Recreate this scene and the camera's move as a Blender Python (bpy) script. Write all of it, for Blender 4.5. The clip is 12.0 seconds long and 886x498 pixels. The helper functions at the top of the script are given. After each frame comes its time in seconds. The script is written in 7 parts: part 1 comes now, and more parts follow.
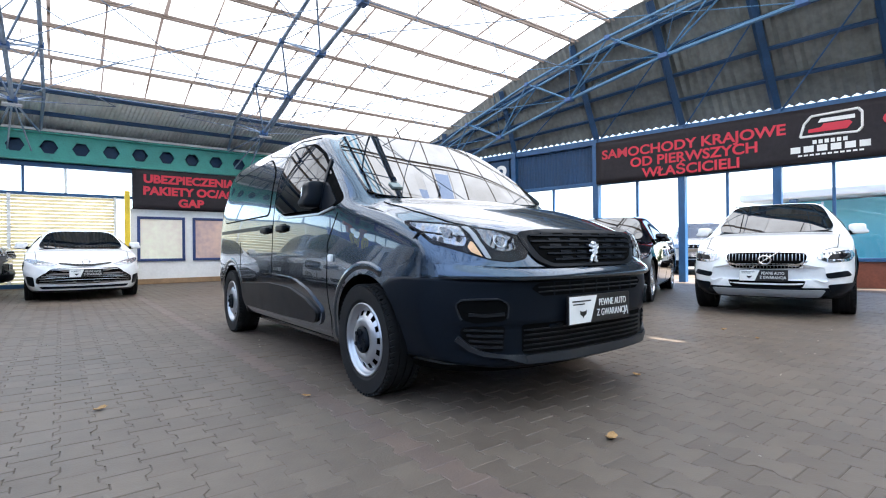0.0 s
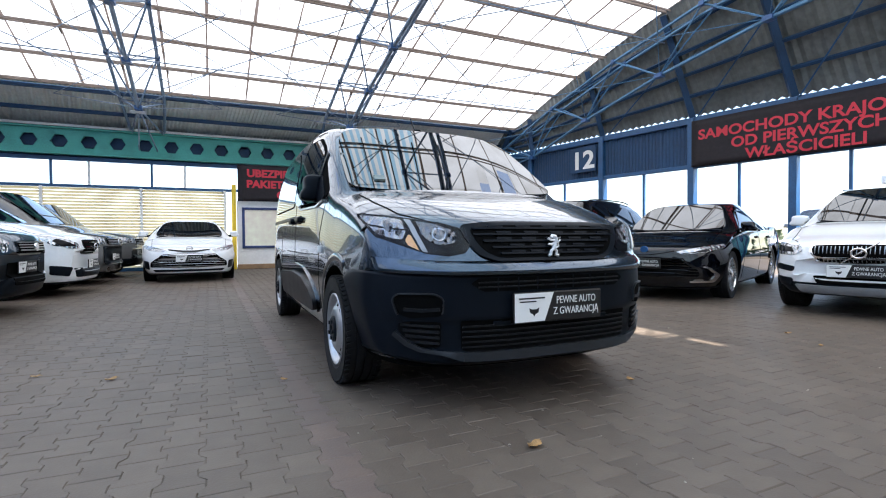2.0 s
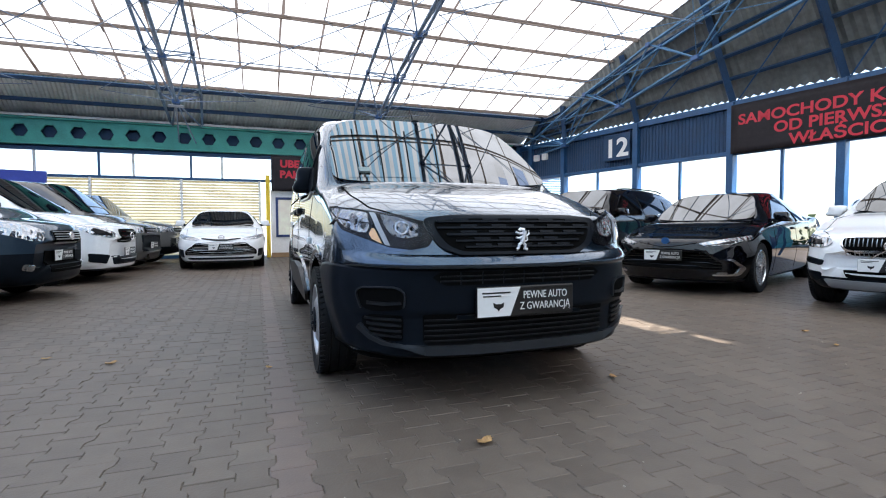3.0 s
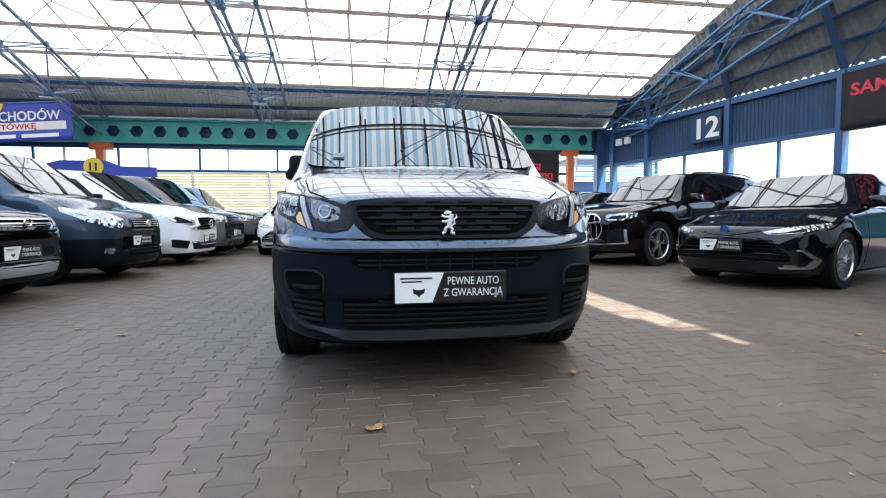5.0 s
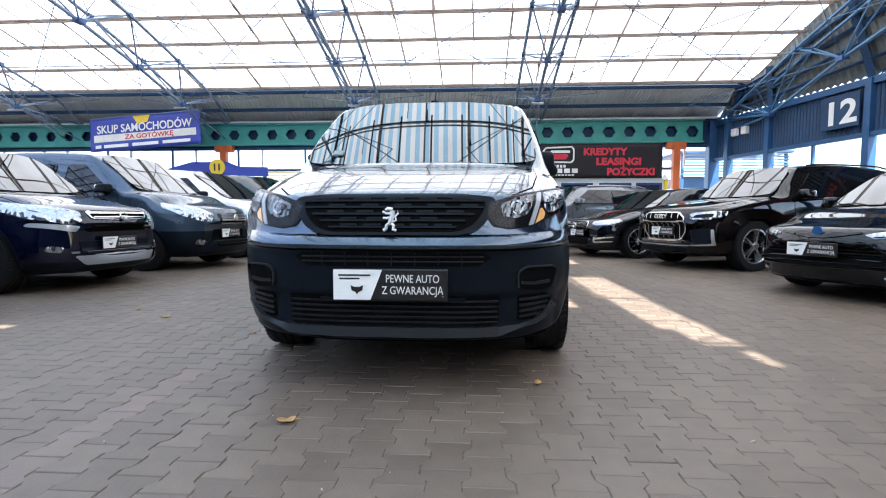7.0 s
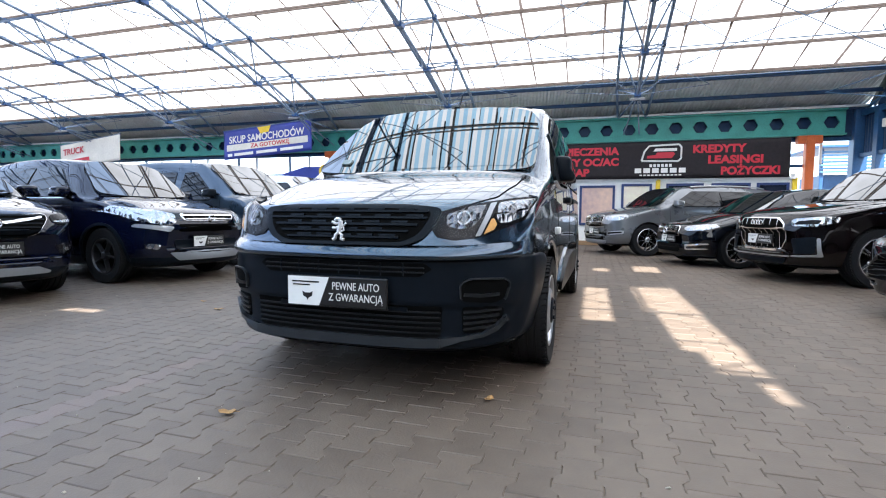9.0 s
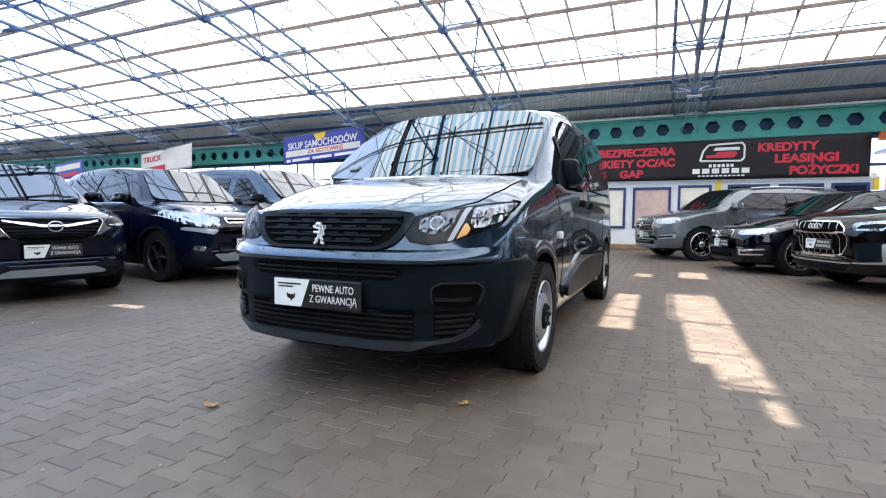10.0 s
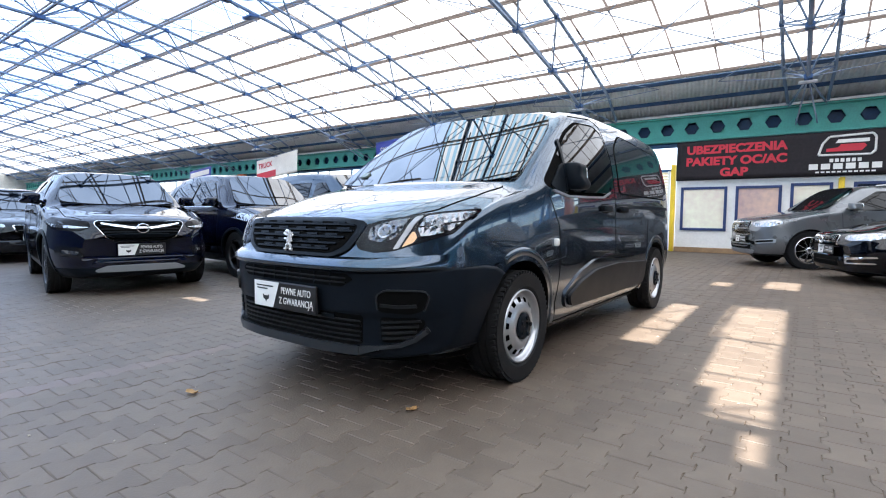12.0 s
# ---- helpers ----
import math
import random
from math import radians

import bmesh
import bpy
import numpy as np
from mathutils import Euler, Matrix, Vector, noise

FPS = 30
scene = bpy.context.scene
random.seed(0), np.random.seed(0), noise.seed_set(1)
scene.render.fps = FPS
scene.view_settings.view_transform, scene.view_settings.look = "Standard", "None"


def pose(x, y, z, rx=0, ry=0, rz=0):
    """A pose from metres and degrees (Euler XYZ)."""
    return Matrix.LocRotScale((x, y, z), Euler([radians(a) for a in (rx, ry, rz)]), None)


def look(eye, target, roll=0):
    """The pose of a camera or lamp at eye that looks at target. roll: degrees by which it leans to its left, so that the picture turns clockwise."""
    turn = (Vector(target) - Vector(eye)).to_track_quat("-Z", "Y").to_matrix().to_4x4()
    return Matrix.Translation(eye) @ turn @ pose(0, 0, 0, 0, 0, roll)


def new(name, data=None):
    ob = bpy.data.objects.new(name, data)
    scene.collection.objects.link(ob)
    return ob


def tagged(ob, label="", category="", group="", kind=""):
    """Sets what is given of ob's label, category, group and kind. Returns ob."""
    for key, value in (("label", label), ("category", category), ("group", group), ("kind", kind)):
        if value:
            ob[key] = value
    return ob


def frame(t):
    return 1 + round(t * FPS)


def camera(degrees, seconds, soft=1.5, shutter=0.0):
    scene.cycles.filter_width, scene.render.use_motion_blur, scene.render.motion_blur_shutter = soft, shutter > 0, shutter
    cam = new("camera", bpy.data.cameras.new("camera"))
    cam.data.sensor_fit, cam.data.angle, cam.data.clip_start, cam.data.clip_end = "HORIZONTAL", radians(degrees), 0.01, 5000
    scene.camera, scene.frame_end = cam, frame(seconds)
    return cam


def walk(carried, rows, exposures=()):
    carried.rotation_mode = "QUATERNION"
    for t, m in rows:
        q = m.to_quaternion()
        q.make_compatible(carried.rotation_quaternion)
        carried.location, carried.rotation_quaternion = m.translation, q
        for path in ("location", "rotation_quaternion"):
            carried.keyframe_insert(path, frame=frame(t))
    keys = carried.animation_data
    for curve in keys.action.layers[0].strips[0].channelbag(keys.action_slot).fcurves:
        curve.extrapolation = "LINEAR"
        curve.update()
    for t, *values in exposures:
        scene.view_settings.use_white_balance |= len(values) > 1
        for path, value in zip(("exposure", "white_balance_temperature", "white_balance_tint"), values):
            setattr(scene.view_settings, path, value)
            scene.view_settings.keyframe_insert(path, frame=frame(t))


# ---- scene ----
cam = camera(83.4, 12.0, soft=1.1)
PATH = [
    (0, (-2.310, -1.664, 0.846), (-1.091, -0.078, 0.850), -0.59),
    (0.5, (-2.144, -1.775, 0.864), (-1.009, -0.129, 0.866), -0.63),
    (1, (-1.960, -1.890, 0.870), (-0.925, -0.178, 0.872), -0.62),
    (1.5, (-1.769, -1.986, 0.867), (-0.840, -0.215, 0.860), -0.55),
    (2, (-1.586, -2.056, 0.867), (-0.735, -0.247, 0.825), -0.40),
    (2.5, (-1.413, -2.118, 0.875), (-0.630, -0.279, 0.802), -0.27),
    (3, (-1.236, -2.186, 0.887), (-0.536, -0.314, 0.801), -0.25),
    (5, (-0.413, -2.334, 0.852), (-0.090, -0.364, 0.727), -0.38),
    (5.5, (-0.211, -2.334, 0.858), (0.006, -0.350, 0.730), -0.25),
    (6, (-0.015, -2.329, 0.863), (0.092, -0.336, 0.729), -0.12),
    (6.5, (0.183, -2.319, 0.861), (0.161, -0.323, 0.725), -0.02),
    (7, (0.387, -2.302, 0.849), (0.261, -0.311, 0.713), 0.09),
    (9, (1.181, -2.161, 0.901), (0.597, -0.253, 0.764), 0.48),
    (9.5, (1.379, -2.108, 0.912), (0.692, -0.235, 0.780), 0.48),
    (10, (1.576, -2.039, 0.915), (0.765, -0.215, 0.787), 0.44),
    (10.5, (1.760, -1.951, 0.916), (0.841, -0.180, 0.790), 0.42),
    (11, (1.923, -1.856, 0.928), (0.908, -0.137, 0.799), 0.43),
    (11.5, (2.077, -1.766, 0.944), (0.974, -0.102, 0.816), 0.44),
    (12, (2.242, -1.687, 0.963), (1.069, -0.073, 0.831), 0.49),
]
walk(cam, [(t, look(eye, target, roll)) for t, eye, target, roll in PATH], exposures=[(0, 2.40), (1.5, 2.14), (2.5, 1.98), (3.2, 2.02), (5, 2.30), (9, 2.44), (12, 2.43)])

# ---- world, sun, exposure ----
SUN_DIR = Vector((0.30, -0.42, 0.86)).normalized()
world = bpy.data.worlds.new("world")
scene.world = world
world.use_nodes = True
wn = world.node_tree.nodes
sky = wn.new("ShaderNodeTexSky")
sky.sky_type, sky.sun_disc = "NISHITA", False
sky.sun_elevation = math.asin(SUN_DIR.z)
sky.sun_rotation = math.atan2(SUN_DIR.x, SUN_DIR.y)
wn["Background"].inputs["Strength"].default_value = 0.15
world.node_tree.links.new(sky.outputs[0], wn["Background"].inputs["Color"])
sun = new("sun", bpy.data.lights.new("sun", "SUN"))
sun.data.energy, sun.data.angle, sun.data.color = 5.0, radians(0.53), (1.0, 0.965, 0.91)
sun.matrix_world = look((0, 0, 30), Vector((0, 0, 30)) - SUN_DIR)


# ---- materials ----
def mat(name, color, rough=0.5, metal=0.0, vary=0.12, scale=6.0, bump=0.0, bscale=60.0, coat=0.0, ior=1.5,
        island=0.0, objrand=0.0, spec=0.5, dirt=None, rvary=0.1):
    m = bpy.data.materials.new(name)
    m.use_nodes = True
    nt = m.node_tree
    n, l = nt.nodes, nt.links
    p = n["Principled BSDF"]
    p.inputs["Metallic"].default_value = metal
    p.inputs["IOR"].default_value = ior
    p.inputs["Specular IOR Level"].default_value = spec
    p.inputs["Coat Weight"].default_value = coat
    p.inputs["Coat Roughness"].default_value = 0.03
    tc = n.new("ShaderNodeTexCoord")
    src = tc.outputs["Object"]
    big = n.new("ShaderNodeTexNoise")
    big.inputs["Scale"].default_value, big.inputs["Detail"].default_value = scale, 5
    l.new(src, big.inputs["Vector"])
    fine = n.new("ShaderNodeTexNoise")
    fine.inputs["Scale"].default_value, fine.inputs["Detail"].default_value = scale * 9, 3
    l.new(src, fine.inputs["Vector"])
    add = n.new("ShaderNodeMath")
    add.operation = "MULTIPLY_ADD"
    add.inputs[1].default_value = 0.45
    l.new(fine.outputs["Fac"], add.inputs[0])
    half = n.new("ShaderNodeMath")
    half.operation = "MULTIPLY"
    half.inputs[1].default_value = 0.55
    l.new(big.outputs["Fac"], half.inputs[0])
    l.new(half.outputs[0], add.inputs[2])
    val = add.outputs[0]
    if island or objrand:
        rnd = n.new("ShaderNodeNewGeometry" if island else "ShaderNodeObjectInfo")
        mm = n.new("ShaderNodeMath")
        mm.operation = "MULTIPLY_ADD"
        mm.inputs[1].default_value = (island or objrand)
        l.new(rnd.outputs["Random Per Island" if island else "Random"], mm.inputs[0])
        l.new(val, mm.inputs[2])
        sub = n.new("ShaderNodeMath")
        sub.operation = "SUBTRACT"
        sub.inputs[1].default_value = (island or objrand) * 0.5
        l.new(mm.outputs[0], sub.inputs[0])
        val = sub.outputs[0]
    ramp = n.new("ShaderNodeValToRGB")
    c = Vector(color[:3])
    d = Vector(dirt) if dirt else c * (1 - 1.6 * vary)
    ramp.color_ramp.elements[0].position, ramp.color_ramp.elements[1].position = 0.25, 0.75
    ramp.color_ramp.elements[0].color = (*[max(0, v) for v in d], 1)
    ramp.color_ramp.elements[1].color = (*[min(1, v) for v in c * (1 + vary)], 1)
    l.new(val, ramp.inputs["Fac"])
    l.new(ramp.outputs["Color"], p.inputs["Base Color"])
    rr = n.new("ShaderNodeMapRange")
    rr.inputs["To Min"].default_value = max(0.0, rough - rvary * rough * 2)
    rr.inputs["To Max"].default_value = min(1.0, rough + rvary * rough * 2)
    l.new(big.outputs["Fac"], rr.inputs["Value"])
    l.new(rr.outputs["Result"], p.inputs["Roughness"])
    if bump:
        bn = n.new("ShaderNodeTexNoise")
        bn.inputs["Scale"].default_value, bn.inputs["Detail"].default_value = bscale, 4
        l.new(src, bn.inputs["Vector"])
        b = n.new("ShaderNodeBump")
        b.inputs["Strength"].default_value, b.inputs["Distance"].default_value = bump, 0.004
        l.new(bn.outputs["Fac"], b.inputs["Height"])
        l.new(b.outputs["Normal"], p.inputs["Normal"])
    return m


def paint(name, color, metal=0.35, rough=0.32):
    m = mat(name, color, rough=rough, metal=metal, vary=0.05, scale=3.0, coat=1.0, rvary=0.05, spec=0.0)
    m.node_tree.nodes["Principled BSDF"].inputs["Coat IOR"].default_value = 1.5
    m.node_tree.nodes["Principled BSDF"].inputs["Coat Weight"].default_value = 1.0
    m.node_tree.nodes["Principled BSDF"].inputs["Coat Roughness"].default_value = 0.015
    return m


def sheet(name, color, dirt):
    """A weathered translucent roofing sheet: daylight comes through it diffused."""
    m = bpy.data.materials.new(name)
    m.use_nodes = True
    n, l = m.node_tree.nodes, m.node_tree.links
    n.remove(n["Principled BSDF"])
    tr, df, mix = n.new("ShaderNodeBsdfTranslucent"), n.new("ShaderNodeBsdfDiffuse"), n.new("ShaderNodeMixShader")
    mix.inputs[0].default_value = 0.12
    tc, ns, ramp = n.new("ShaderNodeTexCoord"), n.new("ShaderNodeTexNoise"), n.new("ShaderNodeValToRGB")
    ns.inputs["Scale"].default_value, ns.inputs["Detail"].default_value = 1.3, 6
    l.new(tc.outputs["Object"], ns.inputs["Vector"])
    geo, madd = n.new("ShaderNodeNewGeometry"), n.new("ShaderNodeMath")
    madd.operation = "MULTIPLY_ADD"
    madd.inputs[1].default_value = 0.3
    l.new(geo.outputs["Random Per Island"], madd.inputs[0])
    l.new(ns.outputs["Fac"], madd.inputs[2])
    ramp.color_ramp.elements[0].position, ramp.color_ramp.elements[1].position = 0.4, 0.75
    ramp.color_ramp.elements[0].color, ramp.color_ramp.elements[1].color = (*dirt, 1), (*color, 1)
    l.new(madd.outputs[0], ramp.inputs["Fac"])
    l.new(ramp.outputs["Color"], tr.inputs["Color"])
    l.new(ramp.outputs["Color"], df.inputs["Color"])
    l.new(tr.outputs[0], mix.inputs[1])
    l.new(df.outputs[0], mix.inputs[2])
    l.new(mix.outputs[0], n["Material Output"].inputs["Surface"])
    return m


def clear_glass(name, tint=(1, 1, 1), rough=0.0):
    """Thin pane: see-through, with a mirror sheen at grazing angles."""
    m = bpy.data.materials.new(name)
    m.use_nodes = True
    n, l = m.node_tree.nodes, m.node_tree.links
    n.remove(n["Principled BSDF"])
    tr, gl, mix = n.new("ShaderNodeBsdfTransparent"), n.new("ShaderNodeBsdfGlossy"), n.new("ShaderNodeMixShader")
    tr.inputs["Color"].default_value = (*tint, 1)
    gl.inputs["Roughness"].default_value = rough
    mix.inputs[0].default_value = 0.06
    l.new(tr.outputs[0], mix.inputs[1])
    l.new(gl.outputs[0], mix.inputs[2])
    l.new(mix.outputs[0], n["Material Output"].inputs["Surface"])
    return m


def faceted(name, color, cells, depth, coat=0.5):
    """A pressed lamp reflector: bright metal broken into small tilted facets behind a gloss cover."""
    m = mat(name, color, 0.10, metal=1.0, vary=0.3, scale=24, coat=coat)
    n, l = m.node_tree.nodes, m.node_tree.links
    tc, mp, vo, bp = n.new("ShaderNodeTexCoord"), n.new("ShaderNodeMapping"), n.new("ShaderNodeTexVoronoi"), n.new("ShaderNodeBump")
    mp.inputs["Scale"].default_value = (1.0, 1.0, 0.45)
    vo.inputs["Scale"].default_value = cells
    bp.inputs["Strength"].default_value, bp.inputs["Distance"].default_value = 1.0, depth
    l.new(tc.outputs["Object"], mp.inputs["Vector"])
    l.new(mp.outputs[0], vo.inputs["Vector"])
    l.new(vo.outputs["Distance"], bp.inputs["Height"])
    l.new(bp.outputs["Normal"], n["Principled BSDF"].inputs["Normal"])
    return m


M_PAVER = mat("concrete_paver", (0.124, 0.095, 0.072), 0.53, vary=0.12, scale=1.0, bump=0.3, bscale=90, island=0.28, dirt=(0.087, 0.065, 0.049), spec=0.40)
M_PAVER_ONE = mat("concrete_paver_single", (0.124, 0.095, 0.072), 0.53, vary=0.12, scale=1.0, bump=0.3, bscale=90, objrand=0.28, dirt=(0.087, 0.065, 0.049), spec=0.40)
M_PAVER_RED = mat("red_brown_paver", (0.134, 0.092, 0.071), 0.5, vary=0.12, scale=1.0, bump=0.3, bscale=90, island=0.28, dirt=(0.095, 0.068, 0.057))
M_JOINT = mat("sandy_joint", (0.110, 0.083, 0.060), 0.95, vary=0.3, scale=3, bump=0.6, bscale=40)
M_ASPHALT = mat("outside_paving", (0.30, 0.29, 0.27), 0.9, vary=0.2, scale=0.8)
M_BLUE = mat("blue_steel_paint", (0.022, 0.090, 0.215), 0.45, vary=0.25, scale=3, bump=0.1, bscale=30)
M_STEEL_BLUE = mat("worn_blue_truss_paint", (0.07, 0.19, 0.34), 0.5, vary=0.25, scale=3)
M_BLUE_DARK = mat("dark_blue_sheet", (0.008, 0.046, 0.115), 0.6, vary=0.25, scale=2, bump=0.1, bscale=30)
M_TRUSS = mat("grey_blue_steel", (0.20, 0.27, 0.36), 0.5, metal=0.2, vary=0.35, scale=2.5, dirt=(0.10, 0.14, 0.22))
M_NODE = mat("blue_node_steel", (0.03, 0.10, 0.26), 0.5, vary=0.25, scale=4)
M_PURLIN = mat("rusty_cream_purlin", (0.27, 0.215, 0.18), 0.7, vary=0.3, scale=3, dirt=(0.15, 0.11, 0.085))
M_CORR = mat("grey_corrugated_sheet", (0.70, 0.72, 0.70), 0.45, metal=0.1, vary=0.25, scale=1.2, dirt=(0.50, 0.51, 0.49))
M_GREEN = mat("green_beam_paint", (0.069, 0.388, 0.325), 0.5, vary=0.2, scale=3, bump=0.1, bscale=30)
M_ORANGE = mat("orange_steel_paint", (0.688, 0.150, 0.037), 0.5, vary=0.2, scale=3)
M_YELLOW = mat("yellow_paint", (0.880, 0.600, 0.037), 0.5, vary=0.15, scale=4)
M_WHITE = mat("white_paint", (0.86, 0.85, 0.82), 0.5, vary=0.08, scale=2)
M_CREAM = sheet("cream_blind", (0.86, 0.76, 0.56), (0.70, 0.60, 0.42))
M_NAVY = mat("navy_frame_paint", (0.02, 0.045, 0.16), 0.4, vary=0.2, scale=4)
# Cream tones of these two panes stand for the skylight mirrored in the glass.
M_PANE = mat("pale_reflection_pane", (0.880, 0.880, 0.688), 0.25, vary=0.12, scale=0.7, dirt=(0.775, 0.625, 0.550))
M_PANE_DIM = mat("dim_reflection_pane", (0.775, 0.550, 0.400), 0.2, vary=0.2, scale=0.7, dirt=(0.450, 0.325, 0.350))
M_PANE_DARK = mat("dark_office_pane", (0.020, 0.026, 0.045), 0.08, vary=0.3, scale=1.2)
M_GLASS = clear_glass("window_glass")
M_COVER = clear_glass("lamp_cover", (0.96, 0.96, 0.97))
M_COVER.node_tree.nodes["Mix Shader"].inputs[0].default_value = 0.012
M_SHEET = sheet("white_roof_sheet", (0.470, 0.476, 0.482), (0.352, 0.348, 0.340))
M_SHEET_SKY = sheet("bluish_roof_sheet", (0.26, 0.334, 0.453), (0.213, 0.282, 0.393))
M_SHEET_PALE = sheet("pale_striped_sheet", (0.408, 0.415, 0.415), (0.348, 0.352, 0.348))
M_SHEET_BLUE = sheet("blue_roof_sheet", (0.189, 0.303, 0.378), (0.158, 0.264, 0.34))
# Darker corrugated sheet for the roof strip over the window wall.
M_CORR_DARK = mat("dark_corrugated_sheet", (0.19, 0.205, 0.195), 0.42, metal=0.2, vary=0.3, scale=1.0, dirt=(0.095, 0.10, 0.095))
# Dark tone of the added south wall, to keep reflections on the cars dark.
M_CLOSE = mat("dark_closing_wall", (0.05, 0.065, 0.085), 0.7, vary=0.3, scale=0.6)
M_TRIM = mat("satin_black_trim", (0.010, 0.011, 0.013), 0.32, vary=0.1, scale=6, spec=0.26)
M_CLEAR = clear_glass("clear_roof_sheet")
mix, tl = M_CLEAR.node_tree.nodes["Mix Shader"], M_CLEAR.node_tree.nodes.new("ShaderNodeBsdfTranslucent")
tl.inputs["Color"].default_value = (0.85, 0.85, 0.83, 1)
mix.inputs[0].default_value = 0.08
M_CLEAR.node_tree.links.new(tl.outputs[0], mix.inputs[2])
M_SHEET_OLD = mat("dark_sheet_lap", (0.20, 0.16, 0.13), 0.8, vary=0.4, scale=2)
M_LAP = sheet("overlapping_sheet_edge", (0.15, 0.12, 0.105), (0.075, 0.055, 0.045))
# Dark colour that stands for undersides seen against the bright sheets.
M_RIB = mat("dark_backlit_rib", (0.060, 0.075, 0.070), 0.6, vary=0.3, scale=3)
M_BANNER = mat("dark_banner_vinyl", (0.028, 0.024, 0.027), 0.5, vary=0.2, scale=1.5, bump=0.15, bscale=3, spec=0.15)
M_RED = mat("red_print", (0.58, 0.022, 0.046), 0.5, vary=0.06, scale=3)
M_PRINT = mat("white_print", (0.82, 0.81, 0.78), 0.45, vary=0.05, scale=3)
M_BANNER_BLUE = mat("blue_banner_vinyl", (0.037, 0.062, 0.375), 0.4, vary=0.15, scale=1.5)
M_BANNER_PALE = mat("pale_banner_vinyl", (0.775, 0.750, 0.675), 0.45, vary=0.12, scale=1.5)
M_BRICK = mat("rust_red_panel", (0.20, 0.06, 0.035), 0.7, vary=0.3, scale=3)
M_TURQ = mat("turquoise_cladding", (0.10, 0.52, 0.62), 0.5, vary=0.1, scale=1)
M_FOLIAGE = mat("hedge_leaves", (0.07, 0.10, 0.035), 0.7, vary=0.35, scale=4)
M_RUBBER = mat("tyre_rubber", (0.009, 0.009, 0.010), 0.65, vary=0.25, scale=12, bump=0.2, bscale=120, spec=0.25)
M_SILVER = mat("silver_wheel_paint", (0.44, 0.45, 0.47), 0.30, metal=0.75, vary=0.06, scale=6)
M_ALLOY = mat("bright_alloy_wheel", (0.72, 0.73, 0.74), 0.22, metal=0.9, vary=0.05, scale=6)
M_DARKWHEEL = mat("dark_wheel_paint", (0.035, 0.035, 0.04), 0.3, metal=0.5, vary=0.1, scale=6)
M_BLACK = mat("black_plastic", (0.0060, 0.0085, 0.0125), 0.34, vary=0.12, scale=5, bump=0.05, bscale=500, spec=0.08)
M_PIANO = mat("gloss_black", (0.008, 0.008, 0.009), 0.12, vary=0.1, scale=4)
# Black of liners and gaps; on the flat fog patch it stands for shade.
M_LINER = mat("liner_and_gap_black", (0.004, 0.004, 0.004), 0.9, vary=0.2, scale=8, spec=0.03)
M_CHROME = mat("chrome", (0.86, 0.86, 0.87), 0.24, metal=1.0, vary=0.03, scale=5)
M_SATIN = mat("satin_aluminium", (0.55, 0.56, 0.58), 0.3, metal=0.9, vary=0.05, scale=5)
M_EMBLEM = mat("bright_emblem_metal", (0.78, 0.78, 0.79), 0.35, metal=0.35, vary=0.04, scale=5)
M_CARGLASS = mat("car_glass", (0.002, 0.003, 0.004), 0.02, vary=0.1, scale=3, ior=1.42, spec=0.5)
M_SCREEN = mat("windscreen_glass", (0.003, 0.004, 0.005), 0.015, vary=0.1, scale=3, ior=2.3, spec=0.5)
M_SCREEN_CAR = mat("parked_windscreen_glass", (0.003, 0.004, 0.005), 0.015, vary=0.1, scale=3, ior=2.1, spec=0.5)
M_LAMP = faceted("headlamp_lens", (0.30, 0.31, 0.33), 34, 0.022)
M_LAMP_CAR = faceted("parked_car_lamp", (0.42, 0.43, 0.45), 22, 0.016)
M_LAMP_DARK = mat("headlamp_dark", (0.012, 0.012, 0.014), 0.08, metal=0.0, vary=0.5, scale=12, spec=0.10)
M_LAMP_MID = faceted("headlamp_inner", (0.15, 0.155, 0.165), 44, 0.016, 0.0)
# Bumper plastic; the highlight along lip, blade and rim is in its lighter grey.
M_LIP = mat("highlit_lip_plastic", (0.018, 0.020, 0.023), 0.30, vary=0.12, scale=6, spec=0.32)
M_SKID = mat("grey_skid_paint", (0.25, 0.26, 0.275), 0.38, metal=0.2, vary=0.08, scale=6)
M_GUARD = mat("grey_black_plastic", (0.008, 0.008, 0.010), 0.45, vary=0.15, scale=5, bump=0.08, bscale=400, spec=0.3)
M_GUIDE = mat("light_guide_plastic", (0.36, 0.36, 0.37), 0.2, vary=0.1, scale=20, coat=0.4)
M_AMBER = mat("amber_lens", (0.90, 0.45, 0.16), 0.15, vary=0.15, scale=8, coat=1.0)
M_TAIL = mat("red_tail_lens", (0.45, 0.02, 0.02), 0.12, vary=0.1, scale=6, coat=1.0)
M_PLATE = mat("dark_plate", (0.010, 0.009, 0.009), 0.35, vary=0.1, scale=6)
# Paper with the dimming by tinted glass put into its colour.
M_PAPER = mat("glass_dimmed_paper", (0.17, 0.21, 0.20), 0.4, vary=0.05, scale=5)
M_LEAF = mat("dry_leaf", (0.46, 0.26, 0.10), 0.75, vary=0.3, scale=20)
M_BADGE_BLUE = mat("blue_badge", (0.05, 0.16, 0.38), 0.2, metal=0.5, vary=0.1, scale=9)


# ---- mesh helpers ----
def mesh_of(name, verts, faces, material, smooth=False):
    me = bpy.data.meshes.new(name)
    me.from_pydata([tuple(v) for v in verts], [], [tuple(f) for f in faces])
    me.materials.append(material)
    if smooth:
        me.polygons.foreach_set("use_smooth", [True] * len(me.polygons))
    me.update()
    return me


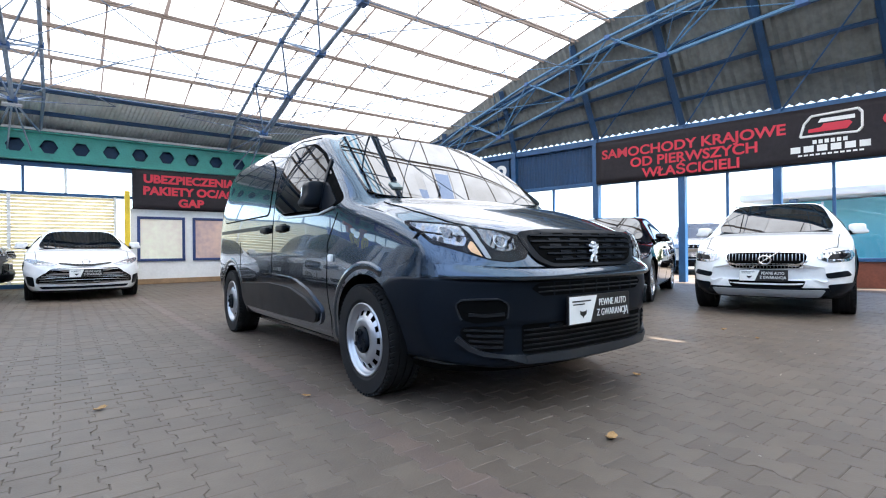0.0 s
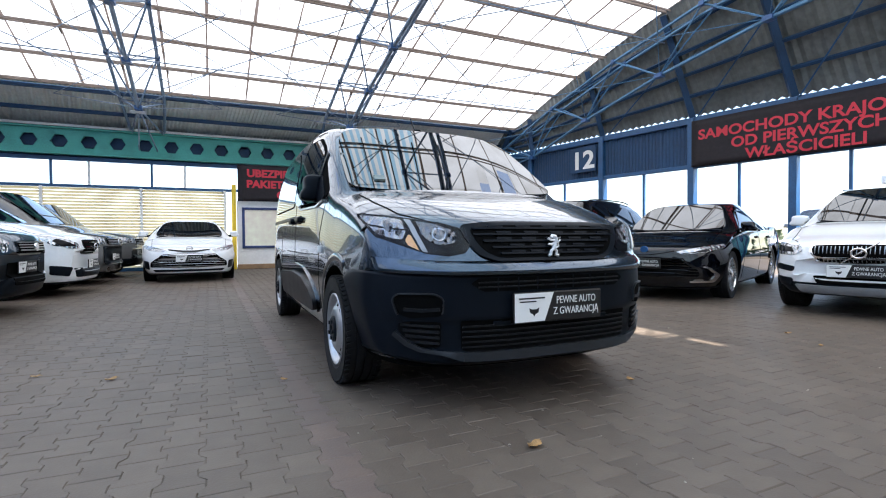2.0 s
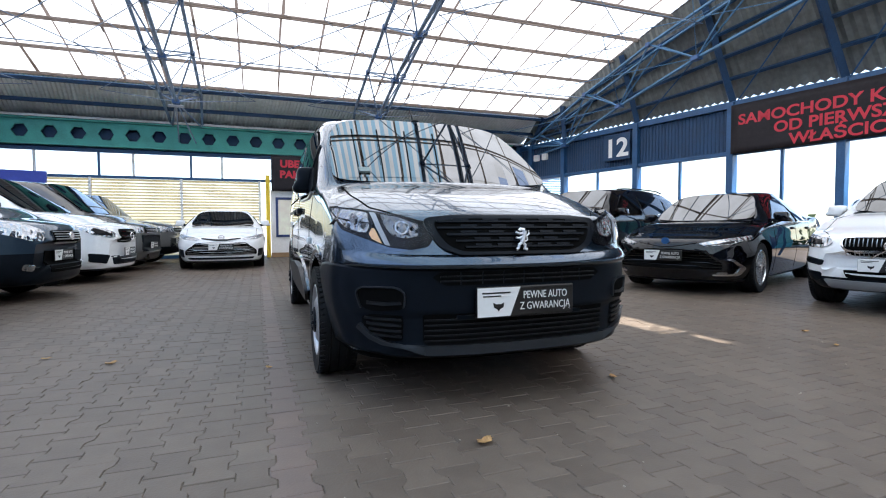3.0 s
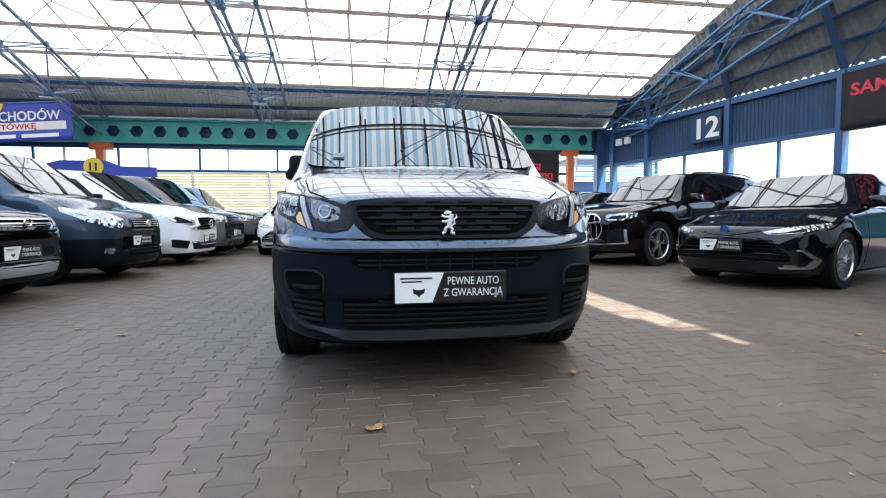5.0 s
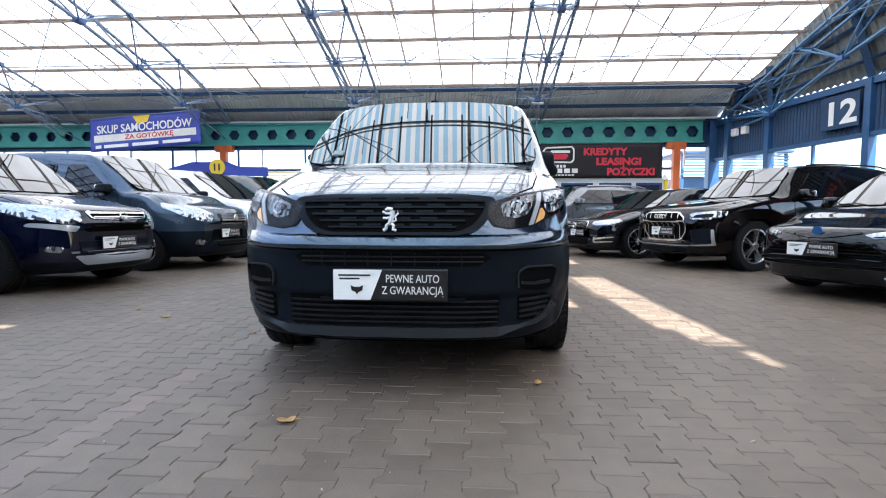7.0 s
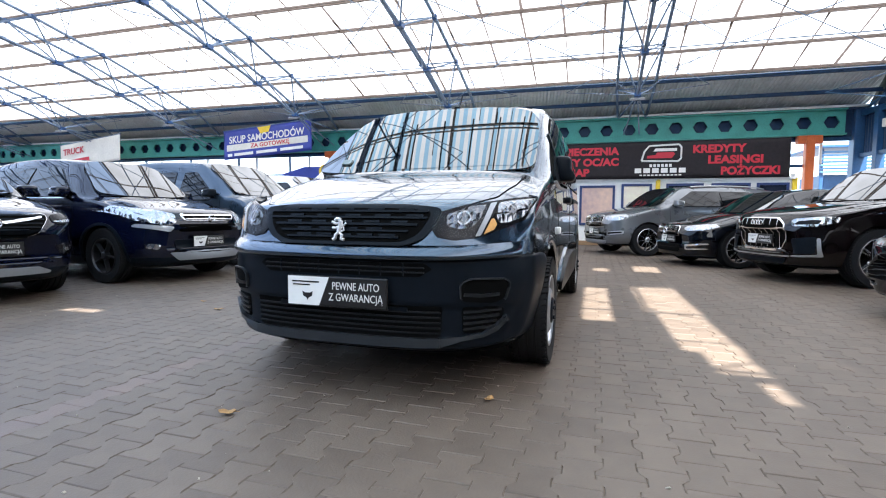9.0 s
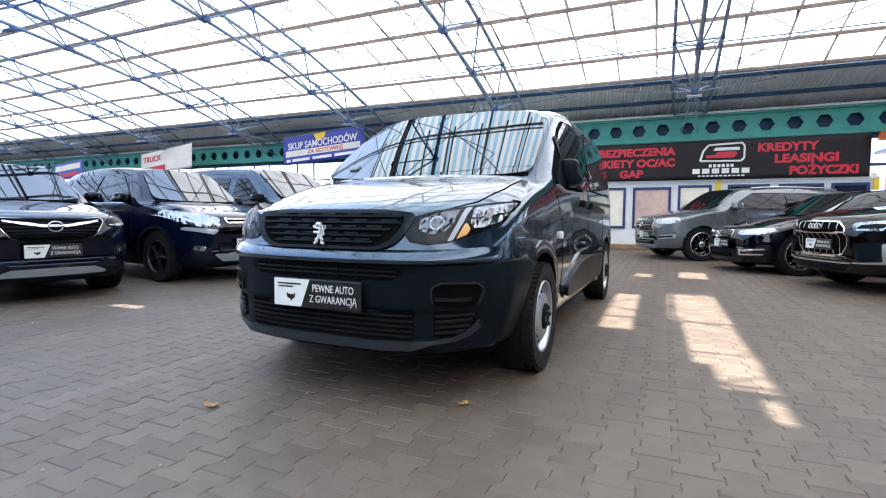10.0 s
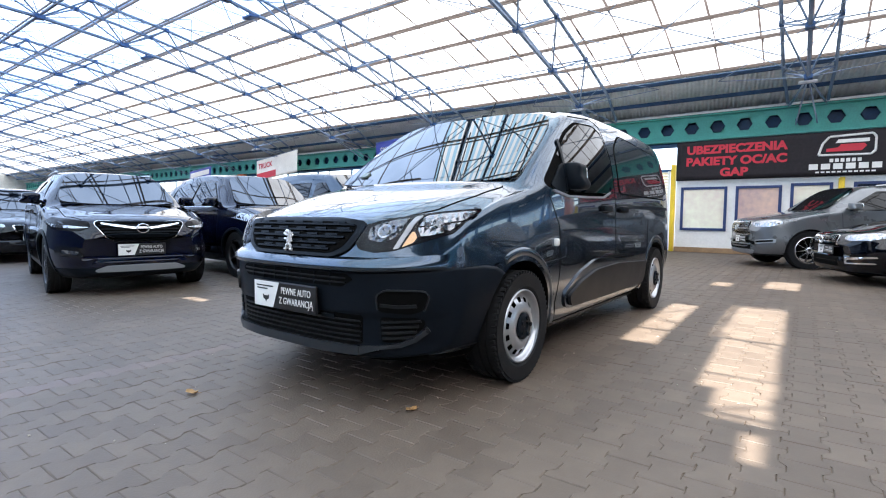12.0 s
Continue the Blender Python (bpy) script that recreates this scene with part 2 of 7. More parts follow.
def part(name, bm, material, parent, label="", smooth=False):
    """Link a bmesh (or a ready mesh) as one mesh object under a thing or a part."""
    if isinstance(bm, bmesh.types.BMesh):
        me = bpy.data.meshes.new(name)
        bm.to_mesh(me)
        bm.free()
        me.materials.append(material)
        if smooth:
            me.polygons.foreach_set("use_smooth", [True] * len(me.polygons))
    else:
        me = bm
    ob = new(name, me)
    ob.parent = parent
    if label:
        ob["label"] = label
    return ob


def thing(name, label, category, m=None, group="", kind=""):
    ob = new(name)
    ob.empty_display_size = 0.2
    if m is not None:
        ob.matrix_world = m
    return tagged(ob, label, category, group, kind)


def box(bm, x0, y0, z0, x1, y1, z1, bevel=0.0):
    r = bmesh.ops.create_cube(bm, size=1.0, matrix=Matrix.Translation(((x0 + x1) / 2, (y0 + y1) / 2, (z0 + z1) / 2)) @ Matrix.Diagonal((abs(x1 - x0), abs(y1 - y0), abs(z1 - z0), 1)))
    if bevel:
        edges = list({e for v in r["verts"] for e in v.link_edges})
        bmesh.ops.bevel(bm, geom=edges, offset=bevel, segments=2, affect="EDGES", profile=0.5)
    return bm


def boxes(*list_of):
    bm = bmesh.new()
    for b in list_of:
        box(bm, *b)
    return bm


def bar(bm, a, b, r, n=6):
    """A round bar from a to b."""
    a, b = Vector(a), Vector(b)
    d = b - a
    if d.length < 1e-5:
        return
    m = Matrix.Translation((a + b) / 2) @ d.to_track_quat("Z", "Y").to_matrix().to_4x4()
    bmesh.ops.create_cone(bm, cap_ends=True, segments=n, radius1=r, radius2=r, depth=d.length, matrix=m)


def lathe(profile, n=48, closed=False):
    """Turn (radius, x) pairs about the x axis."""
    bm = bmesh.new()
    rings = []
    for r, x in profile:
        rings.append([bm.verts.new((x, r * math.cos(2 * math.pi * k / n), r * math.sin(2 * math.pi * k / n))) for k in range(n)])
    for a, b in zip(rings, rings[1:] + ([rings[0]] if closed else [])):
        for k in range(n):
            bm.faces.new((a[k], a[(k + 1) % n], b[(k + 1) % n], b[k]))
    bmesh.ops.recalc_face_normals(bm, faces=bm.faces)
    return bm


def lettering(text, size, depth=0.004, align="CENTER", spacing=1.0, bold=0.0):
    """A mesh of the text in the built-in font, in the xz plane, facing -y, with its baseline at z = 0."""
    cu = bpy.data.curves.new("lettering", "FONT")
    cu.body, cu.size, cu.align_x, cu.extrude, cu.space_character, cu.offset = text, size, align, depth / 2, spacing, bold
    cu.resolution_u = 4
    ob = new("lettering", cu)
    dg = bpy.context.evaluated_depsgraph_get()
    me = bpy.data.meshes.new_from_object(ob.evaluated_get(dg))
    bpy.data.objects.remove(ob)
    bpy.data.curves.remove(cu)
    me.transform(pose(0, 0, 0, 90, 0, 0))
    return me


def write(name, text, size, where, material, parent, width=None, bold=0.0, spacing=1.0, align="CENTER", depth=0.004):
    me = lettering(text, size, depth, align, spacing, bold)
    if width:
        xs = [v.co.x for v in me.vertices]
        s = width / (max(xs) - min(xs))
        me.transform(Matrix.Diagonal((s, 1, 1, 1)))
    me.materials.clear()
    me.materials.append(material)
    ob = part(name, me, material, parent)
    ob.matrix_basis = where
    return ob


# ---- the hall: ground, walls, roof ----
BACK, RIGHT = 14.52, 9.54          # inner face of the back wall; of the window wall in its own frame
EAST = pose(8.95, 9.6, 0, 0, 0, 10) @ Matrix.Translation((-RIGHT, -9.6, 0))     # the window wall is splayed by ten degrees
EDGE_Y, EDGE_X = 12.9, 8.42        # where the opaque roof strips meet the skylight
RIDGE = 1.0
WEST, SOUTH = -62.0, -12.6


def roof_z(y):
    """Height of the vaulted skylight."""
    d = min(abs(y - RIDGE), 12.6) / 11.9
    return 6.75 - 2.0 * d ** 1.9


# outside ground and the floor bed
bm = bmesh.new()
bmesh.ops.create_grid(bm, x_segments=2, y_segments=2, size=600)
ground = part("ground", bm, M_ASPHALT, None)
ground.location = (0, 0, -0.06)
tagged(ground, "pale paved yard outside the hall", "ground", kind="structure")
bm = bmesh.new()
box(bm, WEST, SOUTH, -0.05, RIGHT + 9.0, BACK + 0.3, -0.0035)
floor = part("floor", bm, M_JOINT, None)
tagged(floor, "interlocking grey-brown concrete paver floor with sandy joints", "floor", kind="structure")


# right-hand window wall
wall_e = thing("wall_east", "blue steel window wall with corrugated fascia and wide panes", "wall", EAST, kind="structure")
posts = [13.85, 12.2, 9.3, 6.6, 4.37, 2.4, 0.45, -1.9, -4.3, -6.7, -9.1, -11.5, -13.9]
TOP, FOOT = BACK + 0.05, -13.9
for y in posts:
    part("post", boxes((RIGHT - 0.10, y - 0.08, 0, RIGHT + 0.12, y + 0.08, 3.84, 0.01)), M_BLUE, wall_e)
for a, b in zip(posts[1:], posts[2:]):
    part("mullion", boxes((RIGHT - 0.02, (a + b) / 2 - 0.03, 0.02, RIGHT + 0.05, (a + b) / 2 + 0.03, 2.62)), M_BLUE, wall_e)
for z0, z1, x1 in ((2.58, 2.68, 0.08), (3.70, 3.86, 0.12)):
    part("rail", boxes((RIGHT - 0.06, FOOT, z0, RIGHT + x1, TOP, z1, 0.01)), M_BLUE, wall_e)
# low panels, left out where the bays stand open to the yard
for y0, y1 in ((FOOT, 1.36), (6.7, TOP)):
    part("low_panel", boxes((RIGHT, y0, 0, RIGHT + 0.1, y1, 0.52)), M_BRICK, wall_e, "rust-red low panel")
    part("sill_rail", boxes((RIGHT - 0.06, y0, 0.525, RIGHT + 0.1, y1, 0.60, 0.01)), M_BLUE, wall_e)
# corrugated fascia between the rails
verts, faces = [], []
n = int((TOP - FOOT) / 0.05)
for k in range(n + 1):
    y = FOOT + k * 0.05
    x = RIGHT + 0.03 + (0.022 if k % 2 else 0.0)
    verts += [(x, y, 2.68), (x, y, 3.70)]
    if k:
        faces.append((2 * k - 2, 2 * k, 2 * k + 1, 2 * k - 1))
part("fascia", mesh_of("fascia", verts, faces, M_BLUE_DARK), M_BLUE_DARK, wall_e, "dark blue corrugated fascia")
for a, b in zip(posts, posts[1:]):
    for c, d in ((a, (a + b) / 2), ((a + b) / 2, b)):
        pane = part("pane", boxes((RIGHT + 0.01, d + 0.03, 0.61, RIGHT + 0.018, c - 0.03, 2.57)), M_GLASS, wall_e)
        pane.visible_shadow = False
# small white fascia lamps next to the corner
for y in (13.55, 13.12):
    lampbox = thing("wall_lamp", "small white box lamp on blue fascia", "lamp", EAST @ pose(RIGHT - 0.03, y, 3.36), group="fascia lamps")
    part("housing", boxes((-0.06, -0.11, -0.11, 0.06, 0.11, 0.11, 0.02)), M_WHITE, lampbox)

# back wall: castellated beam, columns, windows, slatted shutter, kiosk
wall_n = thing("wall_north", "back wall with high windows under a green steel beam", "wall", kind="structure")


def castellated(x0, x1, z0, z1, y):
    """A welded plate girder with a row of hexagonal openings."""
    bm = bmesh.new()
    pitch, r, t = 0.66, 0.19, 0.02
    zc, cnt = (z0 + z1) / 2, int((x1 - x0) / 0.66)
    for s in (-t / 2, t / 2):
        for k in range(cnt):
            cx = x0 + (k + 0.5) * pitch
            hexa = [(cx + r * math.cos(radians(60 * i)), zc + r * math.sin(radians(60 * i)) * 0.98) for i in range(6)]
            sq = [(cx + pitch / 2, zc), (cx + pitch / 2, z1), (cx - pitch / 2, z1), (cx - pitch / 2, zc), (cx - pitch / 2, z0), (cx + pitch / 2, z0)]
            a = [bm.verts.new((px, y + s, pz)) for px, pz in hexa]
            b = [bm.verts.new((px, y + s, pz)) for px, pz in sq]
            for i in range(6):
                bm.faces.new((a[i], a[(i + 1) % 6], b[(i + 1) % 6], b[i]))
    for z in (z0, z1):
        box(bm, x0, y - 0.14, z - 0.02, x0 + cnt * pitch, y + 0.14, z + 0.02)
    bmesh.ops.remove_doubles(bm, verts=bm.verts, dist=1e-4)
    # rims of the openings
    for k in range(cnt):
        cx = x0 + (k + 0.5) * pitch
        pts = [Vector((cx + r * math.cos(radians(60 * i)), y, zc + r * math.sin(radians(60 * i)) * 0.98)) for i in range(6)]
        for i in range(6):
            p, q = pts[i], pts[(i + 1) % 6]
            v = [bm.verts.new(p + Vector((0, s, 0))) for s in (-0.03, 0.03)] + [bm.verts.new(q + Vector((0, s, 0))) for s in (0.03, -0.03)]
            bm.faces.new(v)
    return bm


BZ0, BZ1 = 3.22, 3.90
part("beam", castellated(-61.6, 8.2, BZ0, BZ1, BACK - 0.1), M_GREEN, wall_n, "green castellated steel beam with hexagonal holes")
part("gutter", boxes((-61.6, BACK - 0.28, BZ1 + 0.03, 8.15, BACK - 0.22, BZ1 + 0.09, 0.01)), M_WHITE, wall_n, "pale cable duct along the beam")
part("eaves_panel", boxes((WEST, BACK + 0.06, 3.16, 8.2, BACK + 0.16, 4.05)), M_BLUE_DARK, wall_n, "dark panel behind the beam")
for x in (6.85, -8.15, -23.4, -38.6, -53.8):
    part("column", boxes((x - 0.11, BACK - 0.3, 0, x + 0.11, BACK - 0.08, 3.2, 0.02), (x - 0.30, BACK - 0.26, 2.98, x + 0.30, BACK - 0.02, 3.2, 0.02)), M_ORANGE, wall_n, "orange painted steel column")
part("corner_column", boxes((7.92, BACK - 0.12, 0, 8.26, BACK + 0.2, 3.9, 0.02)), M_BLUE, wall_n, "blue steel corner column")
# high windows
part("window_rail", boxes((WEST, BACK - 0.02, 3.06, 7.9, BACK + 0.08, 3.16), (WEST, BACK - 0.02, 2.34, 6.9, BACK + 0.08, 2.42)), M_BLUE, wall_n)
x = -44.5
k = 0
while x < 7.8:
    part("window_bar", boxes((x - 0.03, BACK - 0.01, 2.42, x + 0.03, BACK + 0.06, 3.06)), M_BLUE if k % 2 else M_WHITE, wall_n)
    x += 1.5 if k % 2 == 0 else 0.85
    k += 1
pane = part("pane", boxes((WEST, BACK + 0.03, 2.42, 6.9, BACK + 0.036, 3.06)), M_GLASS, wall_n)
pane.visible_shadow = False
# slatted shutter
shutter = thing("wall_shutter", "cream horizontal slat shutter along the back wall", "shutter", kind="structure")
for k in range(26):
    z = 0.12 + k * 0.087
    for a, b in ((-8.0, -5.65), (-5.6, -3.35), (-3.3, -1.16)):
        ob = part("slat", boxes((a, -0.012, -0.036, b, 0.012, 0.036, 0.006)), M_CREAM, shutter)
        ob.matrix_basis = pose(0, BACK + 0.0, z, 24, 0, 0)
for xx in (-8.05, -5.62, -3.32, -1.13):
    part("slat_post", boxes((xx - 0.035, BACK - 0.05, 0, xx + 0.035, BACK + 0.05, 2.36)), M_WHITE, shutter)
part("base_strip", boxes((-8.1, BACK - 0.08, 0, -1.1, BACK + 0.02, 0.10)), M_BLUE, shutter)
# far stretch of the back wall
part("lower_panel", boxes((WEST, BACK + 0.02, 0, -8.4, BACK + 0.12, 2.34)), M_WHITE, wall_n, "white lower wall panel")

# kiosk front
kiosk = thing("kiosk_front", "white kiosk front with navy framed office windows", "kiosk", kind="structure")
KY = BACK - 0.55
part("wall_panel", boxes((-0.82, KY, 0.06, 6.5, KY + 0.12, 2.05)), M_WHITE, kiosk)
part("plinth", boxes((-0.82, KY - 0.04, 0, 6.5, KY + 0.1, 0.14, 0.01)), mat("raw_timber", (0.35, 0.22, 0.12), 0.8, vary=0.3, scale=5), kiosk, "raw timber plinth")
wins = [(-0.68, 0.48, 0.62, 1.84, M_PANE), (0.68, 1.72, 0.62, 1.84, M_PANE_DIM), (1.90, 2.76, 0.10, 1.88, M_PANE), (3.15, 4.15, 0.62, 1.88, M_PANE_DARK), (4.35, 5.35, 0.62, 1.88, M_PANE_DARK), (5.50, 6.30, 0.10, 1.88, M_PANE_DARK)]
for a, b, z0, z1, pm in wins:
    fr = part("window_frame", boxes((a, KY - 0.05, z0, a + 0.07, KY, z1, 0.008), (b - 0.07, KY - 0.05, z0, b, KY, z1, 0.008), (a + 0.07, KY - 0.05, z1 - 0.07, b - 0.07, KY, z1, 0.008), (a + 0.07, KY - 0.05, z0, b - 0.07, KY, z0 + 0.07, 0.008)), M_NAVY, kiosk, "navy window frame")
    part("pane", boxes((a + 0.07, KY - 0.02, z0 + 0.07, b - 0.07, KY - 0.012, z1 - 0.07)), pm, fr)
for xx, zz in ((-0.90, 2.5), (2.92, 2.0), (6.42, 2.0)):
    part("post", boxes((xx - 0.06, KY - 0.07, 0, xx + 0.06, KY + 0.07, zz, 0.008)), M_YELLOW, kiosk, "yellow painted post")
# scalloped valance under the banner
bm = bmesh.new()
for k in range(49):
    xx = -0.78 + k * 0.147
    box(bm, xx, KY - 0.12, 1.97 + 0.03 * (k % 2), xx + 0.13, KY - 0.105, 2.12)
part("valance", bm, M_WHITE, kiosk)

# opaque roof strips, corrugated, above the back wall and the window wall
roof = thing("roof", "opaque corrugated roof strips round a vaulted skylight", "roof", kind="structure")


def corrugated(p0, p1, q0, q1, pitch=0.10, amp=0.018, steps=1):
    """A ruled sheet from the edge p0-p1 to the edge q0-q1 (functions of 0 to 1 allowed), waves running across."""
    ln = (Vector(p1) - Vector(p0)).length
    cnt = int(ln / (pitch / 2))
    verts, faces = [], []
    for k in range(cnt + 1):
        f = k / cnt
        a, b = Vector(p0).lerp(p1, f), (q0(f) if callable(q0) else Vector(q0).lerp(q1, f))
        off = Vector((0, 0, amp if k % 2 else -amp))
        verts += [a + off, b + off]
        if k:
            faces.append((2 * k - 2, 2 * k, 2 * k + 1, 2 * k - 1))
    return verts, faces


EZ = roof_z(EDGE_Y)
v, f = corrugated((WEST, BACK + 0.2, 3.98), (8.2, BACK + 0.2, 3.98), (WEST, EDGE_Y, EZ + 0.08), (EDGE_X + 0.1, EDGE_Y, EZ + 0.08))
part("back_strip", mesh_of("back_strip", v, f, M_CORR), M_CORR, roof)


def eave(y, z=3.88):
    """A place on the top of the window wall, y measured along the wall."""
    return EAST @ Vector((RIGHT + 0.02, y, z))


def rim(y, dz=0.0):
    """The edge of the skylight abreast of the place y on the window wall."""
    p = eave(y)
    yy = min(p.y, EDGE_Y)
    return Vector((min(EDGE_X, p.x - 0.06), yy, roof_z(yy) + dz))


v, f = corrugated(EAST @ Vector((RIGHT + 0.15, FOOT, 3.93)), EAST @ Vector((RIGHT + 0.15, TOP, 3.93)), lambda s: rim(FOOT + s * (TOP - FOOT), 0.06), None, 0.19, 0.030)
part("side_strip", mesh_of("side_strip", v, f, M_CORR_DARK), M_CORR_DARK, roof, "dark corrugated sheets")
# purlins and rafters under the strips
for s in (0.12, 0.5, 0.94):
    y, z = BACK + 0.1 + (EDGE_Y - BACK - 0.1) * s, 3.92 + (EZ - 3.92) * s - 0.03
    part("purlin", boxes((WEST, y - 0.035, z - 0.10, 8.15 + 0.25 * s, y + 0.035, z, 0.006)), M_BLUE_DARK, roof)
for y in posts:
    bm = bmesh.new()
    bar(bm, eave(y, 3.84), rim(y, -0.06), 0.10, 4)
    part("rafter", bm, M_BLUE_DARK, roof)
for s in (0.2, 0.4, 0.6, 0.8):
    bm = bmesh.new()
    line = [eave(y, 3.88).lerp(rim(y, -0.02), s) for y in np.linspace(TOP - 0.6, FOOT, 16)]
    for a, b in zip(line, line[1:]):
        bar(bm, a, b, 0.05, 4)
    part("purlin", bm, M_BLUE_DARK, roof)
# crossed flat bars under the side strip
for y0, y1 in zip(posts[2:6], posts[3:7]):
    bm = bmesh.new()
    bar(bm, eave(y0, 3.72), rim(y1, -0.15).lerp(eave(y1, 3.7), 0.35), 0.022, 4)
    part("brace", bm, M_BLUE, roof)
# closing walls far behind; the unseen south one is added, dark to deepen reflections
wall_s = part("wall_south", boxes((WEST, SOUTH - 0.2, 0, RIGHT + 3.6, SOUTH, 4.9)), M_CLOSE, None)
tagged(wall_s, "unseen added closing wall, plain dark blue-grey", "wall", kind="structure")
wall_w = part("wall_west", boxes((WEST - 0.2, SOUTH, 0, WEST, BACK + 0.2, 6.8)), M_CORR, None)
tagged(wall_w, "plain pale end wall", "wall", kind="structure")

# skylight: translucent sheets laid on purlins
skylight = thing("skylight", "vaulted skylight of weathered translucent sheets on rusty purlins", "skylight", kind="structure")
PX, PY = 0.93, 1.06
HOLES = []      # (x0, x1, y0, y1) of clear sheets, through which the sun falls


def patch_to_roof(x0, x1, y0, y1):
    h = roof_z(-2.2)
    dx, dy = SUN_DIR.x / SUN_DIR.z * h, SUN_DIR.y / SUN_DIR.z * h
    HOLES.append((x0 + dx, x1 + dx, y0 + dy, y1 + dy))


patch_to_roof(2.06, 2.14, 0.58, 0.86)
patch_to_roof(1.90, 2.16, 1.00, 1.45)
patch_to_roof(1.80, 2.18, 1.45, 2.75)
patch_to_roof(1.70, 2.20, 2.80, 4.55)
patch_to_roof(1.14, 1.40, 2.25, 4.25)
patch_to_roof(1.85, 2.25, 6.4, 7.4)
patch_to_roof(1.20, 1.45, 6.3, 6.8)
patch_to_roof(-3.5, -3.1, 1.12, 1.22)


def cut(x0, x1, y0, y1, holes):
    """The rectangle less the holes, as rectangles."""
    todo = [(x0, x1, y0, y1)]
    for a, b, c, d in holes:
        nxt = []
        for p, q, r, s in todo:
            if q <= a or p >= b or s <= c or r >= d:
                nxt.append((p, q, r, s))
                continue
            if p < a:
                nxt.append((p, a, r, s))
            if q > b:
                nxt.append((b, q, r, s))
            m0, m1 = max(p, a), min(q, b)
            if r < c:
                nxt.append((m0, m1, r, c))
            if s > d:
                nxt.append((m0, m1, d, s))
        todo = nxt
    return todo


white_v, white_f, pale_v, pale_f, blue_v, blue_f, lap_v, lap_f, edge_v, edge_f, sky_v, sky_f = ([] for _ in range(12))
rng = random.Random(4)
n_single = 0
STRIPES = (-4.7, 2.6)              # where blue and pale sheets alternate
PHASE = 8.7                        # lap lines are counted from here
nx, ny = int((PHASE - WEST) / PX), int((EDGE_Y - SOUTH) / PY)
for i in range(nx):
    for j in range(ny):
        xa, xb = PHASE - (i + 1) * PX, min(EDGE_X, PHASE - i * PX)
        ya, yb = EDGE_Y - (j + 1) * PY, EDGE_Y - j * PY
        striped = ya < 4.6 and STRIPES[0] < (xa + xb) / 2 < STRIPES[1]
        tilt = rng.uniform(-0.01, 0.01)
        pieces = [(False, xa, xb)] if not striped else [(k % 2 == 0, xa + (xb - xa) * k / 10, xa + (xb - xa) * (k + 1) / 10) for k in range(10)]
        for blue, xs0, xs1 in pieces:
          for x0, x1, y0, y1 in cut(xs0, xs1, ya - 0.03, yb, HOLES):
            vv, ff = (blue_v, blue_f) if blue else (pale_v, pale_f) if striped else (sky_v, sky_f) if ya < 6.0 and xb < STRIPES[0] + 0.5 else (white_v, white_f)
            b = len(vv)
            if vv is white_v and xa > -12 and ya > 4.0 and n_single < 300:
                q = [(x0, y0, roof_z(y0) + 0.035 + tilt), (x1, y0, roof_z(y0) + 0.035 + tilt), (x1, y1, roof_z(y1) + 0.02), (x0, y1, roof_z(y1) + 0.02)]
                part("sheet", mesh_of("sheet", q, [(0, 1, 2, 3)], M_SHEET), M_SHEET, skylight)
                n_single += 1
                continue
            vv += [(x0, y0, roof_z(y0) + 0.035 + tilt), (x1, y0, roof_z(y0) + 0.035 + tilt), (x1, y1, roof_z(y1) + 0.02), (x0, y1, roof_z(y1) + 0.02)]
            ff.append((b, b + 1, b + 2, b + 3))
        # overlapping edges along the sheet, with darker torn ends here and there
        def lap(vv, ff, xo, w0, w1, s0, s1, dz):
            b = len(vv)
            vv += [(xo - w0, s0, roof_z(s0) + dz), (xo + w0 * 0.6, s0, roof_z(s0) + dz), (xo + w1 * 0.6, s1, roof_z(s1) + dz), (xo - w1, s1, roof_z(s1) + dz)]
            ff.append((b, b + 1, b + 2, b + 3))
        xo = xb + rng.uniform(-0.03, 0.03)
        w = rng.uniform(0.018, 0.042)
        lap(edge_v, edge_f, xo, w, w * rng.uniform(0.6, 1.4), ya, yb, 0.010)
        if rng.random() < 0.45:
            w = rng.uniform(0.015, 0.045)
            s0 = ya + rng.uniform(0, 0.1) if rng.random() < 0.7 else ya + rng.uniform(0.3, 0.7)
            lap(lap_v, lap_f, xo + rng.uniform(-0.03, 0.03), w, w * rng.uniform(0.2, 0.7), s0, s0 + rng.uniform(0.15, 0.4), 0.006)
        if rng.random() < 0.25:
            lap(edge_v, edge_f, xo - PX * 0.5 + rng.uniform(-0.2, 0.2), 0.012, 0.008, ya + rng.uniform(0, 0.4), yb, 0.009)
for x0, x1, y0, y1 in HOLES:
    q = [(x0, y0, roof_z(y0) + 0.03), (x1, y0, roof_z(y0) + 0.03), (x1, y1, roof_z(y1) + 0.03), (x0, y1, roof_z(y1) + 0.03)]
    part("clear_sheet", mesh_of("clear_sheet", q, [(0, 1, 2, 3)], M_CLEAR), M_CLEAR, skylight, "clear replacement sheet")
tagged(part("white_sheets", mesh_of("white_sheets", white_v, white_f, M_SHEET), M_SHEET, skylight), kind="stuff")
tagged(part("bluish_sheets", mesh_of("bluish_sheets", sky_v, sky_f, M_SHEET_SKY), M_SHEET_SKY, skylight), kind="stuff")
tagged(part("pale_sheets", mesh_of("pale_sheets", pale_v, pale_f, M_SHEET_PALE), M_SHEET_PALE, skylight), kind="stuff")
tagged(part("blue_sheets", mesh_of("blue_sheets", blue_v, blue_f, M_SHEET_BLUE), M_SHEET_BLUE, skylight), kind="stuff")
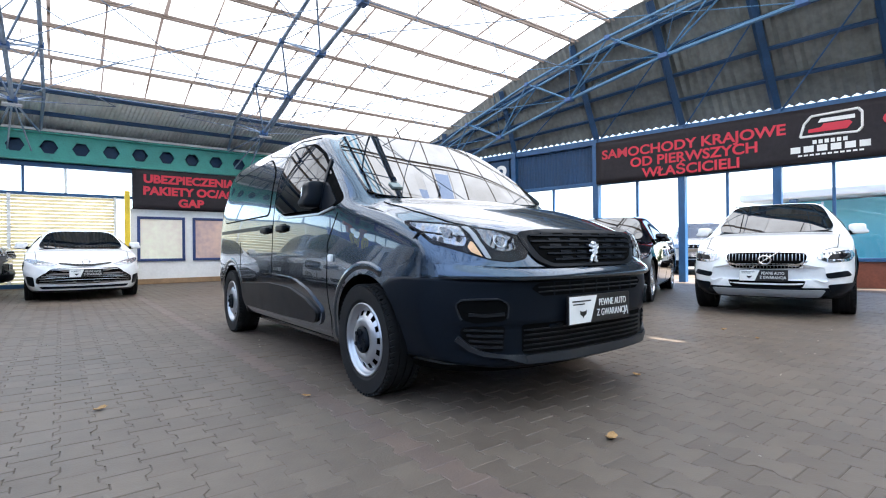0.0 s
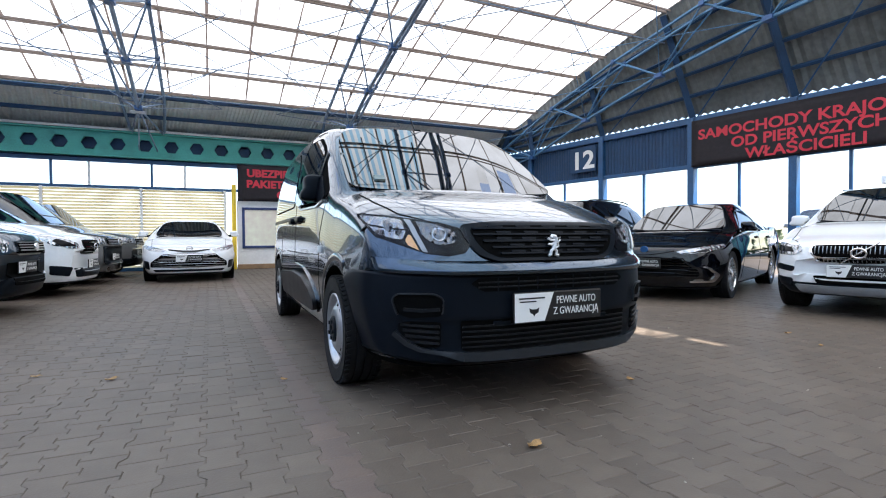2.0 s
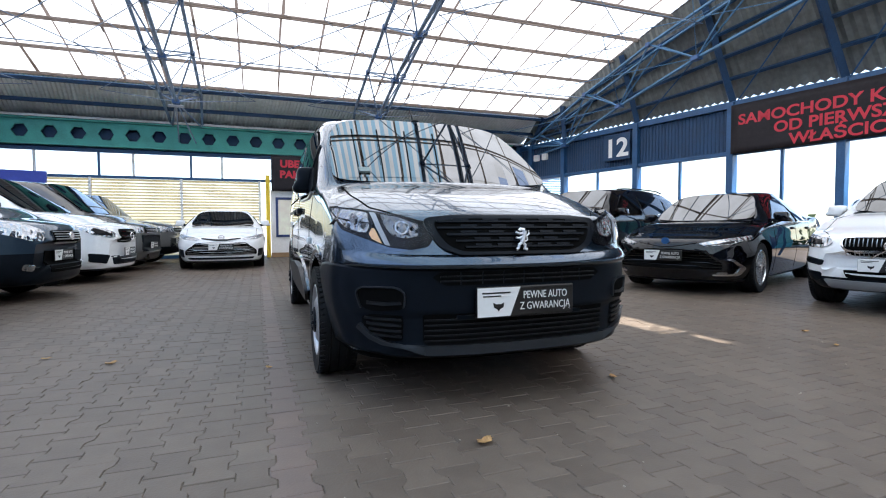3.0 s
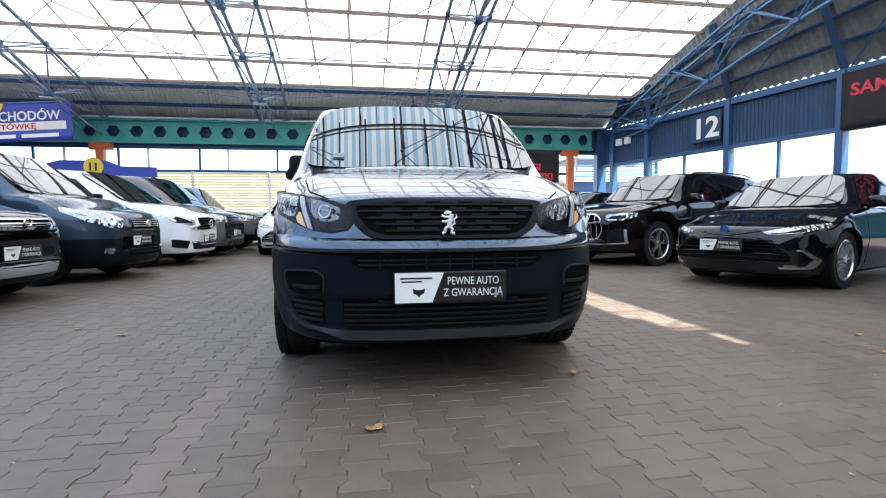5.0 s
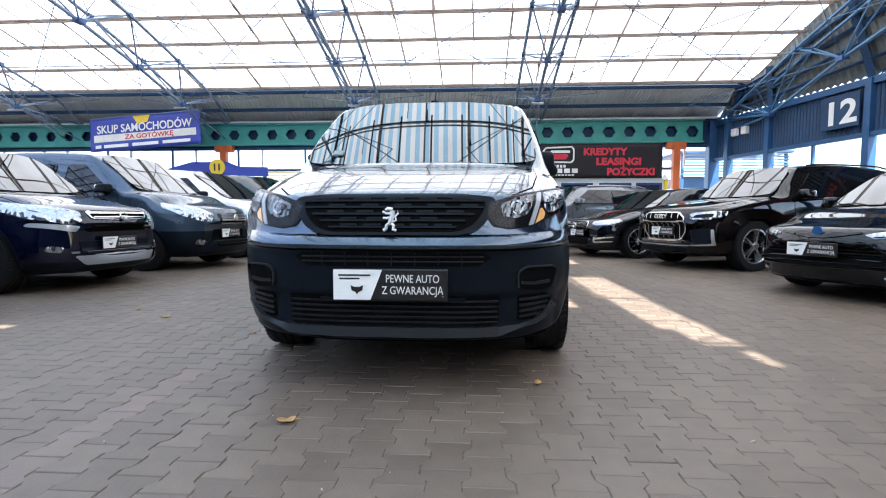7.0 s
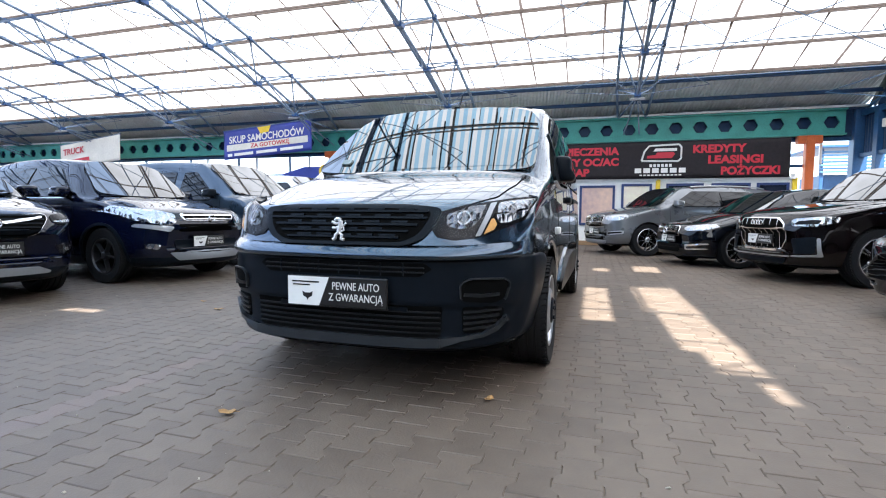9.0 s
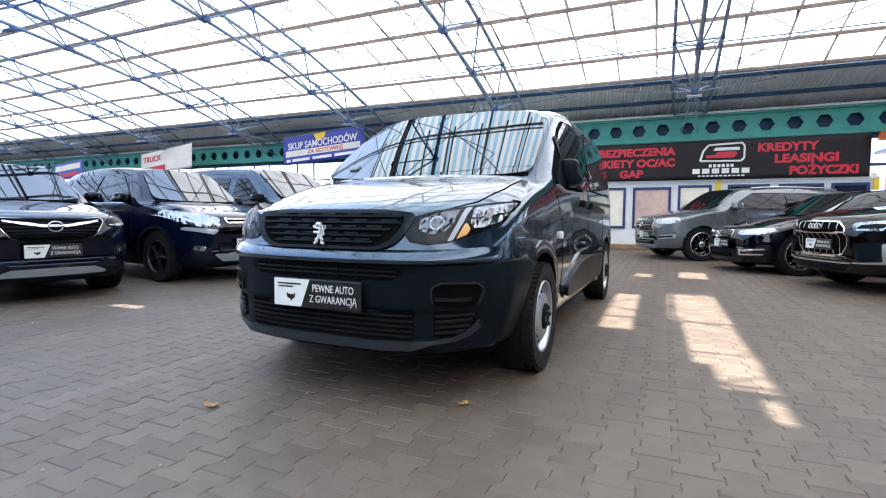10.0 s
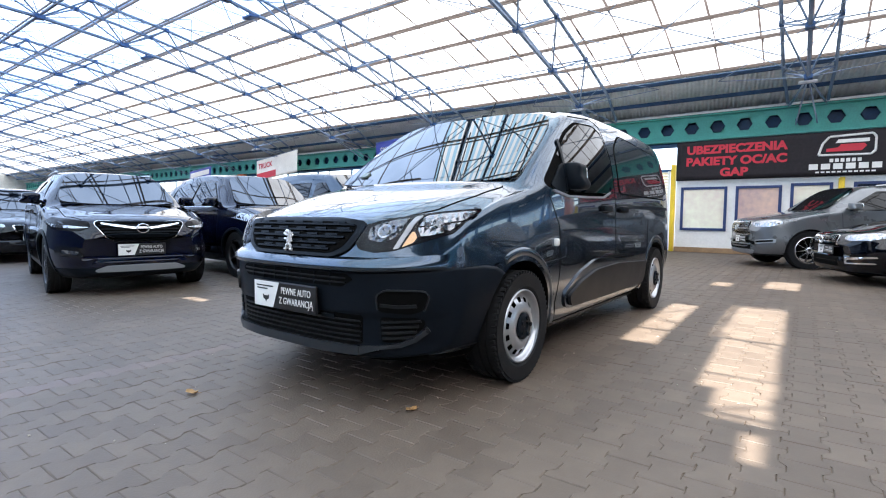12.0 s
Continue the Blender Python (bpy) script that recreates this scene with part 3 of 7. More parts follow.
tagged(part("sheet_edges", mesh_of("sheet_edges", edge_v, edge_f, M_LAP), M_LAP, skylight), kind="stuff")
tagged(part("sheet_laps", mesh_of("sheet_laps", lap_v, lap_f, M_SHEET_OLD), M_SHEET_OLD, skylight), kind="stuff")
for j in range(ny + 1):
    y = EDGE_Y - j * PY
    z = roof_z(y)
    end = EDGE_X if y > 4.2 else STRIPES[0]
    part("purlin", boxes((WEST, y - 0.02, z - 0.06, end, y + 0.02, z + 0.0)), M_PURLIN, skylight)
    part("purlin", boxes((WEST, y - 0.14, z - 0.06, end, y - 0.11, z - 0.02)), M_PURLIN, skylight)

# dark ribs under the striped sheets, and the bars across them
for i in range(10, 22):
    bm = bmesh.new()
    ys = [4.6 - 1.72 * k for k in range(11)]
    x = PHASE + 0.14 - i * 0.62
    for a, b in zip(ys, ys[1:]):
        bar(bm, (x, a, roof_z(a) - 0.05), (x, b, roof_z(b) - 0.05), 0.018, 4)
    bmesh.ops.remove_doubles(bm, verts=bm.verts, dist=0.012)
    part("rib", bm, M_RIB, skylight)
for j in range(10):
    y = 3.05 - 1.72 * j
    part("cross_bar", boxes((STRIPES[0], y - 0.016, roof_z(y) - 0.10, EDGE_X, y + 0.016, roof_z(y) - 0.06)), M_RIB, skylight)


# lattice trusses along y
def truss(x, material, width=0.5, depth=0.85, pitch=1.9, drop=0.16):
    t = thing("roof_truss", "tubular lattice truss with blue nodes under the skylight", "truss", kind="structure", group="roof trusses")
    chord, web, node = bmesh.new(), bmesh.new(), bmesh.new()
    ys = [EDGE_Y + 0.25 - k * pitch for k in range(int(26 / pitch) + 1)]
    tops = [[Vector((x + s * width, y, roof_z(y) - drop)) for y in ys] for s in (-1, 1)]
    lows = [Vector((x, (a + b) / 2, roof_z((a + b) / 2) - depth)) for a, b in zip(ys, ys[1:])]
    for row in tops:
        for a, b in zip(row, row[1:]):
            bar(chord, a, b, 0.042, 6)
    for a, b in zip(lows, lows[1:]):
        bar(chord, a, b, 0.045, 6)
    for k, p in enumerate(lows):
        for row in tops:
            bar(web, p, row[k], 0.022, 5)
            bar(web, p, row[k + 1], 0.022, 5)
        bar(web, tops[0][k], tops[1][k], 0.020, 5)
        bar(web, tops[0][k], tops[1][k + 1], 0.012, 5)
        for row in tops:
            bar(web, p, row[max(0, k - 1)] + Vector((1.4 * (1 if row is tops[1] else -1), 0, 0)), 0.010, 5)
            bar(web, p, row[k + 1] + Vector((1.4 * (1 if row is tops[1] else -1), 0, 0)), 0.010, 5)
        box(node, p.x - 0.08, p.y - 0.10, p.z - 0.05, p.x + 0.08, p.y + 0.10, p.z + 0.05)
        for row in tops:
            q = row[k + 1]
            box(node, q.x - 0.05, q.y - 0.06, q.z - 0.05, q.x + 0.05, q.y + 0.06, q.z + 0.05)
    # legs to the eaves beam
    for s in (-1, 1):
        foot = Vector((x + s * width * 0.8, BACK - 0.12, BZ1 - 0.0))
        bar(chord, tops[(s + 1) // 2][0], foot, 0.04, 6)
        bar(web, lows[0], foot, 0.026, 5)
        bar(web, lows[0], (x + s * width * 0.45, BACK - 0.2, BZ0 + 0.2), 0.02, 5)
    part("chords", chord, material, t)
    part("webs", web, material, t)
    part("nodes", node, M_NODE, t, "blue steel node plates")
    return t


TRUSS_X = [8.32, 2.15] + [-3.1 - 5.2 * k for k in range(11)]
for k, x in enumerate(TRUSS_X):
    if k == 0:
        truss(x, M_STEEL_BLUE, 0.20, 1.5, 2.6, 0.55)
    else:
        truss(x, M_TRUSS)
# tie rods, crossing between the trusses
rods = thing("roof_bracing", "thin crossed steel rods between the trusses", "bracing", kind="structure")
for k, (a, b) in enumerate(zip(TRUSS_X, TRUSS_X[1:])):
    for j in range(4):
        bm = bmesh.new()
        y0, y1 = EDGE_Y - 0.7 - j * 3.8, EDGE_Y - 0.7 - (j + 1) * 3.8
        bar(bm, (a - 0.5, y0, roof_z(y0) - 0.3), (b + 0.5, y1, roof_z(y1) - 0.3), 0.012, 5)
        bar(bm, (a - 0.5, y1, roof_z(y1) - 0.34), (b + 0.5, y0, roof_z(y0) - 0.34), 0.012, 5)
        bar(bm, (a - 0.0, (y0 + y1) / 2, roof_z((y0 + y1) / 2) - 0.8), (b, (y0 + y1) / 2, roof_z((y0 + y1) / 2) - 0.8), 0.014, 5)
        part("rod", bm, M_TRUSS, rods)
# flood lamps on the trusses
for k, x in enumerate(TRUSS_X[1:6]):
    for y in (12.15, 5.2):
        fl = thing("flood_lamp", "small flat flood lamp under a roof truss", "lamp", pose(x, y, roof_z(y) - 0.97, 12), group="truss flood lamps")
        part("housing", boxes((-0.17, -0.11, -0.04, 0.17, 0.11, 0.02, 0.01)), M_NODE if y < 6 else M_SATIN, fl)
        part("bracket", boxes((-0.015, -0.02, 0.02, 0.015, 0.02, 0.13)), M_NODE, fl)

# outside: turquoise hall, pale hall, hedge, blue booth
shed = thing("outside_hall", "low hall with turquoise cladding and eaves across the yard", "building")
part("wall", boxes((17, -14, 0, 27, 4.8, 2.3)), M_TURQ, shed)
part("roof", boxes((16, -15, 2.35, 28, 5.6, 2.62, 0.05)), M_WHITE, shed)
for k in range(6):
    part("post", boxes((16.2, -13 + 3.4 * k, -0.05, 16.4, -12.8 + 3.4 * k, 2.36)), M_BLUE, shed)
stall = thing("yard_stall", "blue and white slatted stall behind the hall corner", "stall")
part("wall", boxes((8.2, 17.0, -0.06, 11.6, 19.0, 2.3, 0.02)), M_BLUE, stall)
for k in range(7):
    part("slat", boxes((8.0, 16.7, 2.34 + 0.105 * k, 11.8, 16.76, 2.40 + 0.105 * k, 0.004)), M_BLUE if k % 2 else M_STEEL_BLUE, stall)
for xp in (8.06, 11.74):
    part("post", boxes((xp - 0.05, 16.77, -0.06, xp + 0.05, 16.87, 3.1, 0.01)), M_BLUE, stall)
part("canopy", boxes((7.9, 16.6, 3.12, 11.9, 19.2, 3.22, 0.02)), M_BLUE, stall)
hedge = bmesh.new()
rg = random.Random(8)
for k in range(900):
    c = Vector((22 + rg.uniform(0, 2.0), rg.uniform(5, 40), rg.uniform(0, 1.5) * rg.uniform(0.5, 1)))
    s = rg.uniform(0.12, 0.3)
    n0 = Vector((rg.uniform(-1, 1), rg.uniform(-1, 1), rg.uniform(-1, 1))).normalized()
    u = n0.orthogonal() * s
    w = n0.cross(u)
    hedge.faces.new([hedge.verts.new(c + u), hedge.verts.new(c + w * 0.6), hedge.verts.new(c - u), hedge.verts.new(c - w * 0.6)])
tagged(part("hedge", hedge, M_FOLIAGE, None), "dull green hedge along the yard", "hedge", kind="stuff")
booth = thing("blue_booth", "blue booth roof behind the back wall posts", "booth")
bm = bmesh.new()
verts = [(-10.1, 13.62, 2.1), (-10.1, 13.62, 2.26), (-8.9, 13.62, 2.58), (-7.7, 13.62, 2.58), (-7.3, 13.62, 2.42), (-6.35, 13.62, 2.40), (-6.35, 13.62, 2.1)]
v2 = verts + [(a, 13.7, c) for a, _, c in verts]
nn = len(verts)
part("canopy", mesh_of("canopy", v2, [tuple(range(nn)), tuple(range(2 * nn - 1, nn - 1, -1))] + [(i, i + nn, (i + 1) % nn + nn, (i + 1) % nn) for i in range(nn)], M_BANNER_BLUE), M_BANNER_BLUE, booth)
for xp in (-10.0, -6.45):
    part("post", boxes((xp - 0.05, 13.63, 0, xp + 0.05, 13.69, 2.12)), M_BLUE, booth)


# ---- signs and banners ----
def logo_mark(parent, cx, zc, s, y):
    """The dealer's mark as plain shapes: a rounded frame, an inner sweep, name bars."""
    ring = [(-1.0, -0.42), (-0.86, 0.10), (-0.62, 0.40), (0.9, 0.46), (1.02, 0.30), (1.02, -0.30), (0.88, -0.46)]
    bm = bmesh.new()
    for a, b in zip(ring, ring[1:] + ring[:1]):
        bar(bm, (cx + a[0] * s, y, zc + a[1] * s), (cx + b[0] * s, y, zc + b[1] * s), 0.05 * s, 6)
    part("mark_frame", bm, M_PRINT, parent)
    bm = bmesh.new()
    for pts in (((-0.72, -0.28), (0.55, -0.28), (0.72, -0.06), (0.62, 0.04), (-0.2, 0.04), (-0.3, -0.10), (-0.72, -0.14)),):
        bm.faces.new([bm.verts.new((cx + a * s, y - 0.006, zc + b * s)) for a, b in pts])
    part("mark_sweep", bm, M_RED, parent, "red sweep")
    bm = bmesh.new()
    bm.faces.new([bm.verts.new((cx + a * s, y - 0.004, zc + b * s)) for a, b in ((-0.4, 0.10), (0.8, 0.10), (0.8, 0.26), (-0.3, 0.26))])
    part("mark_bar", bm, M_PRINT, parent)
    # the name is shown as rows of plain bars
    for cnt, half, za, zb in ((6, 0.60, -0.76, -0.60), (6, 1.36, -1.08, -0.82), (11, 1.10, -1.24, -1.17)):
        for k in range(cnt):
            a = cx + s * half * (-1 + 2 * k / cnt)
            part("name_bar", boxes((a + 0.02 * s, y - 0.004, zc + za * s, a + s * half * 2 / cnt * 0.80, y + 0.002, zc + zb * s)), M_PRINT, parent)


def cloth(w, h, wave=0.004, nx=40, nz=8):
    """A hung sheet in the xz plane, slightly rippled, lower left corner at 0."""
    verts, faces = [], []
    for j in range(nz + 1):
        for i in range(nx + 1):
            x, z = w * i / nx, h * j / nz
            verts.append((x, wave * math.sin(x * 5.1 + z * 2) * math.sin(3.0 * z + x), z))
    for j in range(nz):
        for i in range(nx):
            a = j * (nx + 1) + i
            faces.append((a, a + 1, a + nx + 2, a + nx + 1))
    return verts, faces


def banner(name, label, m, w, h, material):
    t = thing(name, label, "banner", m)
    v, f = cloth(w, h)
    sheet_ob = part("cloth", mesh_of("cloth", v, f, material, True), material, t)
    sol = sheet_ob.modifiers.new("thick", "SOLIDIFY")
    sol.thickness, sol.offset = 0.006, 1.0
    if name == "hanging_banner":
        for x in (0.05, w - 0.05):
            bm = bmesh.new()
            bar(bm, (x, 0, h - 0.02), (x, -0.35, 4.62 - m.translation.z), 0.006, 5)
            part("cable", bm, M_TRUSS, t)
        bm = bmesh.new()
        bar(bm, (-0.05, 0, h), (w + 0.05, 0, h), 0.02, 6)
        part("top_bar", bm, M_TRUSS, t)
    return t


ban = banner("wall_banner", "long dark vinyl banner with red offers and dealer mark", pose(-0.80, KY - 0.16, 2.02), 7.04, 1.08, M_BANNER)
for k, (txt, x, z, w) in enumerate((("UBEZPIECZENIA", 1.42, 0.73, 2.34), ("PAKIETY OC/AC", 1.42, 0.41, 2.34), ("GAP", 1.42, 0.10, 0.66), ("KREDYTY", 5.27, 0.73, 1.36), ("LEASINGI", 5.70, 0.42, 1.38), ("POŻYCZKI", 6.08, 0.10, 1.46))):
    write("letters", txt, 0.30, Matrix.Translation((x, -0.012, z)), M_RED, ban, width=w, bold=0.014)
logo_mark(ban, 3.76, 0.74, 0.53, -0.012)

ban2 = banner("wall_banner", "dark vinyl banner with red slogan on window wall", EAST @ pose(RIGHT - 0.13, 6.55, 2.60, 0, 0, -90), 9.2, 1.14, M_BANNER)
for txt, x, z, w in (("SAMOCHODY KRAJOWE", 2.25, 0.63, 4.15), ("OD PIERWSZYCH", 2.38, 0.33, 2.85), ("WŁAŚCICIELI", 2.36, 0.03, 2.2)):
    write("letters", txt, 0.33, Matrix.Translation((x, -0.012, z + 0.03)), M_RED, ban2, width=w, bold=0.008)
logo_mark(ban2, 5.08, 0.76, 0.50, -0.012)
write("letters", "G", 0.45, Matrix.Translation((6.15, -0.03, 0.56)), M_RED, ban2, width=0.5, bold=0.01)

n12 = thing("bay_sign", "dark square sign with white bay number twelve", "sign", EAST @ pose(RIGHT - 0.12, 9.92, 3.24, 0, 0, -90))
part("board", boxes((-0.48, -0.01, -0.38, 0.48, 0.02, 0.38, 0.005)), M_BLUE_DARK, n12)
write("letters", "12", 0.74, Matrix.Translation((0, -0.014, -0.27)), M_PRINT, n12, width=0.72, bold=0.02)
n11 = thing("bay_sign", "round yellow sign with dark bay number eleven", "sign", pose(-8.02, 13.60, 2.40))
bm = bmesh.new()
bmesh.ops.create_cone(bm, cap_ends=True, segments=40, radius1=0.26, radius2=0.26, depth=0.03, matrix=pose(0, 0, 0, 90))
part("disc", bm, M_YELLOW, n11)
write("letters", "11", 0.3, Matrix.Translation((0, -0.03, -0.105)), M_PLATE, n11, bold=0.012)

skup = banner("hanging_banner", "blue hanging banner offering to buy cars for cash", pose(-12.1, 13.32, 2.86, -4, -3.5, -3), 3.85, 1.08, M_BANNER_BLUE)
write("letters", "SKUP SAMOCHODÓW", 0.36, Matrix.Translation((1.92, -0.03, 0.58)), M_PRINT, skup, width=3.3, bold=0.006)
part("stripe", boxes((0.15, -0.022, 0.30, 3.7, -0.016, 0.53)), M_BANNER_PALE, skup)
write("letters", "ZA GOTÓWKĘ", 0.2, Matrix.Translation((2.1, -0.03, 0.345)), M_RED, skup, width=1.7, bold=0.004)
for a, b in ((0.2, 0.4), (0.5, 1.35), (1.5, 2.4), (2.55, 3.5)):
    part("number_bar", boxes((a, -0.03, 0.10, b, -0.022, 0.20)), M_PRINT, skup)
bm = bmesh.new()
bm.faces.new([bm.verts.new(p) for p in ((1.7, -0.025, 0.80), (2.05, -0.025, 0.84), (2.15, -0.025, 1.06), (1.55, -0.025, 1.05))])
part("shield", bm, M_YELLOW, skup)
truck = banner("hanging_banner", "pale hanging banner with red truck lettering", pose(-20.4, 13.3, 2.64, -5, -5, -4), 3.6, 1.05, M_BANNER_PALE)
write("letters", "TRUCK", 0.36, Matrix.Translation((0.85, -0.03, 0.58)), M_RED, truck, width=1.3, bold=0.006)
part("red_band", boxes((0.05, -0.022, 0.05, 1.8, -0.016, 0.36)), M_RED, truck)
third = banner("hanging_banner", "small blue and white hanging banner with worn print", pose(-27.1, 13.3, 2.58, -5, -4, -4), 2.7, 0.85, M_BANNER_BLUE)
part("print_bar", boxes((0.15, -0.022, 0.45, 2.5, -0.016, 0.72)), M_BANNER_PALE, third)
part("print_bar", boxes((0.25, -0.022, 0.12, 2.2, -0.016, 0.30)), M_RED, third)


# ---- vehicles ----
from mathutils.bvhtree import BVHTree
from mathutils.geometry import delaunay_2d_cdt


def smooth_rows(ys, rows, at):
    """Monotone cubic through the rows."""
    ys, rows, at = np.array(ys, float), np.array(rows, float), np.array(at, float)
    h = np.diff(ys)[:, None]
    d = np.diff(rows, axis=0) / h
    m = np.zeros_like(rows)
    m[0], m[-1] = d[0], d[-1]
    for k in range(1, len(ys) - 1):
        same = d[k - 1] * d[k] > 0
        w1, w2 = 2 * h[k, 0] + h[k - 1, 0], h[k, 0] + 2 * h[k - 1, 0]
        with np.errstate(divide="ignore", invalid="ignore"):
            m[k] = np.where(same, (w1 + w2) / (w1 / d[k - 1] + w2 / d[k]), 0)
    k = np.clip(np.searchsorted(ys, at) - 1, 0, len(ys) - 2)
    s = ((at - ys[k]) / np.diff(ys)[k])[:, None]
    hk = np.diff(ys)[k][:, None]
    return (2 * s**3 - 3 * s**2 + 1) * rows[k] + (s**3 - 2 * s**2 + s) * hk * m[k] + (-2 * s**3 + 3 * s**2) * rows[k + 1] + (s**3 - s**2) * hk * m[k + 1]


def section(zb, zw, zs, zr, zt, wb, ww, ws, wr, crease=0.0):
    """Half a cross section, from the belly's middle to the roof's middle."""
    ctl = [(0, zb), (0.8 * wb, zb), (wb, zb + 0.05), ((wb + 2 * ww) / 3, (zb + zw) / 2), (ww, zw), ((ww + ws) / 2 + 0.004, (zw + zs) / 2), (ws, zs),
           (ws * 0.55 + wr * 0.45 + 0.012, zs * 0.5 + zr * 0.5), (wr, zr), (wr * 0.86, zr + 0.66 * (zt - zr)), (wr * 0.5, zr + 0.94 * (zt - zr)), (0, zt)]
    p = np.array(ctl)
    out = []
    q = np.vstack([p[0] * [-1, 1] + [0, 0], p, p[-1]])
    q[0] = (-p[1][0], p[1][1])
    q[-1] = (-p[-2][0], p[-2][1])
    for k in range(len(p) - 1):
        a, b, c, d = q[k], q[k + 1], q[k + 2], q[k + 3]
        for t in (0, 0.25, 0.5, 0.75):
            out.append(0.5 * (2 * b + (c - a) * t + (2 * a - 5 * b + 4 * c - d) * t * t + (-a + 3 * b - 3 * c + d) * t**3))
    out.append(p[-1])
    return np.array(out)


def loft(table, sweep, tail_sweep, count=76, rake=0.0):
    """A closed shell from rows of y and section values, nose at y = 0 towards -y."""
    table = np.array(table, float)
    ys, rows = table[:, 0], table[:, 1:]
    ln = ys[-1]
    u = np.linspace(0, 1, count)
    at = np.unique(np.r_[ln * (0.5 - 0.5 * np.cos(np.pi * u)) * 0.35 + 0.65 * ln * u, ys])
    at = at[at >= ys[0]]
    vals = smooth_rows(ys, rows, at)
    wmax = rows[:, 6].max()
    verts, faces = [], []
    half = [section(*v) for v in vals]
    n = len(half[0])
    ring = 2 * n - 2
    for y, s in zip(at, half):
        full = np.vstack([s, (s * [-1, 1])[-2:0:-1]])
        for x, z in full:
            f = abs(x) / wmax
            dy = sweep * f**2.6 * math.exp(-((y / 0.75) ** 2)) - tail_sweep * f**2.6 * math.exp(-(((ln - y) / 0.6) ** 2))
            verts.append((x, y + dy, z))
    for k in range(len(at) - 1):
        for i in range(ring):
            a, b = k * ring + i, k * ring + (i + 1) % ring
            faces.append((a, b, b + ring, a + ring))
    # end caps as strips across
    for k, flip in ((0, True), (len(at) - 1, False)):
        o = k * ring
        for i in range(n - 1):
            l, r = (o + (ring - i) % ring, o + (ring - i - 1) % ring), (o + i, o + i + 1)
            q = [r[0], r[1], l[1], l[0]]
            q = list(dict.fromkeys(q))
            if len(q) >= 3:
                faces.append(tuple(q if not flip else q[::-1]))
    bm = bmesh.new()
    vs = [bm.verts.new(v) for v in verts]
    for f in faces:
        try:
            bm.faces.new([vs[i] for i in f])
        except ValueError:
            pass
    bmesh.ops.remove_doubles(bm, verts=bm.verts, dist=1e-5)
    bmesh.ops.recalc_face_normals(bm, faces=bm.faces)
    return bm


def cylinder_x(bm, x0, x1, y, z, r, n=40):
    bmesh.ops.create_cone(bm, cap_ends=True, segments=n, radius1=r, radius2=r, depth=x1 - x0, matrix=Matrix.Translation(((x0 + x1) / 2, y, z)) @ pose(0, 0, 0, 0, 90, 0))


def shell(bm, material, axles, r_arch, half_width, cuts=(), extra=()):
    """Cut the wheel arches and split the shell by material. cuts: (plane point, plane normal); extra: (material, test(centre))."""
    for co, no in cuts:
        bmesh.ops.bisect_plane(bm, geom=bm.verts[:] + bm.edges[:] + bm.faces[:], plane_co=co, plane_no=no)
    for f in bm.faces:
        c = f.calc_center_median()
        for k, (_, test) in enumerate(extra):
            if test(c):
                f.material_index = k + 2
    me = bpy.data.meshes.new("shell")
    bm.to_mesh(me)
    bvh = BVHTree.FromBMesh(bm)
    bm.free()
    for m in (material, M_LINER, *[e[0] for e in extra]):
        me.materials.append(m)
    cutter = bmesh.new()
    for y, z in axles:
        for s in (-1, 1):
            x0, x1 = sorted((s * (half_width - 0.30), s * (half_width + 0.3)))
            cylinder_x(cutter, x0, x1, y, z, r_arch)
    cm = bpy.data.meshes.new("cutter")
    for f in cutter.faces:
        f.material_index = 1
    cutter.to_mesh(cm)
    cutter.free()
    for m in (material, M_LINER):
        cm.materials.append(m)
    a, b = new("shell", me), new("cutter", cm)
    md = a.modifiers.new("arches", "BOOLEAN")
    md.object, md.operation, md.solver = b, "DIFFERENCE", "EXACT"
    out = bpy.data.meshes.new_from_object(a.evaluated_get(bpy.context.evaluated_depsgraph_get()))
    bpy.data.objects.remove(a)
    bpy.data.objects.remove(b)
    return out, bvh


def split(me, names, parent, labels=()):
    """One part for each material of the mesh."""
    made = {}
    for k, m in enumerate(me.materials):
        if k >= len(names) or not any(p.material_index == k for p in me.polygons):
            continue
        bm = bmesh.new()
        bm.from_mesh(me)
        bmesh.ops.delete(bm, geom=[f for f in bm.faces if f.material_index != k], context="FACES")
        for f in bm.faces:
            f.material_index, f.smooth = 0, True
        for e in bm.edges:
            if len(e.link_faces) == 2 and e.calc_face_angle(0) > radians(38):
                e.smooth = False
        if names[k] == "wheel_arch":
            # one liner for each wheel
            for q in range(4):
                one = bm.copy()
                mid = sum((v.co.y for v in bm.verts)) / len(bm.verts)
                bmesh.ops.delete(one, geom=[f for f in one.faces if (f.calc_center_median().x > 0) != bool(q & 1) or (f.calc_center_median().y > mid) != bool(q & 2)], context="FACES")
                part("wheel_arch", one, m, parent)
            bm.free()
            continue
        made[names[k]] = part(names[k], bm, m, parent, labels[k] if k < len(labels) else "")
    return made


def rounded(poly, r=0.03, n=4):
    """The polygon with its corners rounded."""
    out = []
    for k, p in enumerate(poly):
        a, p, b = Vector(poly[k - 1]), Vector(p), Vector(poly[(k + 1) % len(poly)])
        da, db = (a - p), (b - p)
        ra, rb = min(r, da.length * 0.45), min(r, db.length * 0.45)
        s, e = p + da.normalized() * ra, p + db.normalized() * rb
        for i in range(n + 1):
            t = i / n
            out.append(tuple((1 - t) ** 2 * s + 2 * t * (1 - t) * p + t * t * e))
    return out


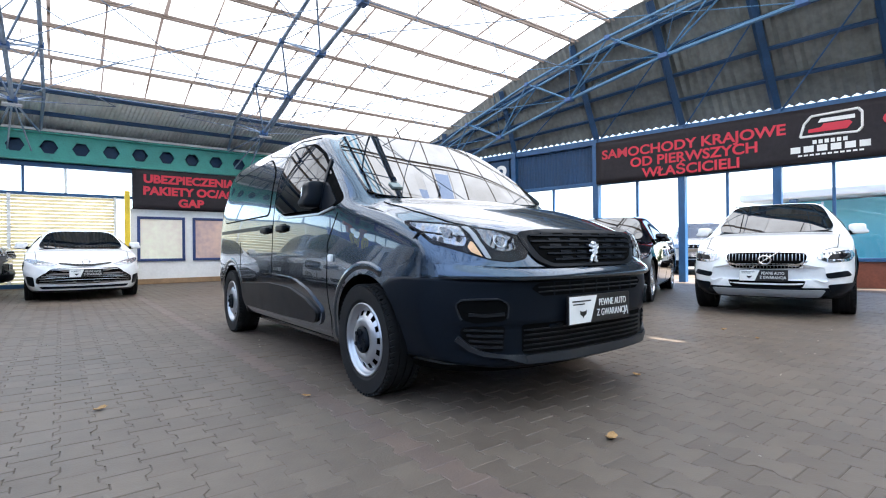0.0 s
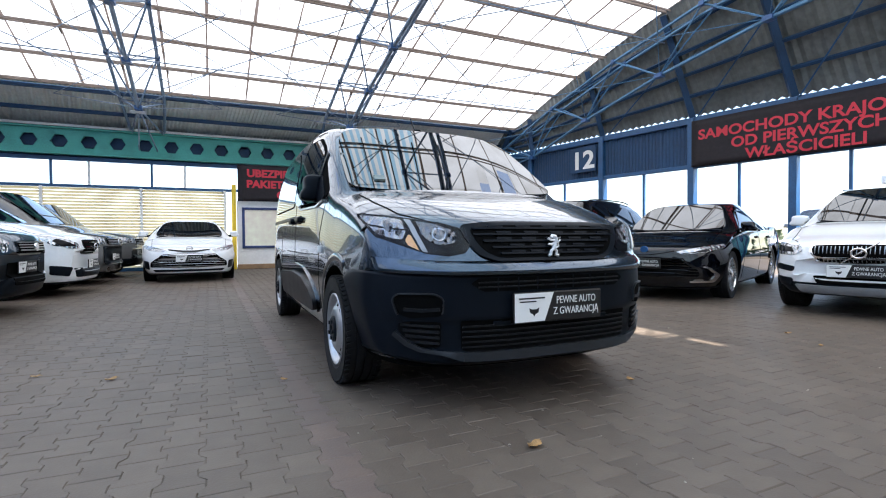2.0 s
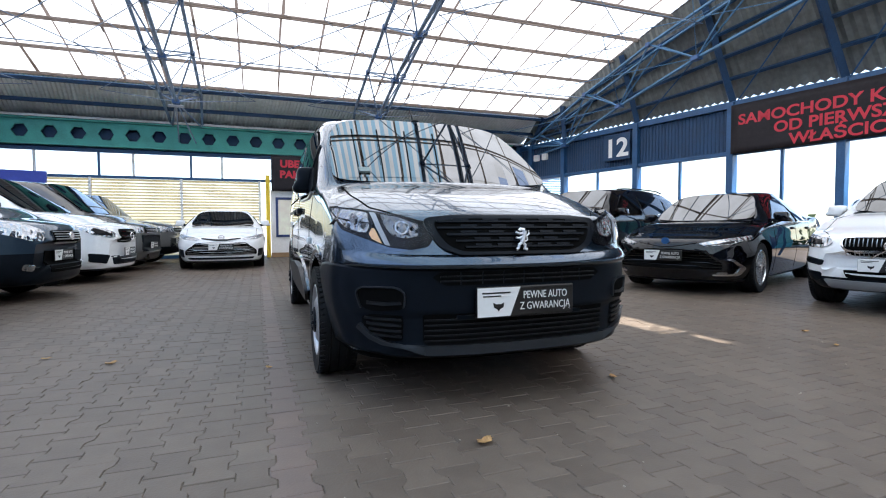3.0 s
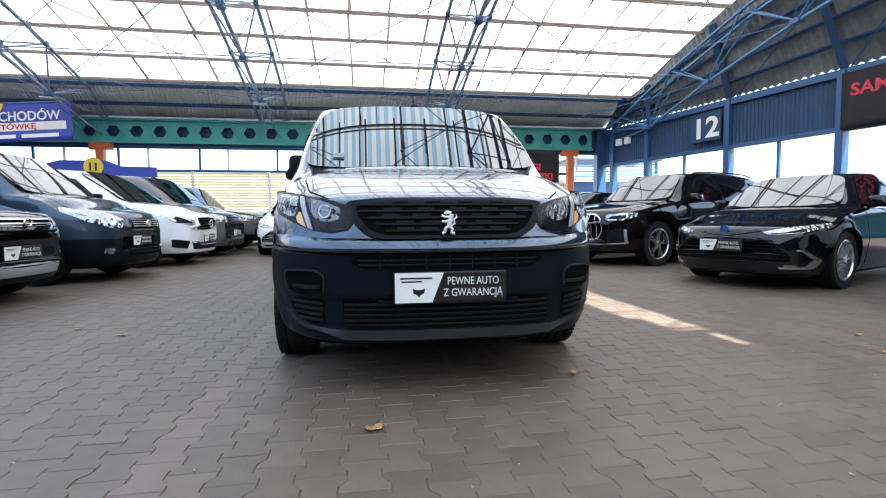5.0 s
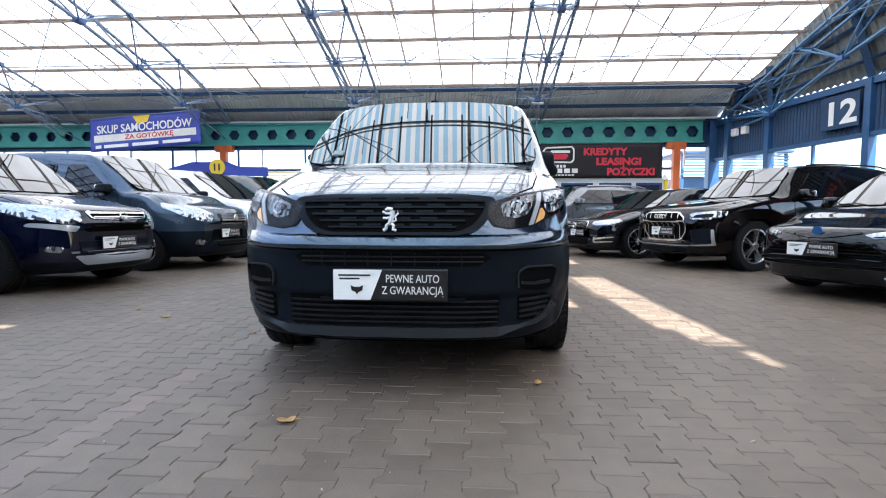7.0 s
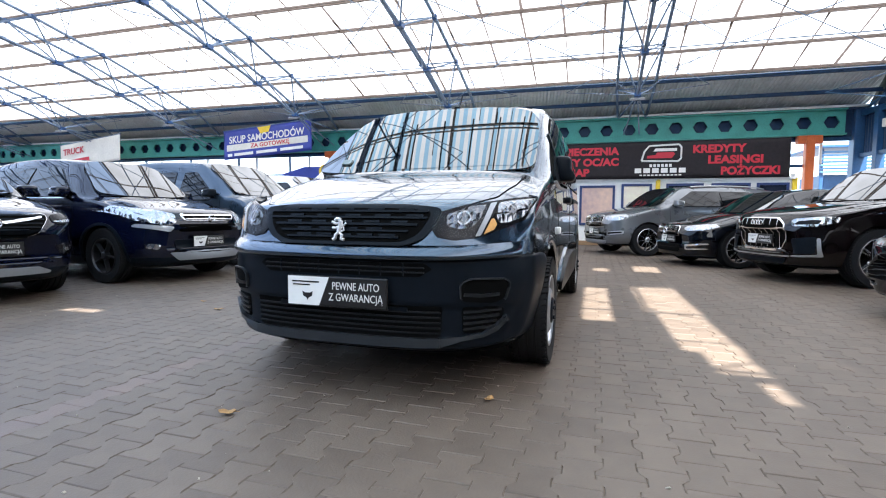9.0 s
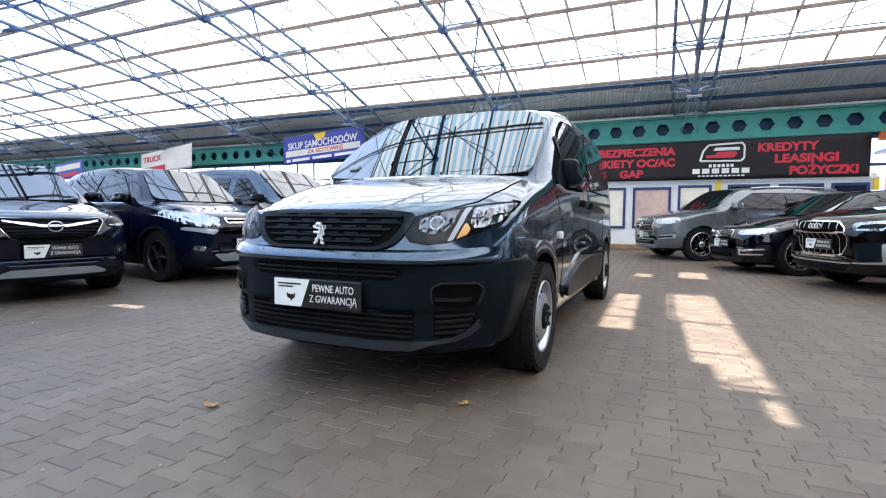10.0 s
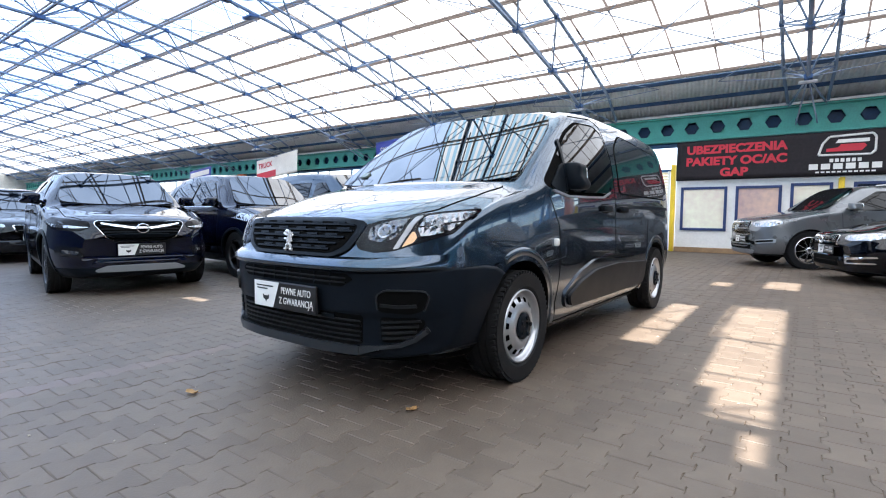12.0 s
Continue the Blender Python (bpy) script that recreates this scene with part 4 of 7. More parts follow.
def decal(bvh, poly, axis, sign, off, material, parent, name, label="", res=0.05, depth=0.02, fit=0):
    """A proud panel in the outline poly, laid on the shell. axis 'x': outline in y, z; 'y': in x, z; 'z': in x, y."""
    xs, ys = [p[0] for p in poly], [p[1] for p in poly]
    pts = [Vector(p) for p in poly]
    # finer outline
    fine = []
    for a, b in zip(pts, pts[1:] + pts[:1]):
        n = max(1, int((b - a).length / res))
        fine += [a.lerp(b, i / n) for i in range(n)]
    inner = [Vector((x, y)) for x in np.arange(min(xs) + res / 2, max(xs), res) for y in np.arange(min(ys) + res / 2, max(ys), res)]
    k = len(fine)
    v, e, f, *_ = delaunay_2d_cdt(fine + inner, [(i, (i + 1) % k) for i in range(k)], [list(range(k))], 1, 1e-5)
    bm = bmesh.new()
    made = []
    for p in v:
        if callable(bvh):
            made.append(bm.verts.new(bvh(p[0], p[1], off)))
            continue
        if axis == "x":
            o, d = Vector((sign * 3, p[0], p[1])), Vector((-sign, 0, 0))
        elif axis == "y":
            o, d = Vector((p[0], -3 if sign < 0 else 9, p[1])), Vector((0, -sign, 0))
        else:
            o, d = Vector((p[0], p[1], 5)), Vector((0, 0, -1))
        hit, nor, _, _ = bvh.ray_cast(o, d)
        if hit is None:
            hit, nor, _, _ = bvh.find_nearest(o + d * (3 - 0.8 if axis == "x" else 3.2))
        if nor.dot(d) > 0:
            nor = -nor
        made.append(bm.verts.new(hit + nor * off))
    if fit and axis == "x":
        # flat-bent side glass through the shell's places
        c = np.array([v.co[:] for v in made])
        a, b = c[:, 1] - c[:, 1].mean(), c[:, 2] - c[:, 2].mean()
        basis = np.stack([a ** m * b ** n for m, n in ((0, 0), (1, 0), (0, 1), (2, 0), (0, 2))], 1)
        z = basis @ np.linalg.lstsq(basis, c[:, 0], rcond=None)[0]
        z = z + sign * min(0.012, max(0, (sign * (c[:, 0] - z)).max()))
        for v, q in zip(made, z):
            v.co[0] = q
    elif fit:
        # an even, low-order surface through the shell's places
        c = np.array([v.co[:] for v in made])
        h, (i, j, k) = ("y", (0, 2, 1)) if axis == "y" else ("z", (0, 1, 2))
        a, b = c[:, i], c[:, j] - c[:, j].mean()
        basis = np.stack([a ** (2 * m) * b ** n for m, n in (((0, 0), (0, 1), (1, 0), (2, 0), (1, 1)) if axis == "y" else ((0, 0), (0, 1), (0, 2), (1, 0), (2, 0), (1, 1), (1, 2)))], 1)
        bow = 0.10 * b**2 if axis == "y" else 0 * b
        lo, hi = c[:, j].min(), c[:, j].max()
        mid = (c[:, j] > lo + 0.12 * (hi - lo)) & (c[:, j] < hi - 0.16 * (hi - lo)) & (abs(a) < 0.82 * abs(a).max()) if axis == "y" else a < 9
        w = np.linalg.lstsq(basis[mid], (c[:, k] - bow)[mid], rcond=None)[0]
        z = basis @ w + bow
        z = z - min(0.020 if len(poly) > 60 else 0.040, max(0, (z - c[:, k]).max())) if axis == "y" else z + min(0.008, max(0, (c[:, k] - z).max()))
        for v, q in zip(made, z):
            v.co[k] = q
    for t in f:
        try:
            bm.faces.new([made[i] for i in t])
        except ValueError:
            pass
    bmesh.ops.delete(bm, geom=[q for q in bm.verts if not q.link_faces], context="VERTS")
    bmesh.ops.recalc_face_normals(bm, faces=bm.faces)
    want = {"x": Vector((sign, 0, 0)), "y": Vector((0, sign, 0)), "z": Vector((0, 0, 1))}[axis]
    if sum((q.normal.dot(want) for q in bm.faces)) < 0:
        bmesh.ops.reverse_faces(bm, faces=bm.faces)
    rim = [q for q in bm.edges if len(q.link_faces) == 1]
    nrm = {q: q.normal.copy() for q in bm.verts}
    src = {q: None for r in rim for q in r.verts}
    ext = bmesh.ops.extrude_edge_only(bm, edges=rim)
    for q in ext["geom"]:
        if isinstance(q, bmesh.types.BMVert):
            near = min(src, key=lambda w: (w.co - q.co).length_squared)
            q.co -= nrm[near] * (off + depth)
    for q in bm.faces:
        q.smooth = True
    for q in rim:
        q.smooth = False
    return part(name, bm, material, parent, label)


def strip(bvh, line, width, axis, sign, off, material, parent, name, label=""):
    """A narrow band along a polyline laid on the shell."""
    pts = [Vector(p) for p in line]
    left, right = [], []
    for k, p in enumerate(pts):
        d = (pts[min(k + 1, len(pts) - 1)] - pts[max(k - 1, 0)]).normalized()
        nn = Vector((-d.y, d.x)) * width / 2
        left.append(p + nn)
        right.append(p - nn)
    return decal(bvh, [tuple(p) for p in left + right[::-1]], axis, sign, off, material, parent, name, label, res=0.06, depth=0.004)


# wheels
def steel_wheel_mesh(r):
    """A pressed steel wheel disc with oval holes round a dished middle, facing +x."""
    bm = bmesh.new()
    n, holes = 84, 14
    rings = [(r * 1.00, -0.03), (r * 1.00, 0.010), (r * 0.965, 0.012), (r * 0.93, -0.005), (r * 0.90, -0.028), (r * 0.83, -0.032), (r * 0.79, -0.018), (r * 0.66, -0.004), (r * 0.56, 0.010), (r * 0.42, 0.016), (r * 0.36, 0.004), (r * 0.30, -0.004), (0.001, -0.004)]
    vr = []
    for rad, x in rings:
        vr.append([bm.verts.new((x, rad * math.cos(2 * math.pi * k / n), rad * math.sin(2 * math.pi * k / n))) for k in range(n)])
    per = n // holes
    for j, (a, b) in enumerate(zip(vr, vr[1:])):
        for k in range(n):
            if j == 6 and k % per in (1, 2, 3):
                continue
            bm.faces.new((a[k], a[(k + 1) % n], b[(k + 1) % n], b[k]))
    bmesh.ops.recalc_face_normals(bm, faces=bm.faces)
    return bm


def alloy_mesh(r, spokes, twin, width=0.16):
    """An alloy wheel with a rim ring and bevelled spokes, facing +x."""
    bm = lathe([(r, -0.08), (r, 0.012), (r * 0.965, 0.016), (r * 0.93, 0.0), (r * 0.92, -0.08)], 56)
    for k in range(spokes):
        for t in ((-twin, twin) if twin else (0,)):
            a = 2 * math.pi * k / spokes
            w0, w1 = (width * 0.5, width * 0.28) if not twin else (width * 0.26, width * 0.18)
            pts = []
            for rad, w, x, sh in ((r * 0.16, w0 * 0.8, 0.012, 0.3), (r * 0.55, w1, 0.006, 0.75), (r * 0.94, w1 * 1.1, 0.004, 1.0)):
                c = Vector((0, math.cos(a), math.sin(a)))
                s = Vector((0, -math.sin(a), math.cos(a)))
                o = c * rad + s * (t * sh * r)
                pts.append([o + s * w * r * 2.2 * 0.5 + Vector((x - 0.05, 0, 0)), o + s * w * r * 1.2 * 0.5 + Vector((x, 0, 0)), o - s * w * r * 1.2 * 0.5 + Vector((x, 0, 0)), o - s * w * r * 2.2 * 0.5 + Vector((x - 0.05, 0, 0))])
            vv = [[bm.verts.new(p) for p in row] for row in pts]
            for a0, b0 in zip(vv, vv[1:]):
                for i in range(3):
                    bm.faces.new((a0[i], a0[i + 1], b0[i + 1], b0[i]))
    hub = lathe([(r * 0.22, -0.05), (r * 0.22, 0.008), (r * 0.16, 0.018), (0.001, 0.018)], 30)
    tmp = bpy.data.meshes.new("tmp")
    hub.to_mesh(tmp)
    hub.free()
    bm.from_mesh(tmp)
    bmesh.ops.recalc_face_normals(bm, faces=bm.faces)
    return bm


def add_wheels(car, axles, half_track, r_tyre, r_rim, style, rim_mat, width=0.215):
    """Four wheels: a treaded tyre with its rim and brake disc."""
    w = width / 2
    tyre = lathe([(r_rim, -w * 0.86), (r_rim + 0.02, -w * 0.98), (r_tyre * 0.86 + r_rim * 0.14, -w * 1.02), (r_tyre - 0.018, -w * 0.92), (r_tyre, -w * 0.72), (r_tyre, -w * 0.50), (r_tyre - 0.008, -w * 0.48), (r_tyre - 0.008, -w * 0.42), (r_tyre, -w * 0.40),
                  (r_tyre, -w * 0.05), (r_tyre - 0.008, -w * 0.03), (r_tyre - 0.008, w * 0.03), (r_tyre, w * 0.05), (r_tyre, w * 0.40), (r_tyre - 0.008, w * 0.42), (r_tyre - 0.008, w * 0.48), (r_tyre, w * 0.50), (r_tyre, w * 0.72), (r_tyre - 0.018, w * 0.92),
                  (r_tyre * 0.86 + r_rim * 0.14, w * 1.02), (r_rim + 0.02, w * 0.98), (r_rim, w * 0.86)], 64)
    # tread blocks across the shoulders
    nb = 60
    for k in range(nb):
        a = 2 * math.pi * k / nb
        for s in (-1, 1):
            m = Matrix.Rotation(a, 4, "X") @ Matrix.Translation((s * w * 0.80, 0, r_tyre - 0.006)) @ pose(0, 0, 0, 0, 0, 16 * s)
            bmesh.ops.create_cube(tyre, size=1, matrix=m @ Matrix.Diagonal((w * 0.34, r_tyre * 0.066, 0.014, 1)))
    tme = bpy.data.meshes.new("wheel")
    tyre.to_mesh(tme)
    tyre.free()
    tme.materials.append(M_RUBBER)
    rim = steel_wheel_mesh(r_rim) if style == "steel" else alloy_mesh(r_rim, style[0], style[1], style[2])
    for f in rim.faces:
        f.smooth = style == "steel"
    rme = bpy.data.meshes.new("rim")
    rim.to_mesh(rme)
    rim.free()
    rme.materials.append(rim_mat)
    # Brake disc in black: the shade between the spokes is put into its colour.
    disc = lathe([(r_rim * 0.72, -0.05), (r_rim * 0.72, -0.03), (0.02, -0.03)], 36)
    dme = bpy.data.meshes.new("brake_disc")
    disc.to_mesh(dme)
    disc.free()
    dme.materials.append(M_LINER)
    if style == "steel":
        cap = lathe([(r_rim * 0.36, 0.0), (r_rim * 0.36, 0.020), (r_rim * 0.30, 0.028), (r_rim * 0.14, 0.030), (r_rim * 0.12, 0.020), (0.001, 0.020)], 28)
        for k in range(5):
            cylinder_x(cap, 0.02, 0.038, r_rim * 0.24 * math.cos(1.2566 * k), r_rim * 0.24 * math.sin(1.2566 * k), 0.012, 6)
        cme = bpy.data.meshes.new("hub_cap")
        cap.to_mesh(cme)
        cap.free()
        cme.materials.append(M_BLACK)
    for y, z in axles:
        for s in (-1, 1):
            wh = part("wheel", tme, M_RUBBER, car)
            wh.matrix_basis = pose(s * (half_track - w), y, z, 7 * s + 40 * (y > 2), 0, 0 if s > 0 else 180)
            ro = part("rim", rme, rim_mat, wh)
            ro.matrix_basis = Matrix.Translation((w * 0.86, 0, 0))
            part("brake_disc", dme, M_LINER, wh).matrix_basis = Matrix.Translation((w * 0.5, 0, 0))
            if style == "steel":
                part("hub_cap", cme, M_BLACK, wh).matrix_basis = Matrix.Translation((w * 0.86, 0, 0))


PLATE_TEXT = {}


def add_plate(car, y, z, x=0.0, tilt=0.0, scale=1.0):
    """The dealer's plate: pale slanted field with small bars, dark field with a slogan."""
    p = part("plate", boxes((-0.268, -0.008, -0.074, 0.268, 0.008, 0.074, 0.006)), M_PLATE, car, "dark show plate with white corner field")
    p.matrix_basis = pose(x, y, z, tilt) @ Matrix.Scale(scale, 4)
    bm = bmesh.new()
    bm.faces.new([bm.verts.new(q) for q in ((-0.264, -0.0105, -0.070), (-0.09, -0.0105, -0.070), (-0.035, -0.0105, 0.070), (-0.264, -0.0105, 0.070))])
    part("white_field", bm, M_PRINT, p)
    if not PLATE_TEXT:
        for key, txt, w, z0 in (("a", "PEWNE AUTO", 0.245, 0.012), ("b", "Z GWARANCJĄ", 0.285, -0.042)):
            me = lettering(txt, 0.052, 0.002, "CENTER")
            xs = [v.co.x for v in me.vertices]
            me.transform(Matrix.Diagonal((w / (max(xs) - min(xs)), 1, 1, 1)))
            me.transform(Matrix.Translation((0.105, -0.0105, z0)))
            me.materials.clear()
            me.materials.append(M_PRINT)
            PLATE_TEXT[key] = me
        bm = bmesh.new()
        box(bm, -0.24, -0.0125, 0.041, -0.09, -0.0107, 0.048)
        box(bm, -0.235, -0.0125, 0.026, -0.14, -0.0107, 0.032)
        for q in (((-0.182, -0.002), (-0.166, -0.010), (-0.140, -0.010), (-0.124, -0.002), (-0.128, -0.026), (-0.146, -0.034), (-0.153, -0.046), (-0.160, -0.034), (-0.178, -0.026)),):
            bm.faces.new([bm.verts.new((a, -0.012, b)) for a, b in q])
        me = bpy.data.meshes.new("small_print")
        bm.to_mesh(me)
        bm.free()
        me.materials.append(M_PLATE)
        PLATE_TEXT["c"] = me
    for k in ("a", "b", "c"):
        part("letters" if k != "c" else "small_print", PLATE_TEXT[k], M_PRINT, p)
    return p


def blob(w, d, h, n=14, e=0.45):
    """A rounded box (superellipsoid) of full size w, d, h at the origin."""
    bm = bmesh.new()
    bmesh.ops.create_uvsphere(bm, u_segments=n * 2, v_segments=n, radius=1)
    for v in bm.verts:
        c = v.co
        v.co = Vector([math.copysign(abs(q) ** e, q) * s / 2 for q, s in zip(c, (w, d, h))])
    for f in bm.faces:
        f.smooth = True
    return bm


def add_mirrors(car, x, y, z, w, h, material, glass=True):
    for s in (-1, 1):
        b = blob(w, 0.16, h)
        for v in b.verts:
            v.co.x += 0.06 * s * (0.5 if v.co.z < 0 else 0)
            v.co.y += 0.25 * abs(v.co.x) - 0.02
        bmesh.ops.translate(b, verts=b.verts, vec=(s * x, y, z))
        mi = part("mirror", b, material, car, smooth=True)
        arm = blob(0.22, 0.07, 0.06)
        bmesh.ops.translate(arm, verts=arm.verts, vec=(s * (x - w * 0.62), y + 0.02, z - h * 0.36))
        part("mirror_arm", arm, M_BLACK, mi, smooth=True)
        g = blob(w * 0.8, 0.02, h * 0.78)
        bmesh.ops.translate(g, verts=g.verts, vec=(s * x, y + 0.10, z))
        part("mirror_glass", g, M_CHROME, mi, smooth=True)


def tube(bm, pts, r, n=6):
    """One closed tube through the points."""
    rows = []
    for k, p in enumerate(pts):
        d = (pts[min(k + 1, len(pts) - 1)] - pts[max(k - 1, 0)]).normalized()
        u = d.cross(Vector((0, 0, 1))).normalized()
        w = u.cross(d)
        rows.append([bm.verts.new(p + r * (u * math.cos(2 * math.pi * i / n) + w * math.sin(2 * math.pi * i / n))) for i in range(n)])
    for a, b in zip(rows, rows[1:]):
        for i in range(n):
            bm.faces.new((a[i], a[(i + 1) % n], b[(i + 1) % n], b[i]))
    bm.faces.new(rows[0][::-1])
    bm.faces.new(rows[-1])


def arch_bulge(bvh, car, y, z, a0, a1, sign, material, r=0.452, fat=0.05):
    """A rounded body-coloured swelling round a wheel opening."""
    pts = []
    for a in np.linspace(a0, a1, 30):
        yy, zz = y + r * math.cos(radians(a)), z + r * math.sin(radians(a))
        hit = bvh.ray_cast(Vector((sign * 3, yy, zz)), Vector((-sign, 0, 0)))[0]
        pts.append(Vector((hit.x - sign * 0.034, yy, zz)))
    bm = bmesh.new()
    tube(bm, pts, fat, 12)
    bmesh.ops.recalc_face_normals(bm, faces=bm.faces)
    part("arch_flare", bm, material, car, smooth=True)


def arch_trim(bvh, car, y, z, r0, r1, a0, a1, sign, off, material, name="arch_trim"):
    pts = [(y + r1 * math.cos(radians(a)), z + r1 * math.sin(radians(a))) for a in np.linspace(a0, a1, 26)]
    pts += [(y + r0 * math.cos(radians(a)), z + r0 * math.sin(radians(a))) for a in np.linspace(a1, a0, 26)]
    return decal(bvh, pts, "x", sign, off, material, car, name, res=0.05, depth=0.02)


# the panel van in the middle of the aisle
P_VAN = paint("dark_grey_metallic_paint", (0.038, 0.062, 0.094), metal=0.92, rough=0.20)
P_VAN.node_tree.nodes["Principled BSDF"].inputs["Coat IOR"].default_value = 1.52
P_VAN.node_tree.nodes["Principled BSDF"].inputs["Coat Weight"].default_value = 1.0
VAN = [
    (0.040, .36, .50, .63, .675, .70, .58, .68, .675, .61),
    (0.048, .31, .50, .69, .742, .765, .66, .77, .765, .69),
    (0.062, .29, .51, .75, .806, .828, .71, .82, .812, .732),
    (0.080, .27, .52, .80, .860, .882, .75, .85, .840, .760),
    (0.110, .23, .54, .85, .903, .922, .79, .880, .862, .772),
    (0.160, .22, .55, .895, .935, .953, .80, .890, .866, .768),
    (0.260, .21, .56, .935, .972, .994, .81, .900, .868, .760),
    (0.420, .20, .57, .980, 1.022, 1.048, .82, .908, .870, .755),
    (0.700, .19, .58, 1.040, 1.092, 1.120, .84, .916, .872, .752),
    (0.980, .19, .60, 1.085, 1.146, 1.176, .85, .920, .874, .768),
    (1.060, .19, .60, 1.095, 1.180, 1.212, .85, .920, .878, .782),
    (1.36, .19, .60, 1.130, 1.376, 1.420, .86, .920, .888, .800),
    (1.70, .19, .60, 1.150, 1.588, 1.656, .86, .920, .893, .776),
    (1.86, .19, .60, 1.158, 1.670, 1.752, .86, .920, .895, .764),
    (1.98, .19, .60, 1.160, 1.702, 1.790, .86, .920, .895, .764),
    (2.40, .19, .60, 1.170, 1.725, 1.832, .86, .920, .897, .780),
    (3.20, .19, .60, 1.170, 1.730, 1.850, .86, .920, .897, .786),
    (4.20, .20, .60, 1.170, 1.715, 1.830, .86, .920, .892, .775),
    (4.56, .25, .60, 1.170, 1.675, 1.780, .84, .910, .880, .755),
    (4.70, .32, .62, 1.150, 1.575, 1.650, .79, .880, .850, .710),
    (4.75, .42, .64, 1.100, 1.460, 1.500, .72, .830, .800, .640),
]


def van_nose(bvh):
    """The nose as a function: distance round the corner from the middle, height and lift to a place."""
    prof_z = [0.240, 0.262, 0.278, 0.300, 0.320, 0.340, 0.460, 0.485, 0.600, 0.660, 0.686, 0.700, 0.735, 0.770, 0.850, 0.930, 0.955, 0.985, 1.020]
    prof_y = [0.070, 0.030, 0.012, 0.004, 0.016, 0.022, 0.022, 0.006, 0.000, 0.000, 0.000, 0.000, 0.008, 0.030, 0.055, 0.092, 0.150, 0.240, 0.335]
    widths = {}

    def width(z):
        k = round(z, 3)
        if k not in widths:
            q = min(max(z, 0.30), 0.95)
            hit = bvh.ray_cast(Vector((3, 0.58, q)), Vector((-1, 0, 0)))[0]
            widths[k] = (hit.x if hit else 0.9) + 0.005
        return widths[k]

    def flat(a, z):
        y0, w = float(np.interp(z, prof_z, prof_y)), width(z)
        f = np.linspace(0, 1, 60) ** 0.6
        xs = w * f
        ys = y0 + (0.60 - y0) * (1 - np.sqrt(np.maximum(0, 1 - f ** 3.4)))
        ln = np.r_[0, np.cumsum(np.hypot(np.diff(xs), np.diff(ys)))]
        t = abs(a)
        if t <= ln[-1]:
            return Vector((math.copysign(np.interp(t, ln, xs), a), np.interp(t, ln, ys), z))
        return Vector((math.copysign(w, a), 0.60 + t - ln[-1], z))

    def nose(a, z, off):
        p = flat(a, z)
        n = (flat(a + 0.01, z) - flat(a - 0.01, z)).cross(flat(a, z + 0.006) - flat(a, z - 0.006)).normalized()
        hit, _, _, dist = bvh.ray_cast(p + n * 0.3, -n)
        if hit is not None and 0.3 - dist > -0.004 and 0.3 - dist < 0.25:
            p = p + n * (0.3 - dist + 0.004)
        return p + n * off

    def reach(z, y):
        """The distance round the corner at which the nose has come back to y."""
        a, b = 0.5, 2.0
        for _ in range(24):
            m = (a + b) / 2
            a, b = (m, b) if flat(m, z).y < y else (a, m)
        return a

    return nose, reach


